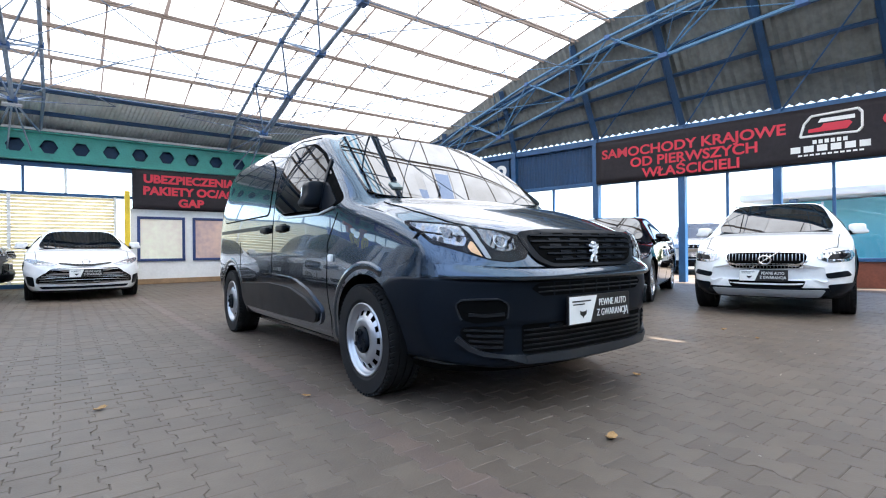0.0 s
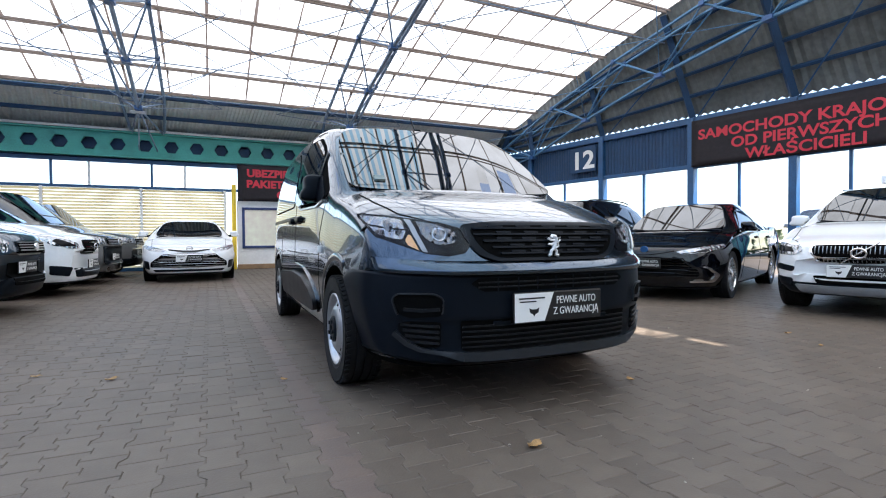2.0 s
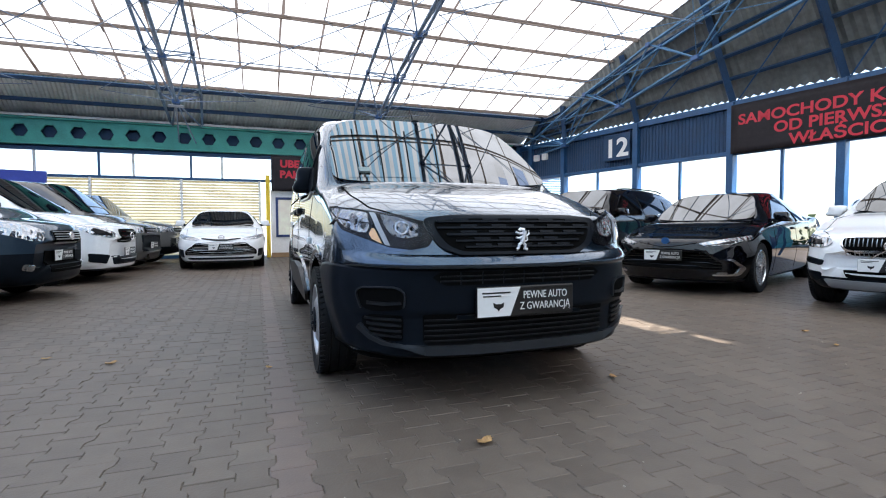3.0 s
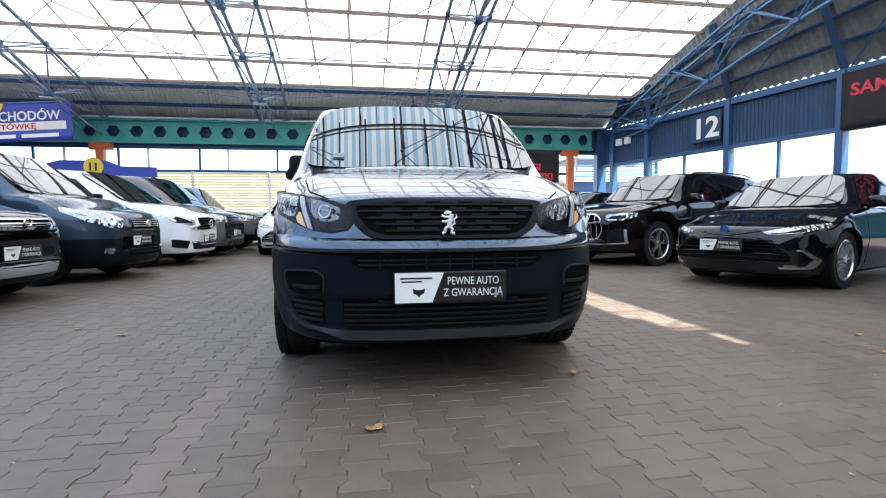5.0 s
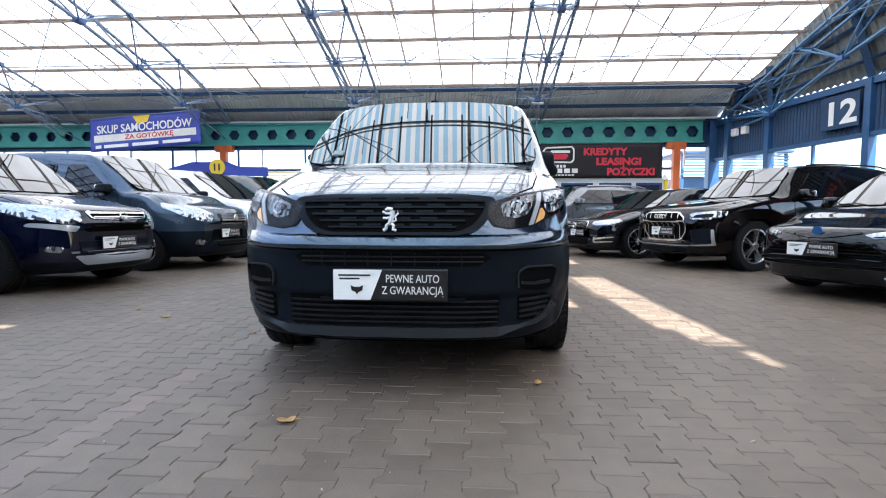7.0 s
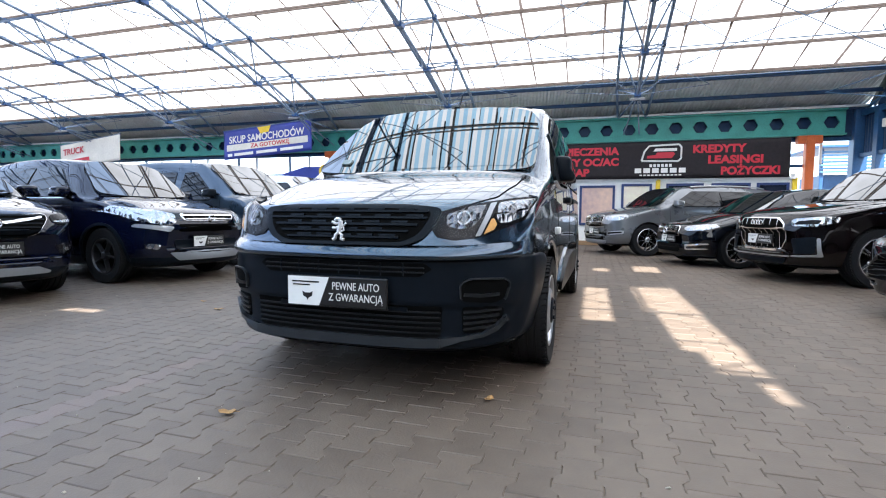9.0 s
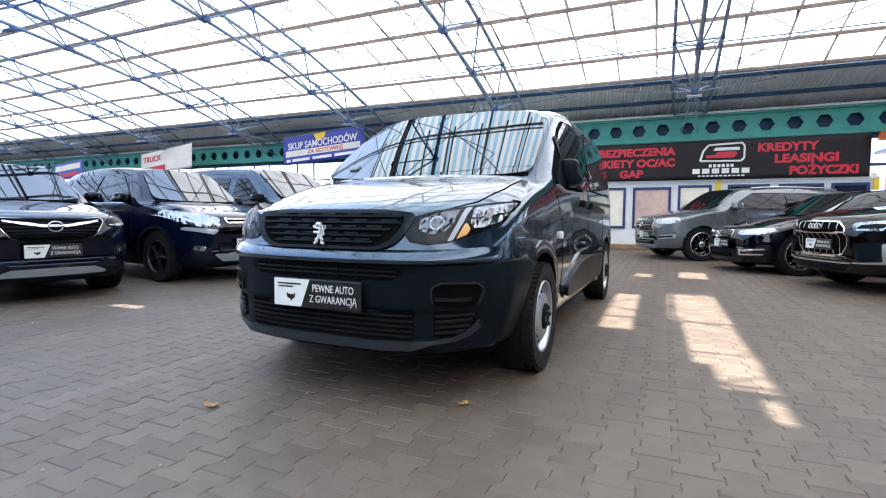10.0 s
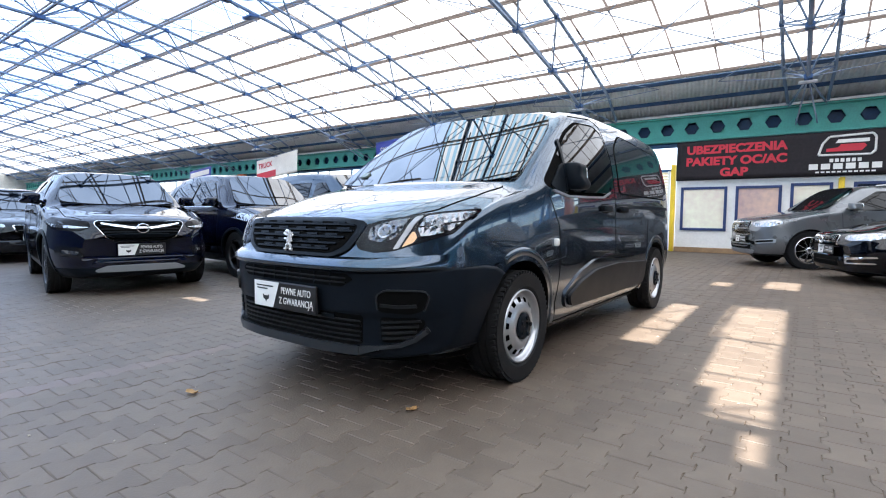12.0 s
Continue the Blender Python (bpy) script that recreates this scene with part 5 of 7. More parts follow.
def build_van():
    car = thing("panel_van", "dark grey metallic panel van with black bumper and steel wheels", "van", pose(0, -0.02, 0, 0, 0, -0.8))
    axles = [(0.95, 0.325), (3.93, 0.325)]
    bm = loft(VAN, 0.33, 0.10, 90)
    cuts = [((0, 1.02, 0), (0, 1, 0)), ((0, 0, 0.27), (0, 0, 1)), ((0, 4.45, 0), (0, 1, 0)), ((0, 0, 0.60), (0, 0, 1))]
    me, bvh = shell(bm, P_VAN, axles, 0.385, 0.92, cuts, [
        (M_BLACK, lambda c: c.z < 0.60 and c.y > 4.45),
        (M_LINER, lambda c: c.z < 0.215 and 1.02 < c.y < 4.45 or c.z < 0.27 and c.y < 1.02)])
    split(me, ["body", "wheel_arch", "rear_bumper", "underbody"], car, ["dark grey metallic body shell", "", "matt black plastic rear bumper", ""])
    nose, reach = van_nose(bvh)
    # black bumper, wrapped round the corners to the wheel arches
    ends = [0.0, 0.40, 0.55, 0.68, 0.80, 0.90, 1.00]
    tops = [0.690, 0.690, 0.696, 0.706, 0.708, 0.692, 0.655]
    lows = [0.252, 0.255, 0.262, 0.275, 0.285, 0.290, 0.290]
    bm = bmesh.new()
    grid = []
    for i in range(121):
        u = -1 + i / 60
        row = []
        for k in range(31):
            v = k / 30
            z = np.interp(abs(u), ends, lows) * (1 - v) + np.interp(abs(u), ends, tops) * v
            edge = reach(round(z, 3), 0.95 - math.sqrt(max(0.01, 0.39**2 - (z - 0.325) ** 2)))
            row.append(nose(u * edge, z, 0.0))
        row = [row[0] + Vector((0, 0.05, 0.01))] + row + [row[-1] + Vector((-row[-1].x * 0.02, 0.03, 0.002))]
        grid.append([bm.verts.new(p) for p in row])
    for a, b in zip(grid, grid[1:]):
        for k in range(len(a) - 1):
            bm.faces.new((a[k], b[k], b[k + 1], a[k + 1]))
    bmesh.ops.recalc_face_normals(bm, faces=bm.faces)
    part("front_bumper", bm, M_BLACK, car, "matt black plastic front bumper", smooth=True)
    # body-coloured panel with the bar under the grille
    bm = bmesh.new()
    grid = []
    zs = [0.690, 0.694, 0.70, 0.71, 0.72, 0.73, 0.74, 0.75, 0.76, 0.77, 0.79, 0.81, 0.83, 0.85, 0.87, 0.89, 0.91, 0.93, 0.945]
    for i in range(101):
        u = -1 + i / 50
        row = []
        for z in zs:
            lift = np.interp(abs(u) * 1.05, [0, 0.6, 0.85, 1.05], [1, 0.95, 0.6, 0.1]) * np.interp(z, [0.69, 0.70, 0.71, 0.74, 0.77, 0.945], [0.006, 0.006, 0.006, 0.004, 0.003, 0.003])
            z2 = z + np.interp(abs(u) * 1.05, [0, 0.6, 0.85, 1.05], [0, 0.004, 0.016, 0.022]) * np.interp(z, [0.69, 0.76], [1, 0])
            row.append(nose(u * 1.05, z2, lift))
        row = [row[0] + Vector((0, 0.03, 0.004))] + row
        grid.append([bm.verts.new(p) for p in row])
    for a, b in zip(grid, grid[1:]):
        for k in range(len(a) - 1):
            bm.faces.new((a[k], b[k], b[k + 1], a[k + 1]))
    bmesh.ops.recalc_face_normals(bm, faces=bm.faces)
    part("front_panel", bm, P_VAN, car, "body-coloured panel round the lamps", smooth=True)
    # rounded bar that runs under the grille from lamp to lamp
    bm = bmesh.new()
    grid = []
    for i in range(91):
        u = -0.94 + 1.88 * i / 90
        k = np.interp(abs(u), [0, 0.55, 0.80, 0.94], [1, 1, 0.62, 0.12])
        up = np.interp(abs(u), [0, 0.55, 0.80, 0.94], [0, 0.003, 0.012, 0.018])
        grid.append([bm.verts.new(nose(u, z + up, 0.004 + o * k)) for z, o in ((0.686, -0.004), (0.688, 0.018), (0.693, 0.026), (0.701, 0.030), (0.710, 0.029), (0.720, 0.024), (0.730, 0.017), (0.740, 0.009), (0.750, 0.002), (0.758, -0.003))])
    for a, b in zip(grid, grid[1:]):
        for k in range(len(a) - 1):
            bm.faces.new((a[k], b[k], b[k + 1], a[k + 1]))
    bmesh.ops.recalc_face_normals(bm, faces=bm.faces)
    part("front_bar", bm, P_VAN, car, "rounded body-coloured bar under the grille", smooth=True)
    add_wheels(car, axles, 0.925, 0.325, 0.215, "steel", M_SILVER)
    # glass
    half = [(0.3, 1.178), (0.62, 1.188), (0.785, 1.205), (0.778, 1.32), (0.765, 1.45), (0.735, 1.58), (0.690, 1.680), (0.58, 1.732), (0.3, 1.760)]
    ws = half + [(-x, z) for x, z in half[::-1]]
    decal(bvh, rounded(ws, 0.09), "y", -1, 0.004, M_SCREEN, car, "windscreen", "windscreen reflecting the skylight", res=0.045, fit=3)
    decal(bvh, [(-0.605, 1.238), (-0.535, 1.238), (-0.535, 1.272), (-0.605, 1.272)], "y", -1, 0.030, M_PAPER, car, "windscreen_sticker", "small pale windscreen sticker", depth=0.001)
    for s in (-1, 1):
        front = [(1.30, 1.19), (1.40, 1.165), (1.62, 1.135), (2.30, 1.15), (2.47, 1.20), (2.52, 1.40), (2.44, 1.62), (2.30, 1.675), (1.96, 1.655), (1.74, 1.55)]
        surround = [(1.270, 1.180), (1.385, 1.145), (1.61, 1.113), (2.31, 1.128), (2.49, 1.188), (2.542, 1.40), (2.455, 1.637), (2.305, 1.694), (1.95, 1.672), (1.72, 1.56)]
        decal(bvh, rounded(surround, 0.06), "x", s, 0.003, M_LINER, car, "window_seal", res=0.07)
        decal(bvh, rounded(front, 0.06), "x", s, 0.007, M_CARGLASS, car, "door_window", res=0.06, fit=1)
        strip(bvh, [(1.40, 1.137), (1.62, 1.106), (2.0, 1.112), (2.31, 1.121), (2.47, 1.165)], 0.014, "x", s, 0.012, M_SATIN, car, "belt_trim")
        decal(bvh, [(1.585, 1.145), (1.615, 1.14), (1.615, 1.50), (1.585, 1.48)], "x", s, 0.012, M_BLACK, car, "window_divider")
        decal(bvh, rounded([(1.36, 1.17), (1.44, 1.14), (1.62, 1.13), (1.62, 1.34), (1.53, 1.31)], 0.02), "x", s, 0.010, M_BLACK, car, "mirror_base")
        # blanked load-bay window, recessed panel lines
        load = [(2.72, 1.17), (4.28, 1.17), (4.34, 1.40), (4.22, 1.62), (2.90, 1.68), (2.70, 1.55)]
        decal(bvh, rounded([(3.5 + (y - 3.5) * 1.018, 1.42 + (z - 1.42) * 1.05) for y, z in load], 0.08), "x", s, 0.002, M_LINER, car, "panel_joint", res=0.08)
        decal(bvh, rounded(load, 0.08), "x", s, 0.006, P_VAN, car, "load_bay_panel", "body-coloured blanked window panel", res=0.08)
        for line in (((1.46, 0.62), (1.43, 0.40), (1.46, 0.26)), ((1.46, 0.62), (1.47, 0.90), (1.34, 1.10)), ((2.60, 0.26), (2.61, 0.70), (2.60, 1.15), (2.57, 1.45), (2.45, 1.70), (2.30, 1.745), (1.92, 1.71)), ((3.62, 0.95), (3.56, 0.60), (3.50, 0.26)), ((2.60, 0.262), (3.50, 0.262)), ((1.46, 0.262), (2.60, 0.262))):
            strip(bvh, line, 0.008, "x", s, 0.002, M_LINER, car, "door_gap")
        strip(bvh, [(2.62, 1.06), (4.45, 1.06)], 0.035, "x", s, 0.004, M_BLACK, car, "door_rail")
        for y in (2.36, 2.78):
            b = blob(0.055, 0.20, 0.055)
            bmesh.ops.translate(b, verts=b.verts, vec=(s * 0.915, y, 1.035))
            part("door_handle", b, M_BLACK, car, smooth=True)
            decal(bvh, rounded([(y - 0.09, 1.0), (y + 0.09, 1.0), (y + 0.09, 1.07), (y - 0.09, 1.07)], 0.03), "x", s, 0.002, M_LINER, car, "handle_cup")
        # bump strip low on the doors
        swage = [(1.54, 0.45), (1.60, 0.33), (2.50, 0.320), (3.46, 0.320), (3.52, 0.42), (3.49, 0.62), (2.60, 0.665), (2.10, 0.645), (1.80, 0.575)]
        decal(bvh, rounded(swage, 0.07), "x", s, 0.013, P_VAN, car, "door_swage", "raised body-coloured lower door pressing", res=0.06)
        low = [(1.60, 0.43), (1.66, 0.345), (2.50, 0.335), (3.42, 0.335), (3.47, 0.40), (3.45, 0.545), (2.60, 0.585), (2.10, 0.570), (1.80, 0.51)]
        decal(bvh, rounded(low, 0.04), "x", s, 0.034, M_GUARD, car, "door_guard", "black plastic door guard", res=0.06)
        # arch flanges
        arch_bulge(bvh, car, 0.95, 0.325, -8, 116, s, P_VAN, 0.435, 0.042)
        arch_bulge(bvh, car, 3.93, 0.325, -8, 188, s, P_VAN, 0.435, 0.042)
        b = blob(0.03, 0.05, 0.05)
        bmesh.ops.translate(b, verts=b.verts, vec=(s * 0.918, 1.40, 0.80))
        part("side_repeater", b, M_PRINT, car, "small clear side repeater", smooth=True)
        # headlamp: dark housing, faceted outer cell, light guide, amber blade, inner reflector
        def front(poly, r, off, material, name, parent, label="", res=0.025, depth=0.004):
            q = [(a * s, b) for a, b in poly]
            return decal(nose, rounded(q if s > 0 else q[::-1], r), "y", -1, off, material, parent, name, label, res=res, depth=depth)
        lamp = front([(0.445, 0.905), (0.60, 0.944), (0.80, 0.982), (0.965, 1.004), (0.995, 0.985), (0.985, 0.925), (0.93, 0.878), (0.80, 0.838), (0.66, 0.793), (0.56, 0.782), (0.475, 0.795), (0.435, 0.85)], 0.014, 0.008, M_LAMP_DARK, "headlight", car, "clear headlight with amber indicator", depth=0.04)
        front([(0.750, 0.955), (0.80, 0.966), (0.952, 0.990), (0.970, 0.975), (0.960, 0.930), (0.915, 0.892), (0.82, 0.866), (0.772, 0.862), (0.752, 0.890)], 0.010, 0.011, M_LAMP, "lens", lamp)
        front([(0.518, 0.845), (0.512, 0.900), (0.600, 0.930), (0.690, 0.946), (0.672, 0.885), (0.640, 0.846), (0.58, 0.832)], 0.012, 0.010, M_LAMP_MID, "inner_lens", lamp)
        front([(0.710, 0.951), (0.738, 0.955), (0.718, 0.888), (0.680, 0.803), (0.654, 0.798), (0.690, 0.884)], 0.006, 0.014, M_GUIDE, "light_guide", lamp, "white light guide")
        # reflector bowls as flat discs, a darker disc painting the shade inside each
        for cx, cz, r1 in ((0.592, 0.884, 0.034), (0.838, 0.926, 0.036)):
            disc = [(cx + r1 * math.cos(q * math.pi / 8), cz + r1 * math.sin(q * math.pi / 8)) for q in range(16)]
            bowl = front(disc[::-1], 0.004, 0.0125, M_LAMP, "reflector_bowl", lamp, "chrome reflector bowl", res=0.02)
            front([(cx + (a - cx) * 0.72, cz + (b - cz) * 0.72) for a, b in disc[::-1]], 0.004, 0.0145, M_LAMP_MID, "bowl_hollow", bowl, res=0.02)
        front([(0.752, 0.905), (0.790, 0.908), (0.958, 0.932), (0.962, 0.938), (0.790, 0.914), (0.752, 0.911)], 0.001, 0.0135, M_LAMP_DARK, "reflector_fold", lamp, res=0.03)
        front([(0.694, 0.808), (0.745, 0.832), (0.758, 0.856), (0.738, 0.884), (0.726, 0.880)], 0.006, 0.013, M_AMBER, "indicator", lamp)
        cover = [(0.452, 0.906), (0.60, 0.940), (0.80, 0.978), (0.962, 1.000), (0.989, 0.983), (0.980, 0.928), (0.926, 0.882), (0.80, 0.842), (0.66, 0.797), (0.56, 0.786), (0.480, 0.799), (0.441, 0.852)]
        front(cover, 0.014, 0.020, M_COVER, "lens_cover", lamp, "clear lens cover").visible_shadow = False
        # fog pocket, a flat dark patch for the shade in it, with its rim, louvres below it and the blade that closes
        # the corner
        pocket = front([(0.605, 0.500), (0.600, 0.585), (0.640, 0.602), (0.830, 0.598), (0.850, 0.575), (0.820, 0.505), (0.760, 0.488)], 0.022, 0.004, M_LINER, "fog_recess", car, res=0.03)
        rim = [(0.600, 0.505), (0.597, 0.582), (0.640, 0.606), (0.740, 0.606), (0.832, 0.602), (0.855, 0.576), (0.825, 0.500)]
        strip(nose, [(a * s, b) for a, b in rounded(rim, 0.02)[2:-2]], 0.007, "y", -1, 0.014, M_LIP, pocket, "fog_rim")
        strip(nose, [(0.615 * s, 0.532), (0.70 * s, 0.526), (0.79 * s, 0.530)], 0.016, "y", -1, 0.012, M_TRIM, pocket, "fog_rib")
        vent = front([(0.605, 0.345), (0.600, 0.470), (0.770, 0.472), (0.825, 0.455), (0.800, 0.385), (0.740, 0.345)], 0.02, 0.003, M_LINER, "side_vent", car, res=0.03)
        for k in range(4):
            z = 0.452 - 0.027 * k
            strip(nose, [(0.61 * s, z - 0.004), (0.69 * s, z), ((0.80 - 0.012 * k) * s, z + 0.004)], 0.013, "y", -1, 0.013, M_TRIM, vent, "vent_rib")
        strip(nose, [(0.50 * s, 0.303), (0.60 * s, 0.318), (0.70 * s, 0.336), (0.765 * s, 0.365), (0.835 * s, 0.415)], 0.024, "y", -1, 0.026, M_LIP, car, "bumper_blade")
    # grille with its frame and rows of bars
    frame = [(-0.492, 0.925), (-0.30, 0.940), (0.30, 0.940), (0.492, 0.925), (0.472, 0.86), (0.42, 0.788), (0.33, 0.749), (-0.33, 0.749), (-0.42, 0.788), (-0.472, 0.86)]
    g = decal(nose, rounded(frame, 0.03), "y", -1, 0.014, M_BLACK, car, "grille", "black slatted grille in a dark frame", res=0.04, depth=0.03)
    inner = [(x * 0.90, 0.844 + (z - 0.844) * 0.84) for x, z in frame]
    decal(nose, rounded(inner, 0.03), "y", -1, 0.016, M_LINER, g, "grille_mesh", res=0.04)
    for k in range(5):
        z = 0.787 + 0.030 * k
        wv = 0.30 + 0.125 * min(1, k / 3.0)
        strip(nose, [(-wv + 2 * wv * i / 14, z) for i in range(15)], 0.009, "y", -1, 0.026, M_BLACK, g, "grille_bar")
        for i in range(5):
            x = -wv + 2 * wv * (i + 0.5 + 0.25 * (k % 2)) / 5.4
            if x + 0.09 < wv:
                strip(nose, [(x, z + 0.011), (x + 0.08, z + 0.011)], 0.009, "y", -1, 0.024, M_BLACK, g, "grille_block")
    # emblem as a plain upright silver shape
    em = bmesh.new()
    for r, pts in ((0.0115, ((0.010, 0.872), (0.006, 0.845), (-0.004, 0.815))), (0.0085, ((0.008, 0.876), (-0.016, 0.880), (-0.024, 0.872))), (0.0060, ((0.004, 0.858), (-0.022, 0.857), (-0.042, 0.866))),
                   (0.0060, ((0.000, 0.842), (-0.022, 0.834), (-0.040, 0.836))), (0.0080, ((-0.002, 0.815), (-0.022, 0.800), (-0.026, 0.782), (-0.038, 0.776))), (0.0080, ((-0.004, 0.815), (0.014, 0.798), (0.010, 0.780), (0.026, 0.776))),
                   (0.0050, ((0.002, 0.812), (0.026, 0.824), (0.022, 0.844), (0.038, 0.858), (0.034, 0.872)))):
        tube(em, [Vector((x * 0.92, 0.006, 0.826 + (z - 0.826) * 0.96)) for x, z in pts], r, 8)
    bmesh.ops.recalc_face_normals(em, faces=em.faces)
    part("emblem", em, M_EMBLEM, g, "plain silver emblem")
    # upper and lower intakes
    up = [(-0.43, 0.676), (0.43, 0.676), (0.47, 0.650), (0.405, 0.612), (-0.405, 0.612), (-0.47, 0.650)]
    u = decal(nose, rounded(up, 0.012), "y", -1, 0.003, M_LINER, car, "upper_intake", res=0.04, depth=0.004)
    for z in (0.633, 0.655):
        strip(nose, [(-0.43, z), (-0.2, z), (0.2, z), (0.43, z)], 0.007, "y", -1, 0.010, M_TRIM, u, "intake_bar")
    for k in range(7):
        strip(nose, [(-0.33 + 0.11 * k, 0.615), (-0.33 + 0.11 * k, 0.674)], 0.006, "y", -1, 0.008, M_BLACK, u, "intake_stay")
    lowp = [(-0.51, 0.475), (0.51, 0.475), (0.505, 0.335), (0.48, 0.322), (-0.48, 0.322), (-0.505, 0.335)]
    lo = decal(nose, rounded(lowp, 0.012), "y", -1, 0.003, M_LINER, car, "lower_intake", res=0.04, depth=0.004)
    for k in range(5):
        z = 0.345 + 0.025 * k
        strip(nose, [(-0.50, z), (-0.2, z), (0.2, z), (0.50, z)], 0.008, "y", -1, 0.012, M_TRIM, lo, "intake_bar")
    for x in (-0.30, 0.30):
        strip(nose, [(x, 0.445), (x, 0.47)], 0.09, "y", -1, 0.012, M_BLACK, lo, "intake_stay")
    strip(nose, [(-0.50, 0.303), (-0.2, 0.300), (0.2, 0.300), (0.50, 0.303)], 0.022, "y", -1, 0.028, M_LIP, car, "bumper_lip")
    add_plate(car, -0.024, 0.528)
    part("plate_holder", boxes((-0.24, -0.016, 0.46, 0.24, 0.02, 0.595)), M_BLACK, car)
    # bonnet panel with a dark gap round it
    edge = [(0.0, 0.135), (0.25, 0.145), (0.44, 0.185), (0.58, 0.255), (0.685, 0.42), (0.735, 0.70), (0.745, 1.00), (0.40, 1.015), (0.0, 1.015)]
    full = edge + [(-x, y) for x, y in edge[-2:0:-1]]
    decal(bvh, rounded([(x * 1.010, 0.57 + (y - 0.57) * 1.008) for x, y in full], 0.03), "z", 1, 0.001, M_LINER, car, "bonnet_gap", res=0.04, depth=0.002)
    decal(bvh, rounded(full, 0.03), "z", 1, 0.004, P_VAN, car, "bonnet", res=0.03, depth=0.008)
    add_mirrors(car, 0.905, 1.70, 1.245, 0.145, 0.19, M_BLACK)
    bm = bmesh.new()
    bar(bm, (0.02, 1.98, 1.78), (0.02, 2.10, 1.93), 0.006, 6)
    box(bm, -0.01, 1.93, 1.775, 0.05, 2.02, 1.805, 0.008)
    part("antenna", bm, M_BLACK, car)
    for s in (-1, 1):
        decal(bvh, [(0.60 * s, 1.95), (0.64 * s, 1.95), (0.66 * s, 4.3), (0.62 * s, 4.3)] if s > 0 else [(0.64 * s, 1.95), (0.60 * s, 1.95), (0.62 * s, 4.3), (0.66 * s, 4.3)], "z", 1, 0.004, M_LINER, car, "roof_channel", res=0.1, depth=0.002)
        tl = [(4.66, 0.95), (4.72, 0.95), (4.70, 1.35), (4.62, 1.35)]
        decal(bvh, rounded(tl, 0.02), "x", s, 0.006, M_TAIL, car, "tail_light")
    return car


build_van()


# the parked cars: one description, many shapes
def car_table(L, W, H, gc, hf, yc, hc, yrf, yrr, deck_y, deck_z, belt, wr=0.66, tail_z=None):
    """Section rows from a few sizes: bonnet front hf, scuttle (yc, hc), roof from yrf to yrr, deck or tailgate."""
    w = W / 2
    b = belt
    rows = [
        (0.00, gc + .20, .45, hf * .72, hf * .75, hf * .78, .50 * w, .66 * w, .62 * w, .5 * w),
        (0.03, gc + .08, .46, hf * .82, hf * .87, hf * .89, .66 * w, .78 * w, .74 * w, .62 * w),
        (0.09, gc + .03, .48, hf * .90, hf * .95, hf * .97, .74 * w, .86 * w, .82 * w, .70 * w),
        (0.20, gc + .01, .50, hf * .94, hf * .99, hf * 1.01, .80 * w, .92 * w, .87 * w, .74 * w),
        (0.45, gc, .54, hf * .96 + .02, hf + .03, hf + .06, .86 * w, .97 * w, .92 * w, .76 * w),
        (yc * .72, gc, .58, hc - .10, hc - .05, hc - .02, .90 * w, .99 * w, .94 * w, .78 * w),
        (yc, gc, .60, hc - .055, hc - .01, hc + .025, .91 * w, 1.0 * w, .94 * w, .79 * w),
        ((yc + yrf) / 2, gc, .60, (hc + b) / 2 - .03, (hc + H) / 2 - .035, (hc + H) / 2 + .02, .92 * w, 1.0 * w, .95 * w, (.79 + wr) / 2 * w + .01),
        (yrf, gc, .60, b - .01, H - .13, H - .05, .92 * w, 1.0 * w, .955 * w, wr * w),
        ((yrf + yrr) / 2, gc, .60, b, H - .085, H, .92 * w, 1.0 * w, .955 * w, (wr + .015) * w),
        (yrr, gc, .60, b + .02, H - .14, H - .055, .92 * w, 1.0 * w, .95 * w, (wr - .01) * w),
    ]
    tz = tail_z or deck_z * .94
    if deck_y < L - 0.05:
        rows += [((yrr + deck_y) / 2, gc, .61, b + .03, (H + deck_z) / 2 - .08, (H + deck_z) / 2 - .01, .92 * w, .99 * w, .94 * w, (wr + .04) * w),
                 (deck_y, gc, .62, deck_z - .06, deck_z - .03, deck_z, .91 * w, .98 * w, .92 * w, .76 * w)]
    rows += [(L - .22, gc + .03, .62, min(b + .02, tz - .05), tz - .03, tz, .88 * w, .95 * w, .90 * w, (.70 if deck_y < L - .05 else wr - .03) * w),
             (L - .06, gc + .10, .62, min(b, tz * .9), tz * .93, tz * .96, .80 * w, .88 * w, .84 * w, .62 * w),
             (L, gc + .20, .62, tz * .78, tz * .84, tz * .87, .70 * w, .80 * w, .76 * w, .54 * w)]
    return rows


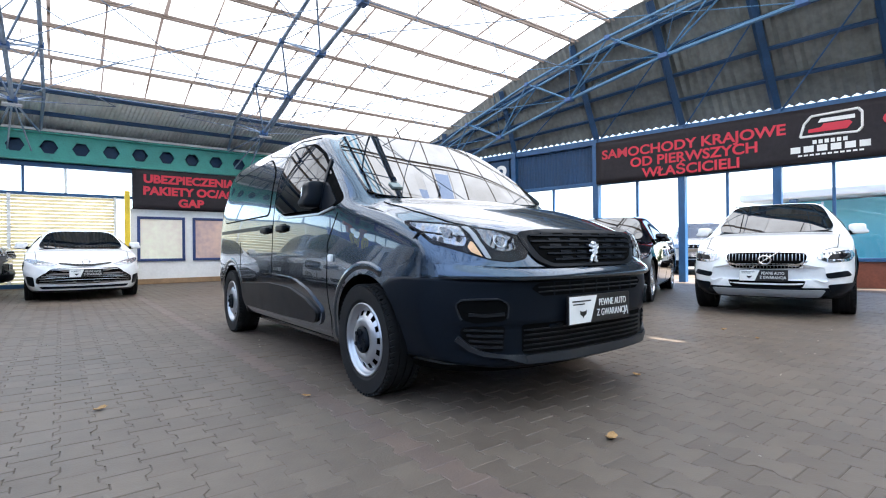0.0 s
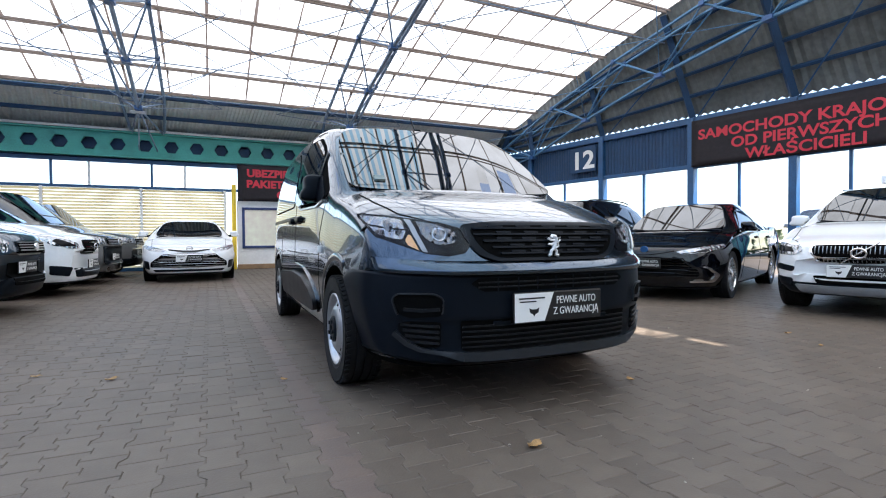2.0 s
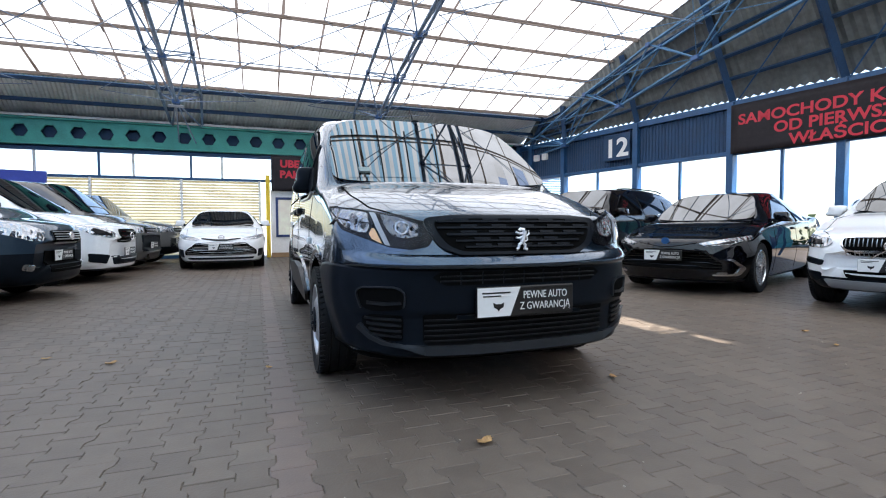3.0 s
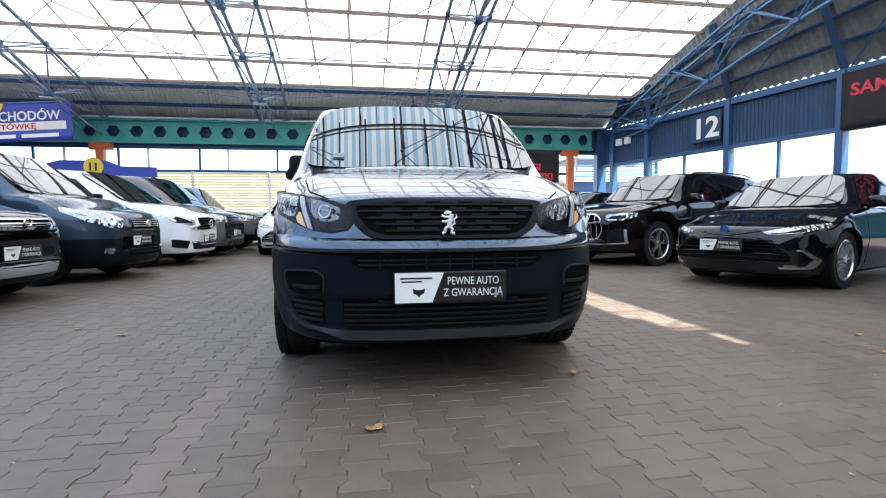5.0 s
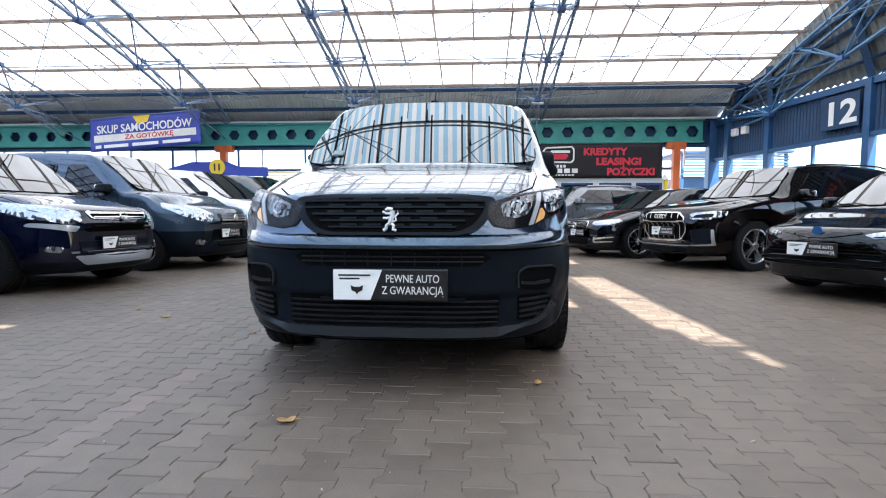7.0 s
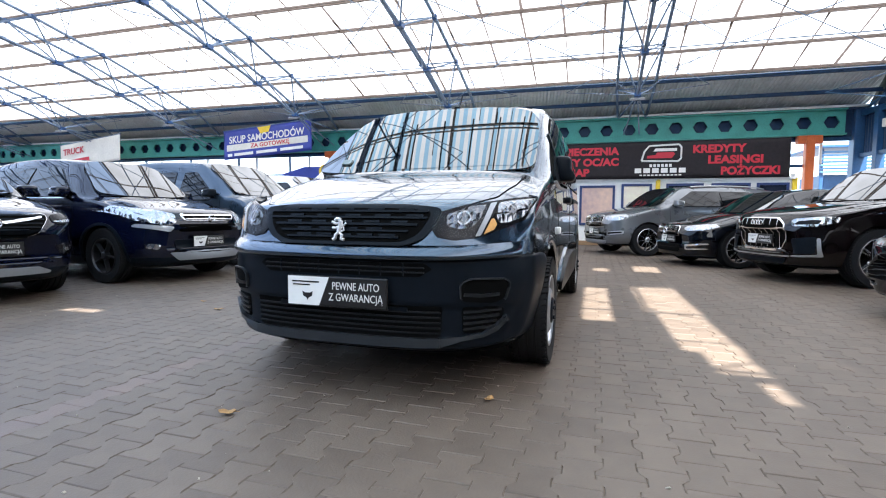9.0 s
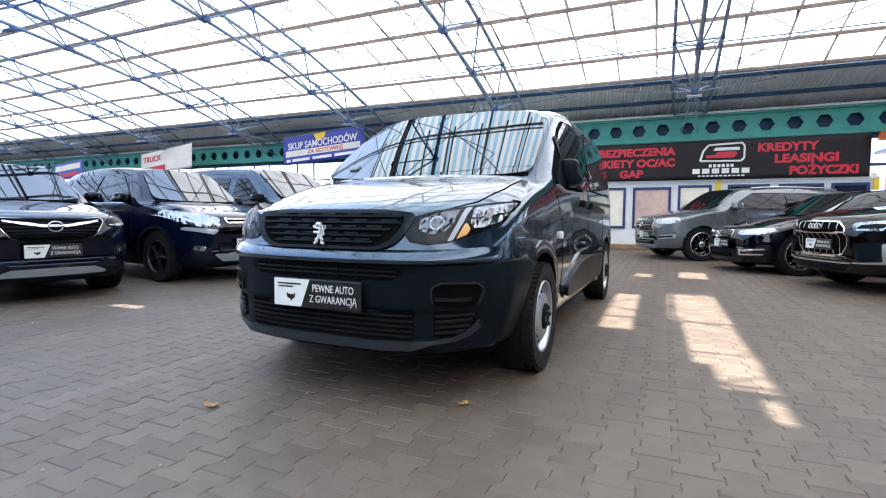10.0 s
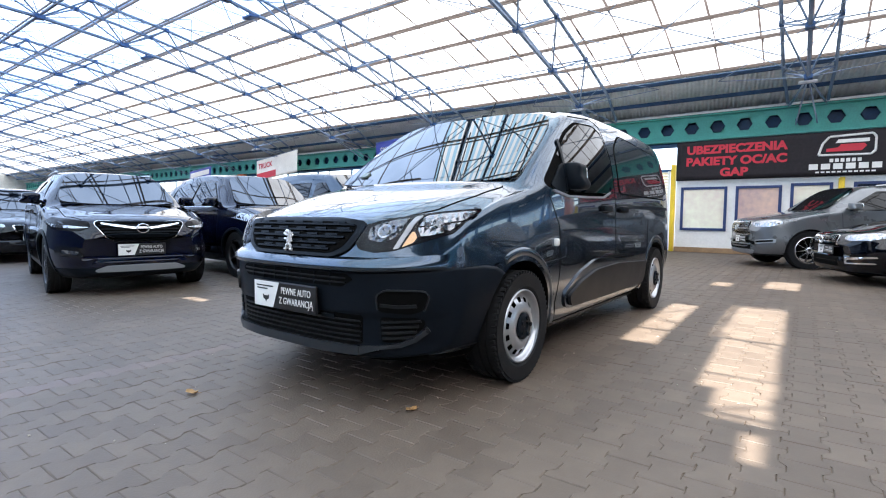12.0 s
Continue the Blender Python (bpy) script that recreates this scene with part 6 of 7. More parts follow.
def build_car(name, label, category, where, d):
    """A parked car from its description d."""
    car = thing(name, label, category, where, group="parked cars")
    L, W, H, gc, hf, yc, hc, yrf, yrr = d["size"]
    w = W / 2
    belt, r, rr = d["belt"], d["tyre"], d["rim"]
    axles = [(d["axle"], r), (d["axle"] + d["base"], r)]
    P = d["paint"]
    bm = loft(car_table(L, W, H, gc, hf, yc, hc, yrf, yrr, d.get("deck_y", L), d.get("deck_z", H - .25), belt, d.get("wr", .66), d.get("tail_z")), d.get("sweep", .34), .14, 66)
    clad = d.get("clad", gc + 0.05)
    cm = d.get("clad_mat", M_BLACK)
    extra = [(cm, lambda c: c.z < clad), (M_LINER, lambda c: c.z < gc + 0.012)]
    cuts = [((0, 0, clad), (0, 0, 1))]
    me, bvh = shell(bm, P, axles, r + d.get("gap", 0.045), w, cuts, extra)
    split(me, ["body", "wheel_arch", "sill_cladding", "underbody"], car)
    add_wheels(car, axles, w - 0.045, r, rr, d.get("style", (5, 0.10, 0.16)), d.get("rim_mat", M_ALLOY), 0.225)

    def front(poly, off, material, nm, parent=car, rnd=0.025, both=False, res=0.04, depth=0.02):
        for s in ((-1, 1) if both else (1,)):
            q = [(a * s, b) for a, b in poly]
            ob = decal(bvh, rounded(q if s > 0 else q[::-1], rnd), "y", -1, off, material, parent, nm, res=res, depth=depth)
        return ob

    # windscreen: follows the A pillars from the scuttle to the roof
    wa, wb2 = 0.76 * w, (d.get("wr", .66) - .015) * w
    z0, z1 = hc + .03, H - .085
    ws = [(-wa, z0 + .02), (-.4 * w, z0 - .01), (.4 * w, z0 - .01), (wa, z0 + .02), (wb2 * .96, z1 - .03), (.4 * w, z1 + .015), (-.4 * w, z1 + .015), (-wb2 * .96, z1 - .03)]
    wsob = decal(bvh, rounded(ws, 0.10), "y", -1, 0.006, M_SCREEN_CAR, car, "windscreen", res=0.05, fit=4)
    for k, (a, b, pw, ph) in enumerate(d.get("papers", ())):
        zc = z0 + (z1 - z0) * b
        decal(bvh, [(a - pw / 2, zc - ph / 2), (a + pw / 2, zc - ph / 2), (a + pw / 2, zc + ph / 2), (a - pw / 2, zc + ph / 2)], "y", -1, 0.007, M_PAPER, wsob, "price_sheet", "white price sheet, coloured dim as if behind glass", res=0.06)
    for k, (a, txt) in enumerate(d.get("prices", ())):
        me = lettering(txt, 0.10, 0.002)
        zc = z0 + (z1 - z0) * (0.72 - 0.2 * k)
        for v in me.vertices:
            hit = bvh.ray_cast(Vector((a + v.co.x, -3, zc + v.co.z)), Vector((0, 1, 0)))[0]
            v.co = Vector((a + v.co.x, hit.y - 0.018, zc + v.co.z))
        me.materials.clear()
        me.materials.append(M_PLATE)
        part("price_figures", me, M_PLATE, wsob, "dark price figures")
    b0 = belt + .025
    yA = yc + (yrf - yc) * .42
    for s in (-1, 1):
        sides = d.get("windows") or [[(yA, b0 + .02), (yA + .10, b0), (d["b1"], b0 + .01), (d["b1"], H - .165), (yrf + .12, H - .17)],
                                     [(d["b1"] + .09, b0 + .01), (d["b2"], b0 + .025), (d["b2"] + .06, H - .20), (d["b2"] - .1, H - .17), (d["b1"] + .09, H - .165)]]
        if "b3" in d and "windows" not in d:
            sides = sides + [[(d["b2"] + .10, b0 + .035), (d["b3"], b0 + .07), (d["b3"] - .10, H - .23), (d["b2"] + .16, H - .205)]]
        # dark belt panel behind the glass, then the panes
        yl = sides[-1][1][0]
        if "windows" not in d:
            tail = [(d["b3"] + .03, b0 + .06), (d["b3"] - .06, H - .225), (d["b2"] + .16, H - .19)] if "b3" in d else [(d["b2"] + .05, b0 + .02), (d["b2"] + .10, H - .195)]
            frame_poly = [(yA - .03, b0 + .01), (yA + .10, b0 - .015), (d["b1"], b0 - .005), (d["b2"], b0 + .01)] + tail + [(d["b2"] - .1, H - .155), (d["b1"], H - .15), (yrf + .12, H - .155)]
            decal(bvh, rounded(frame_poly, 0.04), "x", s, 0.002, M_PIANO, car, "window_surround", res=0.08, depth=0.01)
        for poly in sides:
            decal(bvh, rounded(poly, 0.045), "x", s, 0.005, M_CARGLASS, car, "side_window", res=0.07, fit=1)
        if d.get("chrome_belt"):
            strip(bvh, [(yA - .03, b0 - .012), (d["b2"] + .1, b0 + .005), (yl, b0 + .04)], 0.018, "x", s, 0.010, M_CHROME, car, "belt_trim")
        for yd in (yc + .26, d["b1"] + .045, d["b2"] + .03):
            strip(bvh, [(yd, clad + .02), (yd + .01, .7), (yd, b0 - .01)], 0.008, "x", s, 0.002, M_LINER, car, "door_gap")
        for yh in (d["b1"] - .12, d["b2"] - .10):
            hb = blob(0.045, 0.18, 0.04)
            bmesh.ops.translate(hb, verts=hb.verts, vec=(s * (w * .975), yh, belt - .07))
            part("door_handle", hb, d.get("handle", P), car, smooth=True)
        if d.get("arch"):
            for (yy, zz) in axles:
                arch_trim(bvh, car, yy, zz, r + .035, r + d["arch"], -8, 188, s, 0.008, d.get("arch_mat", M_BLACK))
        if d.get("rails"):
            bm2 = bmesh.new()
            pts = [Vector((s * (d.get("wr", .66) * w - .03), y, H - .075 + .055 * math.sin(math.pi * min(1, max(0, (y - yrf - .1) / (yrr - yrf - .1)))) ** .3)) for y in np.linspace(yrf + .15, yrr, 9)]
            tube(bm2, pts, 0.016)
            part("roof_rail", bm2, d.get("rail_mat", M_SATIN), car)
        strip(bvh, [(.60 * w * s, .16), (.76 * w * s, .45), (.80 * w * s, yc - .05)], 0.008, "z", 1, 0.002, M_LINER, car, "bonnet_gap")
        tl = [(L - .30, belt - .22), (L - .08, belt - .22), (L - .10, belt - .02), (L - .28, belt - .04)]
        decal(bvh, rounded(tl, 0.02), "x", s, 0.006, M_TAIL, car, "tail_light")
    strip(bvh, [(-.72 * w, yc + .03), (0, yc + .01), (.72 * w, yc + .03)], 0.05, "z", 1, 0.003, M_BLACK, car, "scuttle")
    # front
    for item in d["front"]:
        nm, poly, mt, off, both = item[:5]
        ob = front(poly, off, mt, nm, both=both, res=item[5] if len(item) > 5 else 0.045)
    g = d["grille"]          # outline half (x >= 0), from top middle to bottom middle
    full = [(x, z) for x, z in g] + [(-x, z) for x, z in g[::-1] if x > 0.001]
    go = decal(bvh, rounded(full, 0.03), "y", -1, 0.012, d.get("frame_mat", M_CHROME), car, "grille", res=0.04)
    cx, cz = 0, sum(z for _, z in full) / len(full)
    k1 = d.get("grille_in", 0.90)
    gi = decal(bvh, rounded([(x * (k1 + .04), cz + (z - cz) * k1) for x, z in full], 0.03), "y", -1, 0.017, M_LINER, go, "grille_mesh", res=0.04)
    gz0, gz1 = min(z for _, z in full), max(z for _, z in full)
    gw = max(x for x, _ in full)
    if d.get("slats") == "h":
        nb = d.get("bars", 6)
        for k in range(nb):
            z = gz0 + (gz1 - gz0) * (k + .7) / (nb + .4)
            xs = [abs(full[i][0]) + (full[i + 1][0] - full[i][0]) * (z - full[i][1]) / (full[i + 1][1] - full[i][1]) for i in range(len(g) - 1) if (full[i][1] - z) * (full[i + 1][1] - z) < 0]
            ww = (min(xs) if xs else gw) * .93
            strip(bvh, [(-ww, z), (-ww / 2, z), (0, z), (ww / 2, z), (ww, z)], d.get("bar_w", 0.012), "y", -1, 0.026, d.get("bar_mat", M_PIANO), go, "grille_bar")
    elif d.get("slats") == "v":
        nb = d.get("bars", 12)
        for k in range(nb):
            x = (-1 + 2 * (k + .5) / nb) * gw * .90
            strip(bvh, [(x, gz0 + .035), (x, cz), (x, gz1 - .03)], d.get("bar_w", 0.012), "y", -1, 0.026, d.get("bar_mat", M_CHROME), go, "grille_bar")
    if d.get("badge"):
        bx, bz, br, kind, bmt = d["badge"]
        hit, nor, _, _ = bvh.ray_cast(Vector((bx, -3, bz)), Vector((0, 1, 0)))
        yb = (hit.y if hit else 0) - .035
        bm2 = bmesh.new()

        def ring(cx0, cz0, r1, tube=0.006):
            pts = [Vector((cx0 + r1 * math.cos(2 * math.pi * i / 20), yb, cz0 + r1 * .8 * math.sin(2 * math.pi * i / 20))) for i in range(20)]
            for a, b in zip(pts, pts[1:] + pts[:1]):
                bar(bm2, a, b, tube, 5)
        if kind == "rings":
            for k in range(4):
                ring(bx + (k - 1.5) * br * 1.2, bz, br * .8, 0.006)
        elif kind == "disc":
            bmesh.ops.create_cone(bm2, cap_ends=True, segments=24, radius1=br, radius2=br, depth=.02, matrix=pose(bx, yb, bz, 90))
            ring(bx, bz, br * 1.05, 0.007)
        elif kind == "bar":
            ring(bx, bz, br, 0.010)
            bar(bm2, (bx - br * 2.6, yb + .012, bz - br * 1.8), (bx + br * 2.6, yb + .012, bz + br * 1.8), 0.007, 5)
        else:
            ring(bx, bz, br, 0.008)
            bar(bm2, (bx - br * 1.3, yb, bz), (bx + br * 1.3, yb, bz), 0.006, 5)
        part("emblem", bm2, bmt, go, "plain round emblem")
    front_y = [bvh.ray_cast(Vector((d.get("plate_x", 0), -3, d["plate_z"] + h)), Vector((0, 1, 0)))[0] for h in (-.07, 0, .07)]
    add_plate(car, min(h.y for h in front_y if h) - .042, d["plate_z"], d.get("plate_x", 0.0), scale=0.93)
    add_mirrors(car, w + .015, yc + .42, belt + .09, .19, .14, d.get("mirror", P))
    return car


P_WHITE = paint("white_car_paint", (0.84, 0.84, 0.84), metal=0.0, rough=0.25)
P_BLACK = paint("black_car_paint", (0.0015, 0.0022, 0.005), metal=0.0, rough=0.3)
P_BROWN = paint("brown_black_car_paint", (0.0035, 0.002, 0.0023), metal=0.0, rough=0.3)
P_NAVY = paint("navy_car_paint", (0.0015, 0.003, 0.013), metal=0.1, rough=0.25)
P_GREY = paint("grey_car_paint", (0.155, 0.165, 0.175), metal=0.6, rough=0.28)
P_STEEL = paint("blue_grey_car_paint", (0.040, 0.062, 0.088), metal=0.6, rough=0.28)
P_TAUPE = paint("taupe_grey_car_paint", (0.13, 0.125, 0.12), metal=0.5, rough=0.28)
P_SILVER = paint("silver_car_paint", (0.50, 0.51, 0.50), metal=0.6, rough=0.28)
P_RED = paint("red_car_paint", (0.35, 0.02, 0.03), metal=0.2, rough=0.25)


def right_row(x, y, turn):
    return pose(x, y, 0, 0, 0, -(90 - turn))


def left_row(x, y, turn):
    return pose(x, y, 0, 0, 0, 90 - turn)


lamp_slim = [(.40, .665), (.55, .70), (.84, .765), (.86, .72), (.72, .655), (.48, .635)]
sedan_low = [(0, .585), (.48, .585), (.70, .42), (.70, .33), (0, .315)]
build_car("saloon_car", "white saloon car with wide black slatted grille", "car", pose(-1.95, 9.34, 0, 0, 0, 1), dict(
    size=(4.88, 1.84, 1.37, .15, .72, 1.22, .92, 2.02, 3.15), deck_y=4.25, deck_z=1.08, belt=.93, wr=.64, tyre=.335, rim=.225, axle=.98, base=2.82, b1=2.55, b2=3.45,
    paint=P_WHITE, style=(5, .10, .16), plate_z=.50, frame_mat=M_PIANO, slats="h", bars=7, bar_mat=M_SATIN, bar_w=.008, grille=sedan_low, badge=(0, .70, .055, "oval", M_CHROME), mirror=P_WHITE,
    front=[("headlight", lamp_slim, M_LAMP_CAR, .008, True), ("upper_grille", [(-.40, .685), (-.10, .655), (.10, .655), (.40, .685), (.38, .665), (.10, .62), (-.10, .62), (-.38, .665)], M_PIANO, .010, False), ("bumper_corner", [(.74, .44), (.84, .46), (.82, .30), (.72, .27)], M_BLACK, .006, True), ("lip", [(-.66, .275), (.66, .275), (.62, .235), (-.62, .235)], M_BLACK, .012, False)]))

build_car("saloon_car", "black saloon car with chrome edged lower bumper", "car", right_row(3.84, 2.98, 22), dict(
    size=(4.88, 1.84, 1.45, .15, .74, 1.22, .95, 2.02, 3.15), deck_y=4.25, deck_z=1.08, belt=.93, wr=.64, tyre=.335, rim=.235, axle=.98, base=2.82, b1=2.55, b2=3.45, chrome_belt=True,
    paint=P_BLACK, style=(10, 0, .085), plate_z=.51, frame_mat=M_PIANO, slats="h", bars=7, bar_mat=M_PIANO, bar_w=.010, grille=sedan_low, badge=(0, .70, .046, "disc", M_BADGE_BLUE), papers=((-.30, .25, .40, .12), (.25, .2, .3, .1)),
    front=[("headlight", lamp_slim, M_LAMP_CAR, .008, True), ("lamp_core", [(.46, .648), (.58, .655), (.74, .70), (.76, .68), (.70, .662), (.50, .640)], M_LAMP_DARK, .012, True), ("upper_grille", [(-.38, .69), (-.08, .655), (.08, .655), (.38, .69), (.38, .672), (.08, .625), (-.08, .625), (-.38, .672)], M_PIANO, .012, False), ("bumper_trim", [(.70, .46), (.735, .46), (.80, .36), (.76, .285), (.56, .28), (.56, .262), (.78, .262), (.835, .36), (.76, .475), (.70, .475)], M_CHROME, .014, True), ("fog_lamp", [(.60, .305), (.70, .31), (.70, .285), (.60, .283)], M_LAMP_CAR, .012, True)]))

build_car("estate_car", "white raised estate car with black sill cladding", "car", right_row(4.40, .72, 15), dict(prices=((-.30, "219900"), (-.30, "178780")),
    size=(4.94, 1.83, 1.54, .21, .82, 1.28, 1.02, 2.05, 4.0), tail_z=1.25, belt=.99, wr=.64, tyre=.36, rim=.24, axle=.92, base=2.94, b1=2.6, b2=3.55, b3=4.35, arch=.085, clad=.36, rails=True,
    paint=P_WHITE, style=(5, .10, .14), plate_z=.50, plate_x=-.02, frame_mat=M_CHROME, slats="v", bars=22, bar_mat=M_SATIN, bar_w=.006, grille=[(0, .775), (.42, .765), (.435, .70), (.36, .595), (0, .575)], badge=(0, .685, .062, "bar", M_CHROME), mirror=P_WHITE, papers=((-.30, .62, .40, .34), (.12, .62, .26, .2)),
    front=[("headlight", [(.50, .70), (.52, .755), (.82, .80), (.86, .74), (.80, .665), (.60, .655)], M_LAMP_CAR, .008, True), ("lamp_core", [(.60, .69), (.62, .74), (.80, .765), (.80, .70)], M_LAMP_DARK, .013, True), ("lower_intake", [(-.40, .44), (.40, .44), (.36, .36), (-.36, .36)], M_LINER, .008, False), ("fog_vent", [(.58, .53), (.78, .56), (.82, .50), (.60, .47)], M_BLACK, .010, True), ("fog_panel", [(.60, .40), (.86, .42), (.84, .31), (.62, .31)], M_BLACK, .012, True), ("skid_plate", [(-.58, .335), (.58, .335), (.52, .255), (-.52, .255)], M_SKID, .014, False)]))

build_car("large_suv", "brown-black large SUV with chrome framed octagonal grille", "car", right_row(3.42, 6.05, 20), dict(
    size=(5.06, 1.97, 1.72, .22, .98, 1.42, 1.14, 2.15, 4.2), tail_z=1.45, belt=1.10, wr=.66, tyre=.385, rim=.265, axle=.96, base=2.99, b1=2.75, b2=3.75, b3=4.55, rails=True, rail_mat=M_PIANO, sweep=.30,
    paint=P_BROWN, style=(5, .11, .17), plate_z=.60, frame_mat=M_CHROME, grille_in=.92, slats="v", bars=7, bar_mat=M_CHROME, bar_w=.011, grille=[(0, .905), (.36, .90), (.465, .82), (.465, .60), (.37, .47), (0, .46)], badge=(0, .835, .046, "rings", M_CHROME),
    front=[("headlight", [(.52, .83), (.56, .885), (.88, .92), (.89, .85), (.80, .79), (.58, .785)], M_LAMP_CAR, .008, True), ("lamp_core", [(.58, .81), (.62, .855), (.82, .875), (.80, .82)], M_LAMP_DARK, .013, True), ("side_intake", [(.54, .62), (.80, .66), (.80, .44), (.60, .42)], M_BLACK, .008, True), ("side_blade", [(.80, .64), (.825, .64), (.845, .40), (.56, .385), (.56, .40), (.815, .42)], M_SATIN, .016, True), ("skid_plate", [(-.50, .36), (.50, .36), (.46, .29), (-.46, .29)], M_BLACK, .014, False), ("skid_edge", [(-.54, .392), (.54, .392), (.54, .378), (-.54, .378)], M_SATIN, .018, False)]))

build_car("saloon_car", "glossy black saloon car with upright chrome grille", "car", right_row(2.48, 8.2, 20), dict(
    size=(4.96, 1.88, 1.45, .15, .78, 1.30, .97, 2.12, 3.3), deck_y=4.35, deck_z=1.08, belt=.95, wr=.64, tyre=.345, rim=.245, axle=.88, base=2.94, b1=2.65, b2=3.6, chrome_belt=True,
    paint=P_BLACK, style=(10, 0, .085), plate_z=.50, frame_mat=M_CHROME, slats="v", bars=20, bar_mat=M_CHROME, bar_w=.006, grille=[(0, .735), (.38, .73), (.40, .67), (.34, .55), (0, .53)], badge=(0, .645, .055, "bar", M_CHROME),
    front=[("headlight", [(.48, .68), (.50, .73), (.80, .775), (.86, .73), (.78, .665), (.56, .65)], M_LAMP_CAR, .008, True), ("lower_intake", [(-.42, .40), (.42, .40), (.38, .27), (-.38, .27)], M_LINER, .008, False), ("fog_trim", [(.52, .40), (.82, .44), (.82, .415), (.55, .37), (.55, .33), (.80, .35), (.80, .33), (.52, .31)], M_CHROME, .012, True)]))

build_car("large_suv", "grey large SUV with silver grille and dark glass", "car", right_row(1.10, 10.5, 26), dict(
    size=(4.95, 1.95, 1.66, .22, .97, 1.18, 1.12, 2.0, 4.1), tail_z=1.5, belt=1.12, wr=.67, tyre=.37, rim=.255, axle=.92, base=2.98, b1=2.72, b2=3.7, b3=4.5, arch=.08, arch_mat=P_GREY, rails=True,
    paint=P_GREY, style=(10, 0, .09), plate_z=.55, frame_mat=M_CHROME, slats="v", bars=22, bar_mat=M_CHROME, bar_w=.009, grille=[(0, .93), (.44, .92), (.46, .85), (.40, .65), (0, .63)], badge=(0, .79, .065, "bar", M_CHROME),
    front=[("headlight", [(.50, .84), (.52, .90), (.84, .94), (.88, .88), (.80, .81), (.58, .80)], M_LAMP_CAR, .008, True), ("lower_intake", [(-.50, .52), (.50, .52), (.46, .36), (-.46, .36)], M_LINER, .008, False), ("fog_trim", [(.56, .54), (.86, .58), (.86, .50), (.58, .46)], M_SATIN, .012, True), ("fog_slot", [(.60, .525), (.84, .555), (.84, .52), (.61, .49)], M_LINER, .018, True), ("skid_plate", [(-.56, .34), (.56, .34), (.50, .27), (-.50, .27)], M_SKID, .014, False)]))

build_car("off_road_car", "silver off-road car with seven slot grille outside", "car", right_row(13.2, 5.6, 25), dict(
    size=(4.6, 1.86, 1.72, .24, 1.02, 1.30, 1.12, 1.95, 3.9), tail_z=1.5, belt=1.10, wr=.70, tyre=.36, rim=.23, axle=.88, base=2.64, b1=2.5, b2=3.4, b3=4.1, rails=True, clad=.45,
    paint=P_SILVER, style=(5, .10, .15), plate_z=.62, frame_mat=P_SILVER, slats="v", bars=8, bar_mat=M_CHROME, bar_w=.03, grille=[(0, .93), (.55, .93), (.55, .82), (0, .81)], papers=((-.25, .6, .34, .2),), mirror=P_SILVER,
    front=[("headlight", [(.58, .80), (.58, .93), (.80, .95), (.82, .82)], M_LAMP_CAR, .008, True), ("lower_intake", [(-.60, .56), (.60, .56), (.56, .40), (-.56, .40)], M_BLACK, .008, False)]))

# facing row
build_car("compact_suv", "navy compact SUV with chrome winged grille", "car", left_row(-4.08, 0.98, 11), dict(
    size=(4.28, 1.80, 1.58, .20, .91, 1.16, 1.06, 1.92, 3.7), tail_z=1.42, belt=1.06, wr=.66, tyre=.345, rim=.235, axle=.90, base=2.555, b1=2.4, b2=3.3, clad=.34, rails=True, arch=.075, chrome_belt=True,
    paint=P_NAVY, style=(5, .10, .15), rim_mat=M_DARKWHEEL, plate_z=.54, frame_mat=M_CHROME, grille_in=.94, slats="h", bars=6, bar_mat=M_BLACK, bar_w=.012, grille=[(0, .855), (.44, .875), (.47, .84), (.36, .685), (.20, .655), (0, .65)], badge=(0, .79, .062, "oval", M_CHROME), papers=((-.30, .58, .34, .26), (.10, .55, .28, .26), (.50, .45, .18, .2)),
    front=[("headlight", [(.50, .80), (.50, .86), (.80, .91), (.86, .86), (.80, .77), (.60, .76)], M_LAMP_DARK, .008, True), ("light_strip", [(.50, .80), (.62, .785), (.80, .80), (.84, .86), (.80, .835), (.62, .81)], M_LAMP_CAR, .014, True), ("wing_bar", [(-.40, .84), (-.08, .80), (.08, .80), (.40, .84), (.40, .825), (.08, .775), (-.08, .775), (-.40, .825)], M_CHROME, .030, False), ("fog_panel", [(.52, .56), (.80, .60), (.80, .48), (.58, .46)], M_PIANO, .010, True), ("fog_lamp", [(.60, .53), (.74, .55), (.74, .51), (.61, .495)], M_LAMP_CAR, .016, True), ("skid_plate", [(-.36, .362), (0, .368), (.36, .362), (.47, .312), (.45, .292), (-.45, .292), (-.47, .312)], M_SKID, .016, False)]))

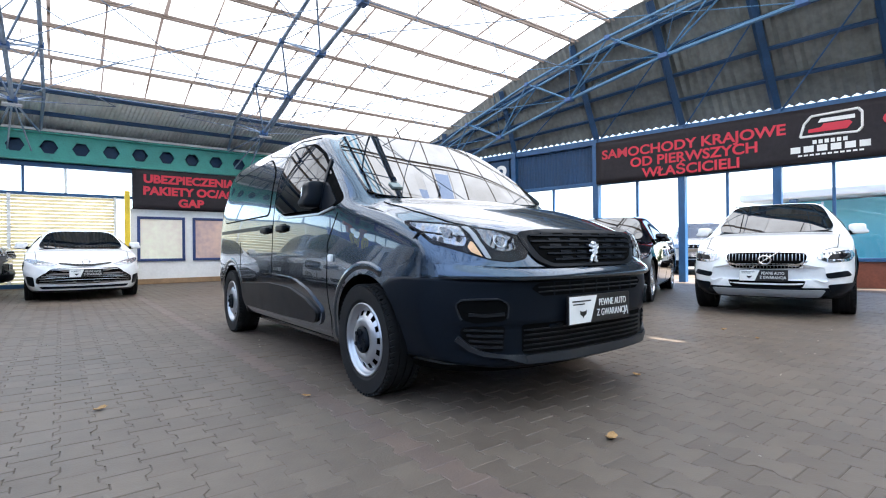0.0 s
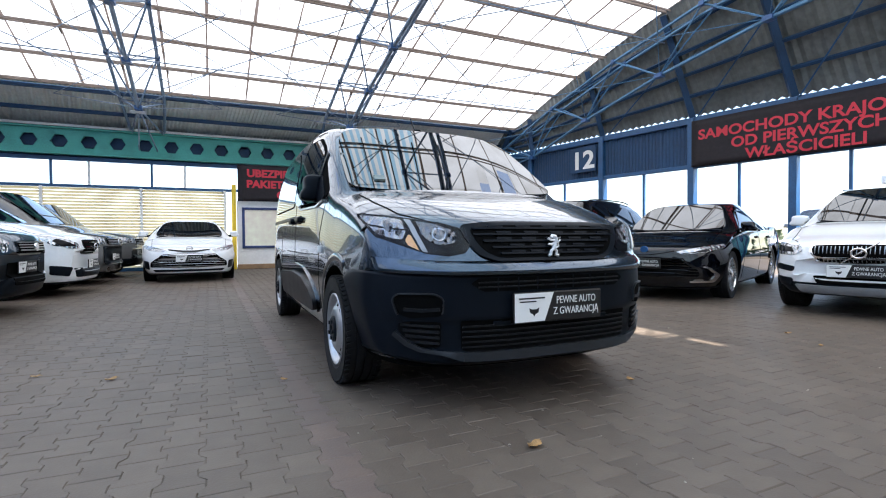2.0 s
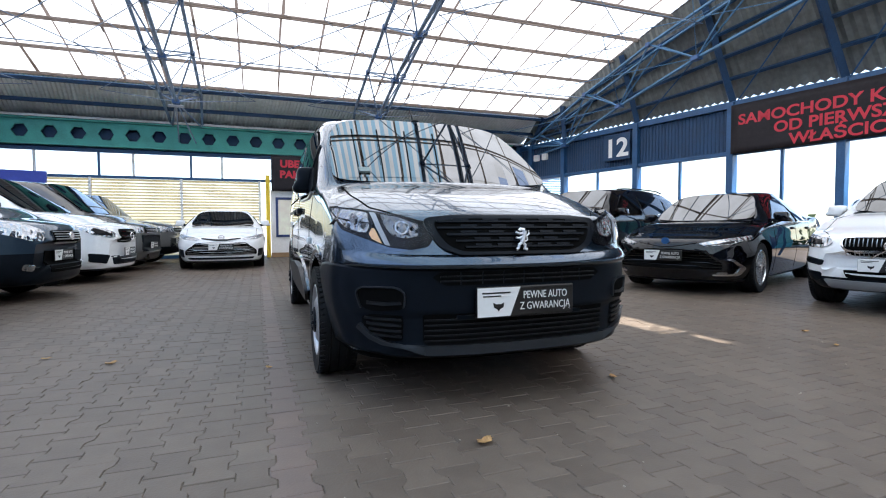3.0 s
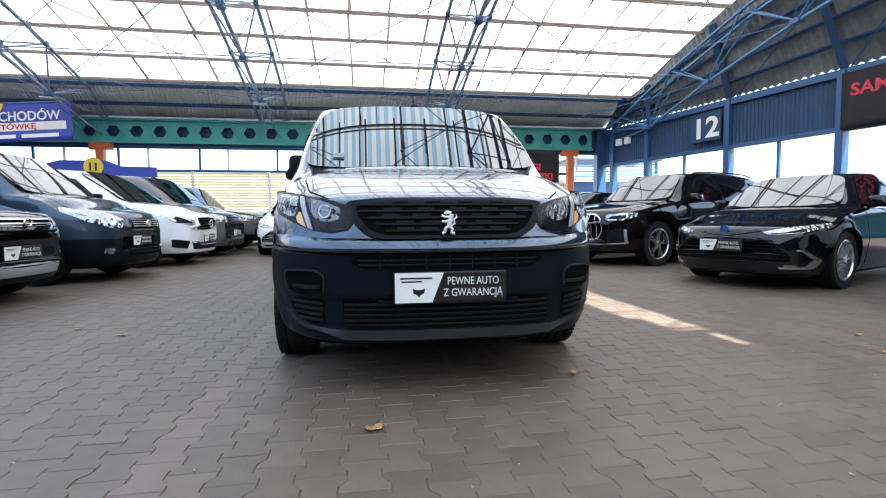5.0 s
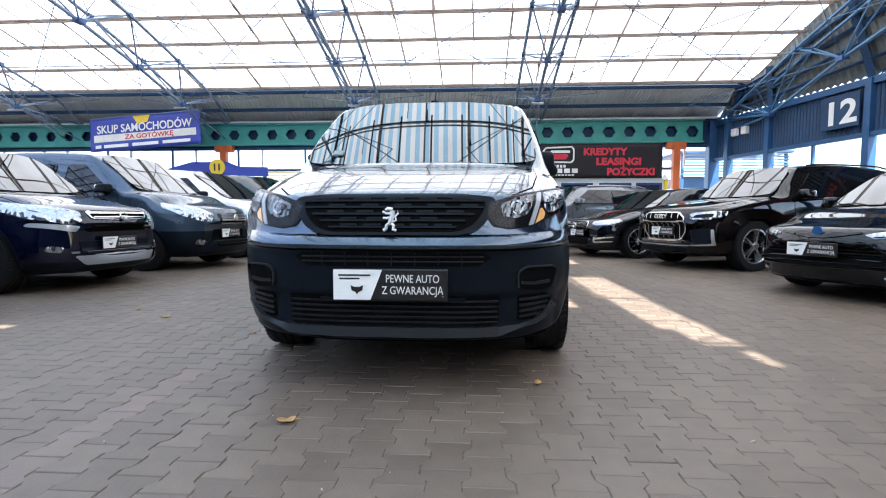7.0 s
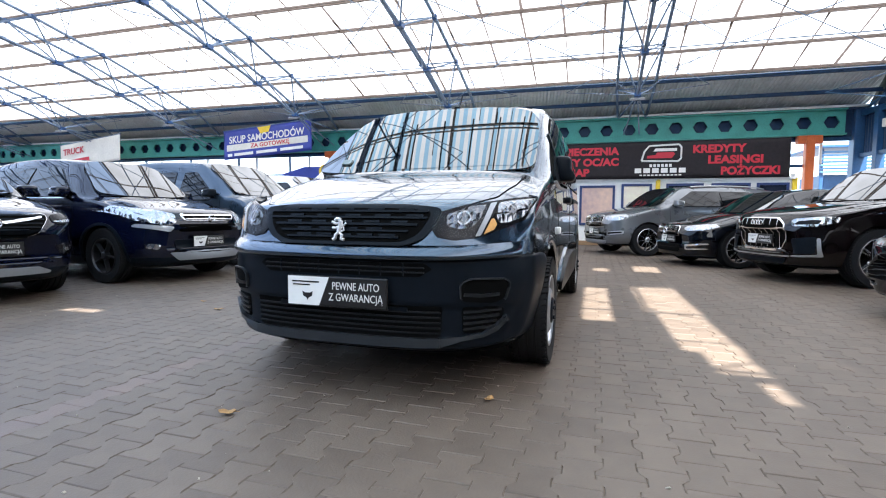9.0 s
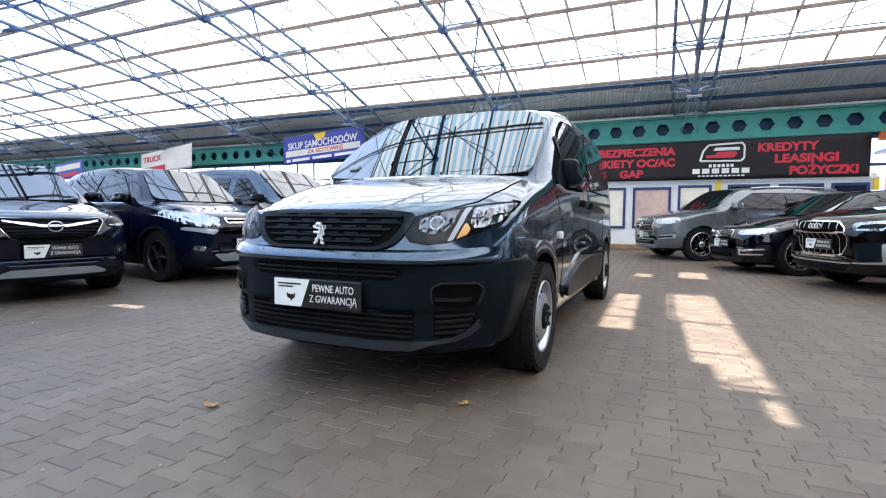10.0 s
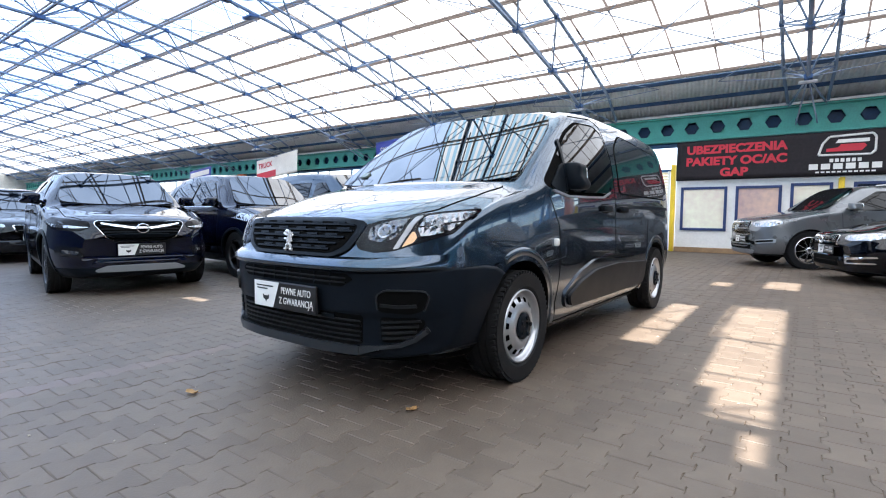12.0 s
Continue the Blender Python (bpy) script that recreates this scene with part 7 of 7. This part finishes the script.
build_car("compact_suv", "black-navy compact SUV with large clear headlights", "car", left_row(-3.74, 3.32, 6), dict(
    size=(4.52, 1.82, 1.68, .20, .93, 1.20, 1.10, 1.95, 3.75), tail_z=1.4, belt=1.07, wr=.65, tyre=.35, rim=.225, axle=.92, base=2.62, b1=2.5, b2=3.4, b3=4.1, clad=.34, arch=.07, arch_mat=M_BLACK, chrome_belt=True,
    paint=P_NAVY, style=(5, 0, .17), rim_mat=M_DARKWHEEL, plate_z=.53, frame_mat=M_CHROME, slats="h", bars=2, bar_mat=M_CHROME, bar_w=.014, grille=[(0, .88), (.40, .885), (.42, .86), (.38, .80), (0, .79)], badge=(0, .835, .05, "oval", M_CHROME), papers=((.1, .55, .22, .24),),
    front=[("headlight", [(.48, .77), (.47, .88), (.60, .925), (.84, .985), (.88, .92), (.80, .80), (.62, .745)], M_LAMP_CAR, .008, True), ("lower_grille", [(-.46, .755), (.46, .755), (.42, .66), (-.42, .66)], M_LINER, .010, False), ("chin_trim", [(.50, .72), (.80, .76), (.82, .72), (.56, .66)], M_SATIN, .012, True), ("fog_lamp", [(.64, .50), (.74, .52), (.76, .46), (.66, .44)], M_LAMP_CAR, .014, True), ("lower_intake", [(-.50, .56), (.50, .56), (.46, .43), (-.46, .43)], M_BLACK, .010, False), ("skid_plate", [(-.56, .40), (.56, .40), (.46, .30), (-.46, .30)], M_SKID, .016, False)]))

van_windows = [[(1.42, 1.19), (1.62, 1.15), (2.30, 1.16), (2.30, 1.66), (2.0, 1.66)], [(2.48, 1.17), (3.45, 1.18), (3.45, 1.66), (2.48, 1.67)], [(3.58, 1.19), (4.45, 1.20), (4.40, 1.64), (3.58, 1.66)]]
build_car("passenger_van", "blue-grey passenger van with black front bumper", "van", left_row(-3.53, 5.62, 6), dict(
    size=(4.80, 1.90, 1.87, .20, .97, 1.08, 1.19, 2.05, 4.45), tail_z=1.75, belt=1.15, wr=.74, tyre=.335, rim=.215, axle=.95, base=3.0, b1=2.38, b2=3.5, clad=.60, sweep=.38, windows=[[(y, z - .04) for y, z in q] for q in van_windows],
    paint=P_STEEL, style=(10, 0, .09), plate_z=.56, plate_x=.0, frame_mat=M_PIANO, slats="h", bars=5, bar_mat=M_SATIN, bar_w=.010, grille=[(0, .875), (.36, .87), (.34, .74), (.22, .715), (0, .71)], badge=(0, .80, .050, "disc", M_CHROME), mirror=M_BLACK, handle=M_BLACK, papers=((-.4, .15, .14, .05),),
    front=[("headlight", [(.50, .74), (.44, .86), (.60, .95), (.80, 1.03), (.87, .96), (.80, .83), (.64, .75)], M_LAMP_CAR, .008, True), ("lower_intake", [(-.40, .62), (.40, .62), (.40, .36), (-.40, .36)], M_LINER, .010, False), ("fog_lamp", [(.60, .46), (.70, .48), (.72, .41), (.62, .39)], M_LAMP_CAR, .014, True)]))
build_car("passenger_van", "white passenger van with dark sloping windscreen", "van", left_row(-3.34, 8.02, 6), dict(
    size=(5.1, 1.93, 1.82, .19, .96, 1.10, 1.15, 2.2, 4.7), tail_z=1.75, belt=1.15, wr=.73, tyre=.34, rim=.22, axle=.90, base=3.2, b1=2.38, b2=3.5, sweep=.36, windows=[[(y, z - .07) for y, z in q] for q in van_windows],
    paint=P_WHITE, style=(5, .1, .15), plate_z=.50, frame_mat=M_PIANO, slats="h", bars=3, bar_mat=M_PIANO, bar_w=.016, grille=[(0, .89), (.36, .885), (.38, .80), (.30, .66), (0, .65)], badge=(0, .77, .075, "oval", M_CHROME), mirror=M_BLACK, papers=((-.4, .12, .14, .05),),
    front=[("headlight", [(.46, .76), (.48, .83), (.80, .96), (.87, .92), (.80, .80), (.60, .74)], M_LAMP_CAR, .008, True), ("lamp_core", [(.50, .78), (.74, .90), (.80, .88), (.74, .79)], M_LAMP_DARK, .013, True), ("lower_intake", [(-.56, .44), (.56, .44), (.52, .30), (-.52, .30)], M_BLACK, .010, False), ("corner_intake", [(.62, .46), (.84, .50), (.82, .36), (.64, .32)], M_BLACK, .012, True)]))
build_car("passenger_van", "taupe grey passenger van with dark lower grille", "van", left_row(-3.30, 10.25, 6), dict(
    size=(4.9, 1.90, 1.88, .20, .99, 1.0, 1.19, 1.95, 4.5), tail_z=1.8, belt=1.18, wr=.76, tyre=.34, rim=.22, axle=.92, base=3.0, b1=2.38, b2=3.5, sweep=.30, windows=[[(y, z - .03) for y, z in q] for q in van_windows],
    paint=P_TAUPE, style=(5, .1, .15), plate_z=.54, frame_mat=M_PIANO, slats="h", bars=4, bar_mat=M_SATIN, bar_w=.010, grille=[(0, .92), (.50, .92), (.50, .80), (0, .79)], badge=(0, .86, .06, "oval", M_CHROME), mirror=M_BLACK, papers=((-.4, .12, .14, .05),),
    front=[("headlight", [(.54, .80), (.54, .92), (.80, .97), (.87, .92), (.82, .80)], M_LAMP_CAR, .008, True), ("lower_grille", [(-.62, .76), (.62, .76), (.60, .42), (-.60, .42)], M_BLACK, .010, False)]))
build_car("compact_suv", "dark grey SUV parked beside the slatted shutter", "car", left_row(-3.1, 12.35, 4), dict(
    size=(4.6, 1.85, 1.78, .24, 1.0, 1.25, 1.12, 1.95, 3.9), tail_z=1.5, belt=1.10, wr=.68, tyre=.37, rim=.235, axle=.90, base=2.7, b1=2.5, b2=3.4, b3=4.1, clad=.45, arch=.08,
    paint=P_TAUPE, style=(5, .1, .16), plate_z=.58, frame_mat=M_CHROME, slats="h", bars=4, bar_mat=M_SATIN, bar_w=.012, grille=[(0, .93), (.44, .92), (.44, .78), (0, .76)],
    front=[("headlight", [(.50, .82), (.50, .92), (.80, .96), (.86, .90), (.80, .80)], M_LAMP_CAR, .008, True), ("lower_intake", [(-.60, .62), (.60, .62), (.56, .42), (-.56, .42)], M_BLACK, .010, False)]))
build_car("hatchback", "black hatchback in the row behind", "car", left_row(-9.7, 1.5, 0), dict(
    size=(4.5, 1.82, 1.50, .16, .80, 1.20, 1.0, 1.95, 3.4), tail_z=1.2, belt=.98, wr=.65, tyre=.33, rim=.22, axle=.92, base=2.65, b1=2.5, b2=3.4,
    paint=P_BLACK, plate_z=.5, grille=[(0, .72), (.40, .72), (.36, .60), (0, .59)], front=[("headlight", [(.48, .68), (.50, .74), (.82, .78), (.84, .70)], M_LAMP_CAR, .008, True)]))
build_car("hatchback", "dark red hatchback farther along the hall", "car", left_row(-15.6, 3.6, 0), dict(
    size=(4.3, 1.80, 1.50, .16, .80, 1.15, 1.0, 1.9, 3.4), tail_z=1.25, belt=.98, wr=.65, tyre=.33, rim=.22, axle=.90, base=2.6, b1=2.4, b2=3.3,
    paint=P_RED, plate_z=.5, grille=[(0, .72), (.40, .72), (.36, .60), (0, .59)], front=[("headlight", [(.48, .68), (.50, .74), (.82, .78), (.84, .70)], M_LAMP_CAR, .008, True)]))


# ---- small things on the floor ----
def dry_leaf(x, y, turn, s):
    lf = thing("fallen_leaf", "dry curled brown leaf lying on the pavers", "leaf", pose(x, y, 0.006, 0, 0, turn), group="fallen leaves")
    v, f = [], []
    n = 9
    for k in range(n):
        t = k / (n - 1)
        wd = s * 0.34 * math.sin(math.pi * t) ** 0.7 * (1 + 0.25 * math.sin(9 * t))
        for side in (-1, 0, 1):
            v.append((s * (t - 0.5), side * wd, 0.10 * s * abs(side) + 0.10 * s * (2 * t - 1) ** 2 + 0.03 * s * math.sin(7 * t + side)))
        if k:
            a = 3 * k
            f += [(a - 3, a, a + 1, a - 2), (a - 2, a + 1, a + 2, a - 1)]
    blade = part("blade", mesh_of("blade", v, f, M_LEAF, True), M_LEAF, lf)
    sol = blade.modifiers.new("thick", "SOLIDIFY")
    sol.thickness = 0.001
    bm = bmesh.new()
    bar(bm, (s * 0.48, 0, 0.10 * s), (s * 0.75, 0.05 * s, 0.05 * s), 0.0012, 5)
    part("stalk", bm, M_LEAF, lf)


for x, y, a, s in ((-0.376, -0.363, 20, 0.075), (0.708, 0.17, 70, 0.06), (-1.18, 1.12, 120, 0.05), (-2.15, 1.6, 40, 0.07), (-2.6, 1.9, 10, 0.05), (3.05, 0.62, 160, 0.06), (2.75, 0.2, 30, 0.05)):
    dry_leaf(x, y, a, s)
rg = random.Random(21)
bm = bmesh.new()
for k in range(170):
    x, y = rg.uniform(-4, 4), rg.uniform(-2.2, 6)
    s = rg.uniform(0.003, 0.010)
    m = pose(x, y, s * 0.3, rg.uniform(0, 60), rg.uniform(0, 60), rg.uniform(0, 180)) @ Matrix.Diagonal((s * rg.uniform(0.6, 2), s, s * 0.5, 1))
    bmesh.ops.create_cube(bm, size=1, matrix=m)
tagged(part("litter_specks", bm, mat("pale_specks", (0.45, 0.40, 0.33), 0.8, vary=0.4, scale=30), None), "pale crumbs and grit scattered over the pavers", "litter", kind="stuff")

# ---- pavers: bone-shaped blocks, laid in columns with staggered ends ----
PW, PL, GAP = 0.142, 0.200, 0.0024


def paver_outline(o):
    """Outline of a bone-shaped block: wide ends, narrow waist, straight ends; o insets it."""
    a, b = PW / 2 + 0.014, PW / 2 - 0.014
    h = PL / 2
    side = [(a, -h), (a, -h * 0.62), (b, -h * 0.30), (b, h * 0.30), (a, h * 0.62), (a, h)]
    pts = side + [(-x, -y) for x, y in side]
    return [(x - math.copysign(o, x), y - math.copysign(min(o, abs(y)), y)) for x, y in pts]


def paver_mesh(dz=0.0):
    top, rim, low = paver_outline(GAP / 2 + 0.003), paver_outline(GAP / 2), paver_outline(GAP / 2)
    n = len(top)
    v = [(x, y, 0.0) for x, y in top] + [(x, y, -0.003) for x, y in rim] + [(x, y, -0.03) for x, y in low]
    f = [tuple(range(n))]
    for k in (0, 1):
        f += [(k * n + i, (k + 1) * n + i, (k + 1) * n + (i + 1) % n, k * n + (i + 1) % n) for i in range(n)]
    return v, f


pv, pf = paver_mesh()
pv = np.array(pv)
one = mesh_of("paver", pv, pf, M_PAVER_ONE)
rg = np.random.RandomState(5)
all_v, all_f, base, singles = [], [], 0, 0
red_v, red_f = [], []
x0, x1, y0, y1 = -10.0, 9.4, -4.4, 13.9
cols, rows = int((x1 - x0) / PW), int((y1 - y0) / PL)
for i in range(cols):
    for j in range(rows):
        cx, cy = x0 + (i + 0.5) * PW, y0 + (j + (0.5 if i % 2 else 0.0)) * PL
        dz, tx, ty = rg.uniform(-0.0013, 0.0012), rg.uniform(-0.007, 0.007), rg.uniform(-0.006, 0.006)
        jx, jy = rg.uniform(-0.0012, 0.0012, 2)
        if -0.86 < cx < 1.28 and -1.98 < cy < -0.60 and singles < 300 and rg.rand() > 0.15:
            ob = part("paver", one, M_PAVER_ONE, floor)
            ob.matrix_basis = Matrix.Translation((cx + jx, cy + jy, dz)) @ Euler((ty, tx, 0)).to_matrix().to_4x4()
            singles += 1
            continue
        v = pv.copy()
        v[:, 2] += dz + v[:, 0] * tx + v[:, 1] * ty
        v[:, 0] += cx + jx
        v[:, 1] += cy + jy
        if abs(cx + 1.18) < PW / 2:
            red_f += [tuple(q + 36 * len(red_v) for q in f) for f in pf]
            red_v.append(v)
            continue
        all_v.append(v)
        all_f += [tuple(q + base for q in f) for f in pf]
        base += len(v)
me = bpy.data.meshes.new("paver_field")
me.from_pydata(np.vstack(all_v).tolist(), [], all_f)
me.materials.append(M_PAVER)
field = new("paver_field", me)
field.parent = floor
tagged(field, kind="stuff")
me = bpy.data.meshes.new("red_pavers")
me.from_pydata(np.vstack(red_v).tolist(), [], red_f)
me.materials.append(M_PAVER_RED)
line = new("red_paver_line", me)
line.parent = floor
tagged(line, "single line of red-brown pavers", kind="stuff")
# plain paving beyond the laid field
for b in ((WEST, SOUTH, x0 - 0.02, BACK), (x0 - 0.02, SOUTH, RIGHT + 3.5, y0 - 0.12), (9.4, y0 - 0.12, RIGHT + 3.5, 5.0)):
    part("far_paving", boxes((b[0], b[1], -0.02, b[2], b[3], -0.001)), M_PAVER, floor)
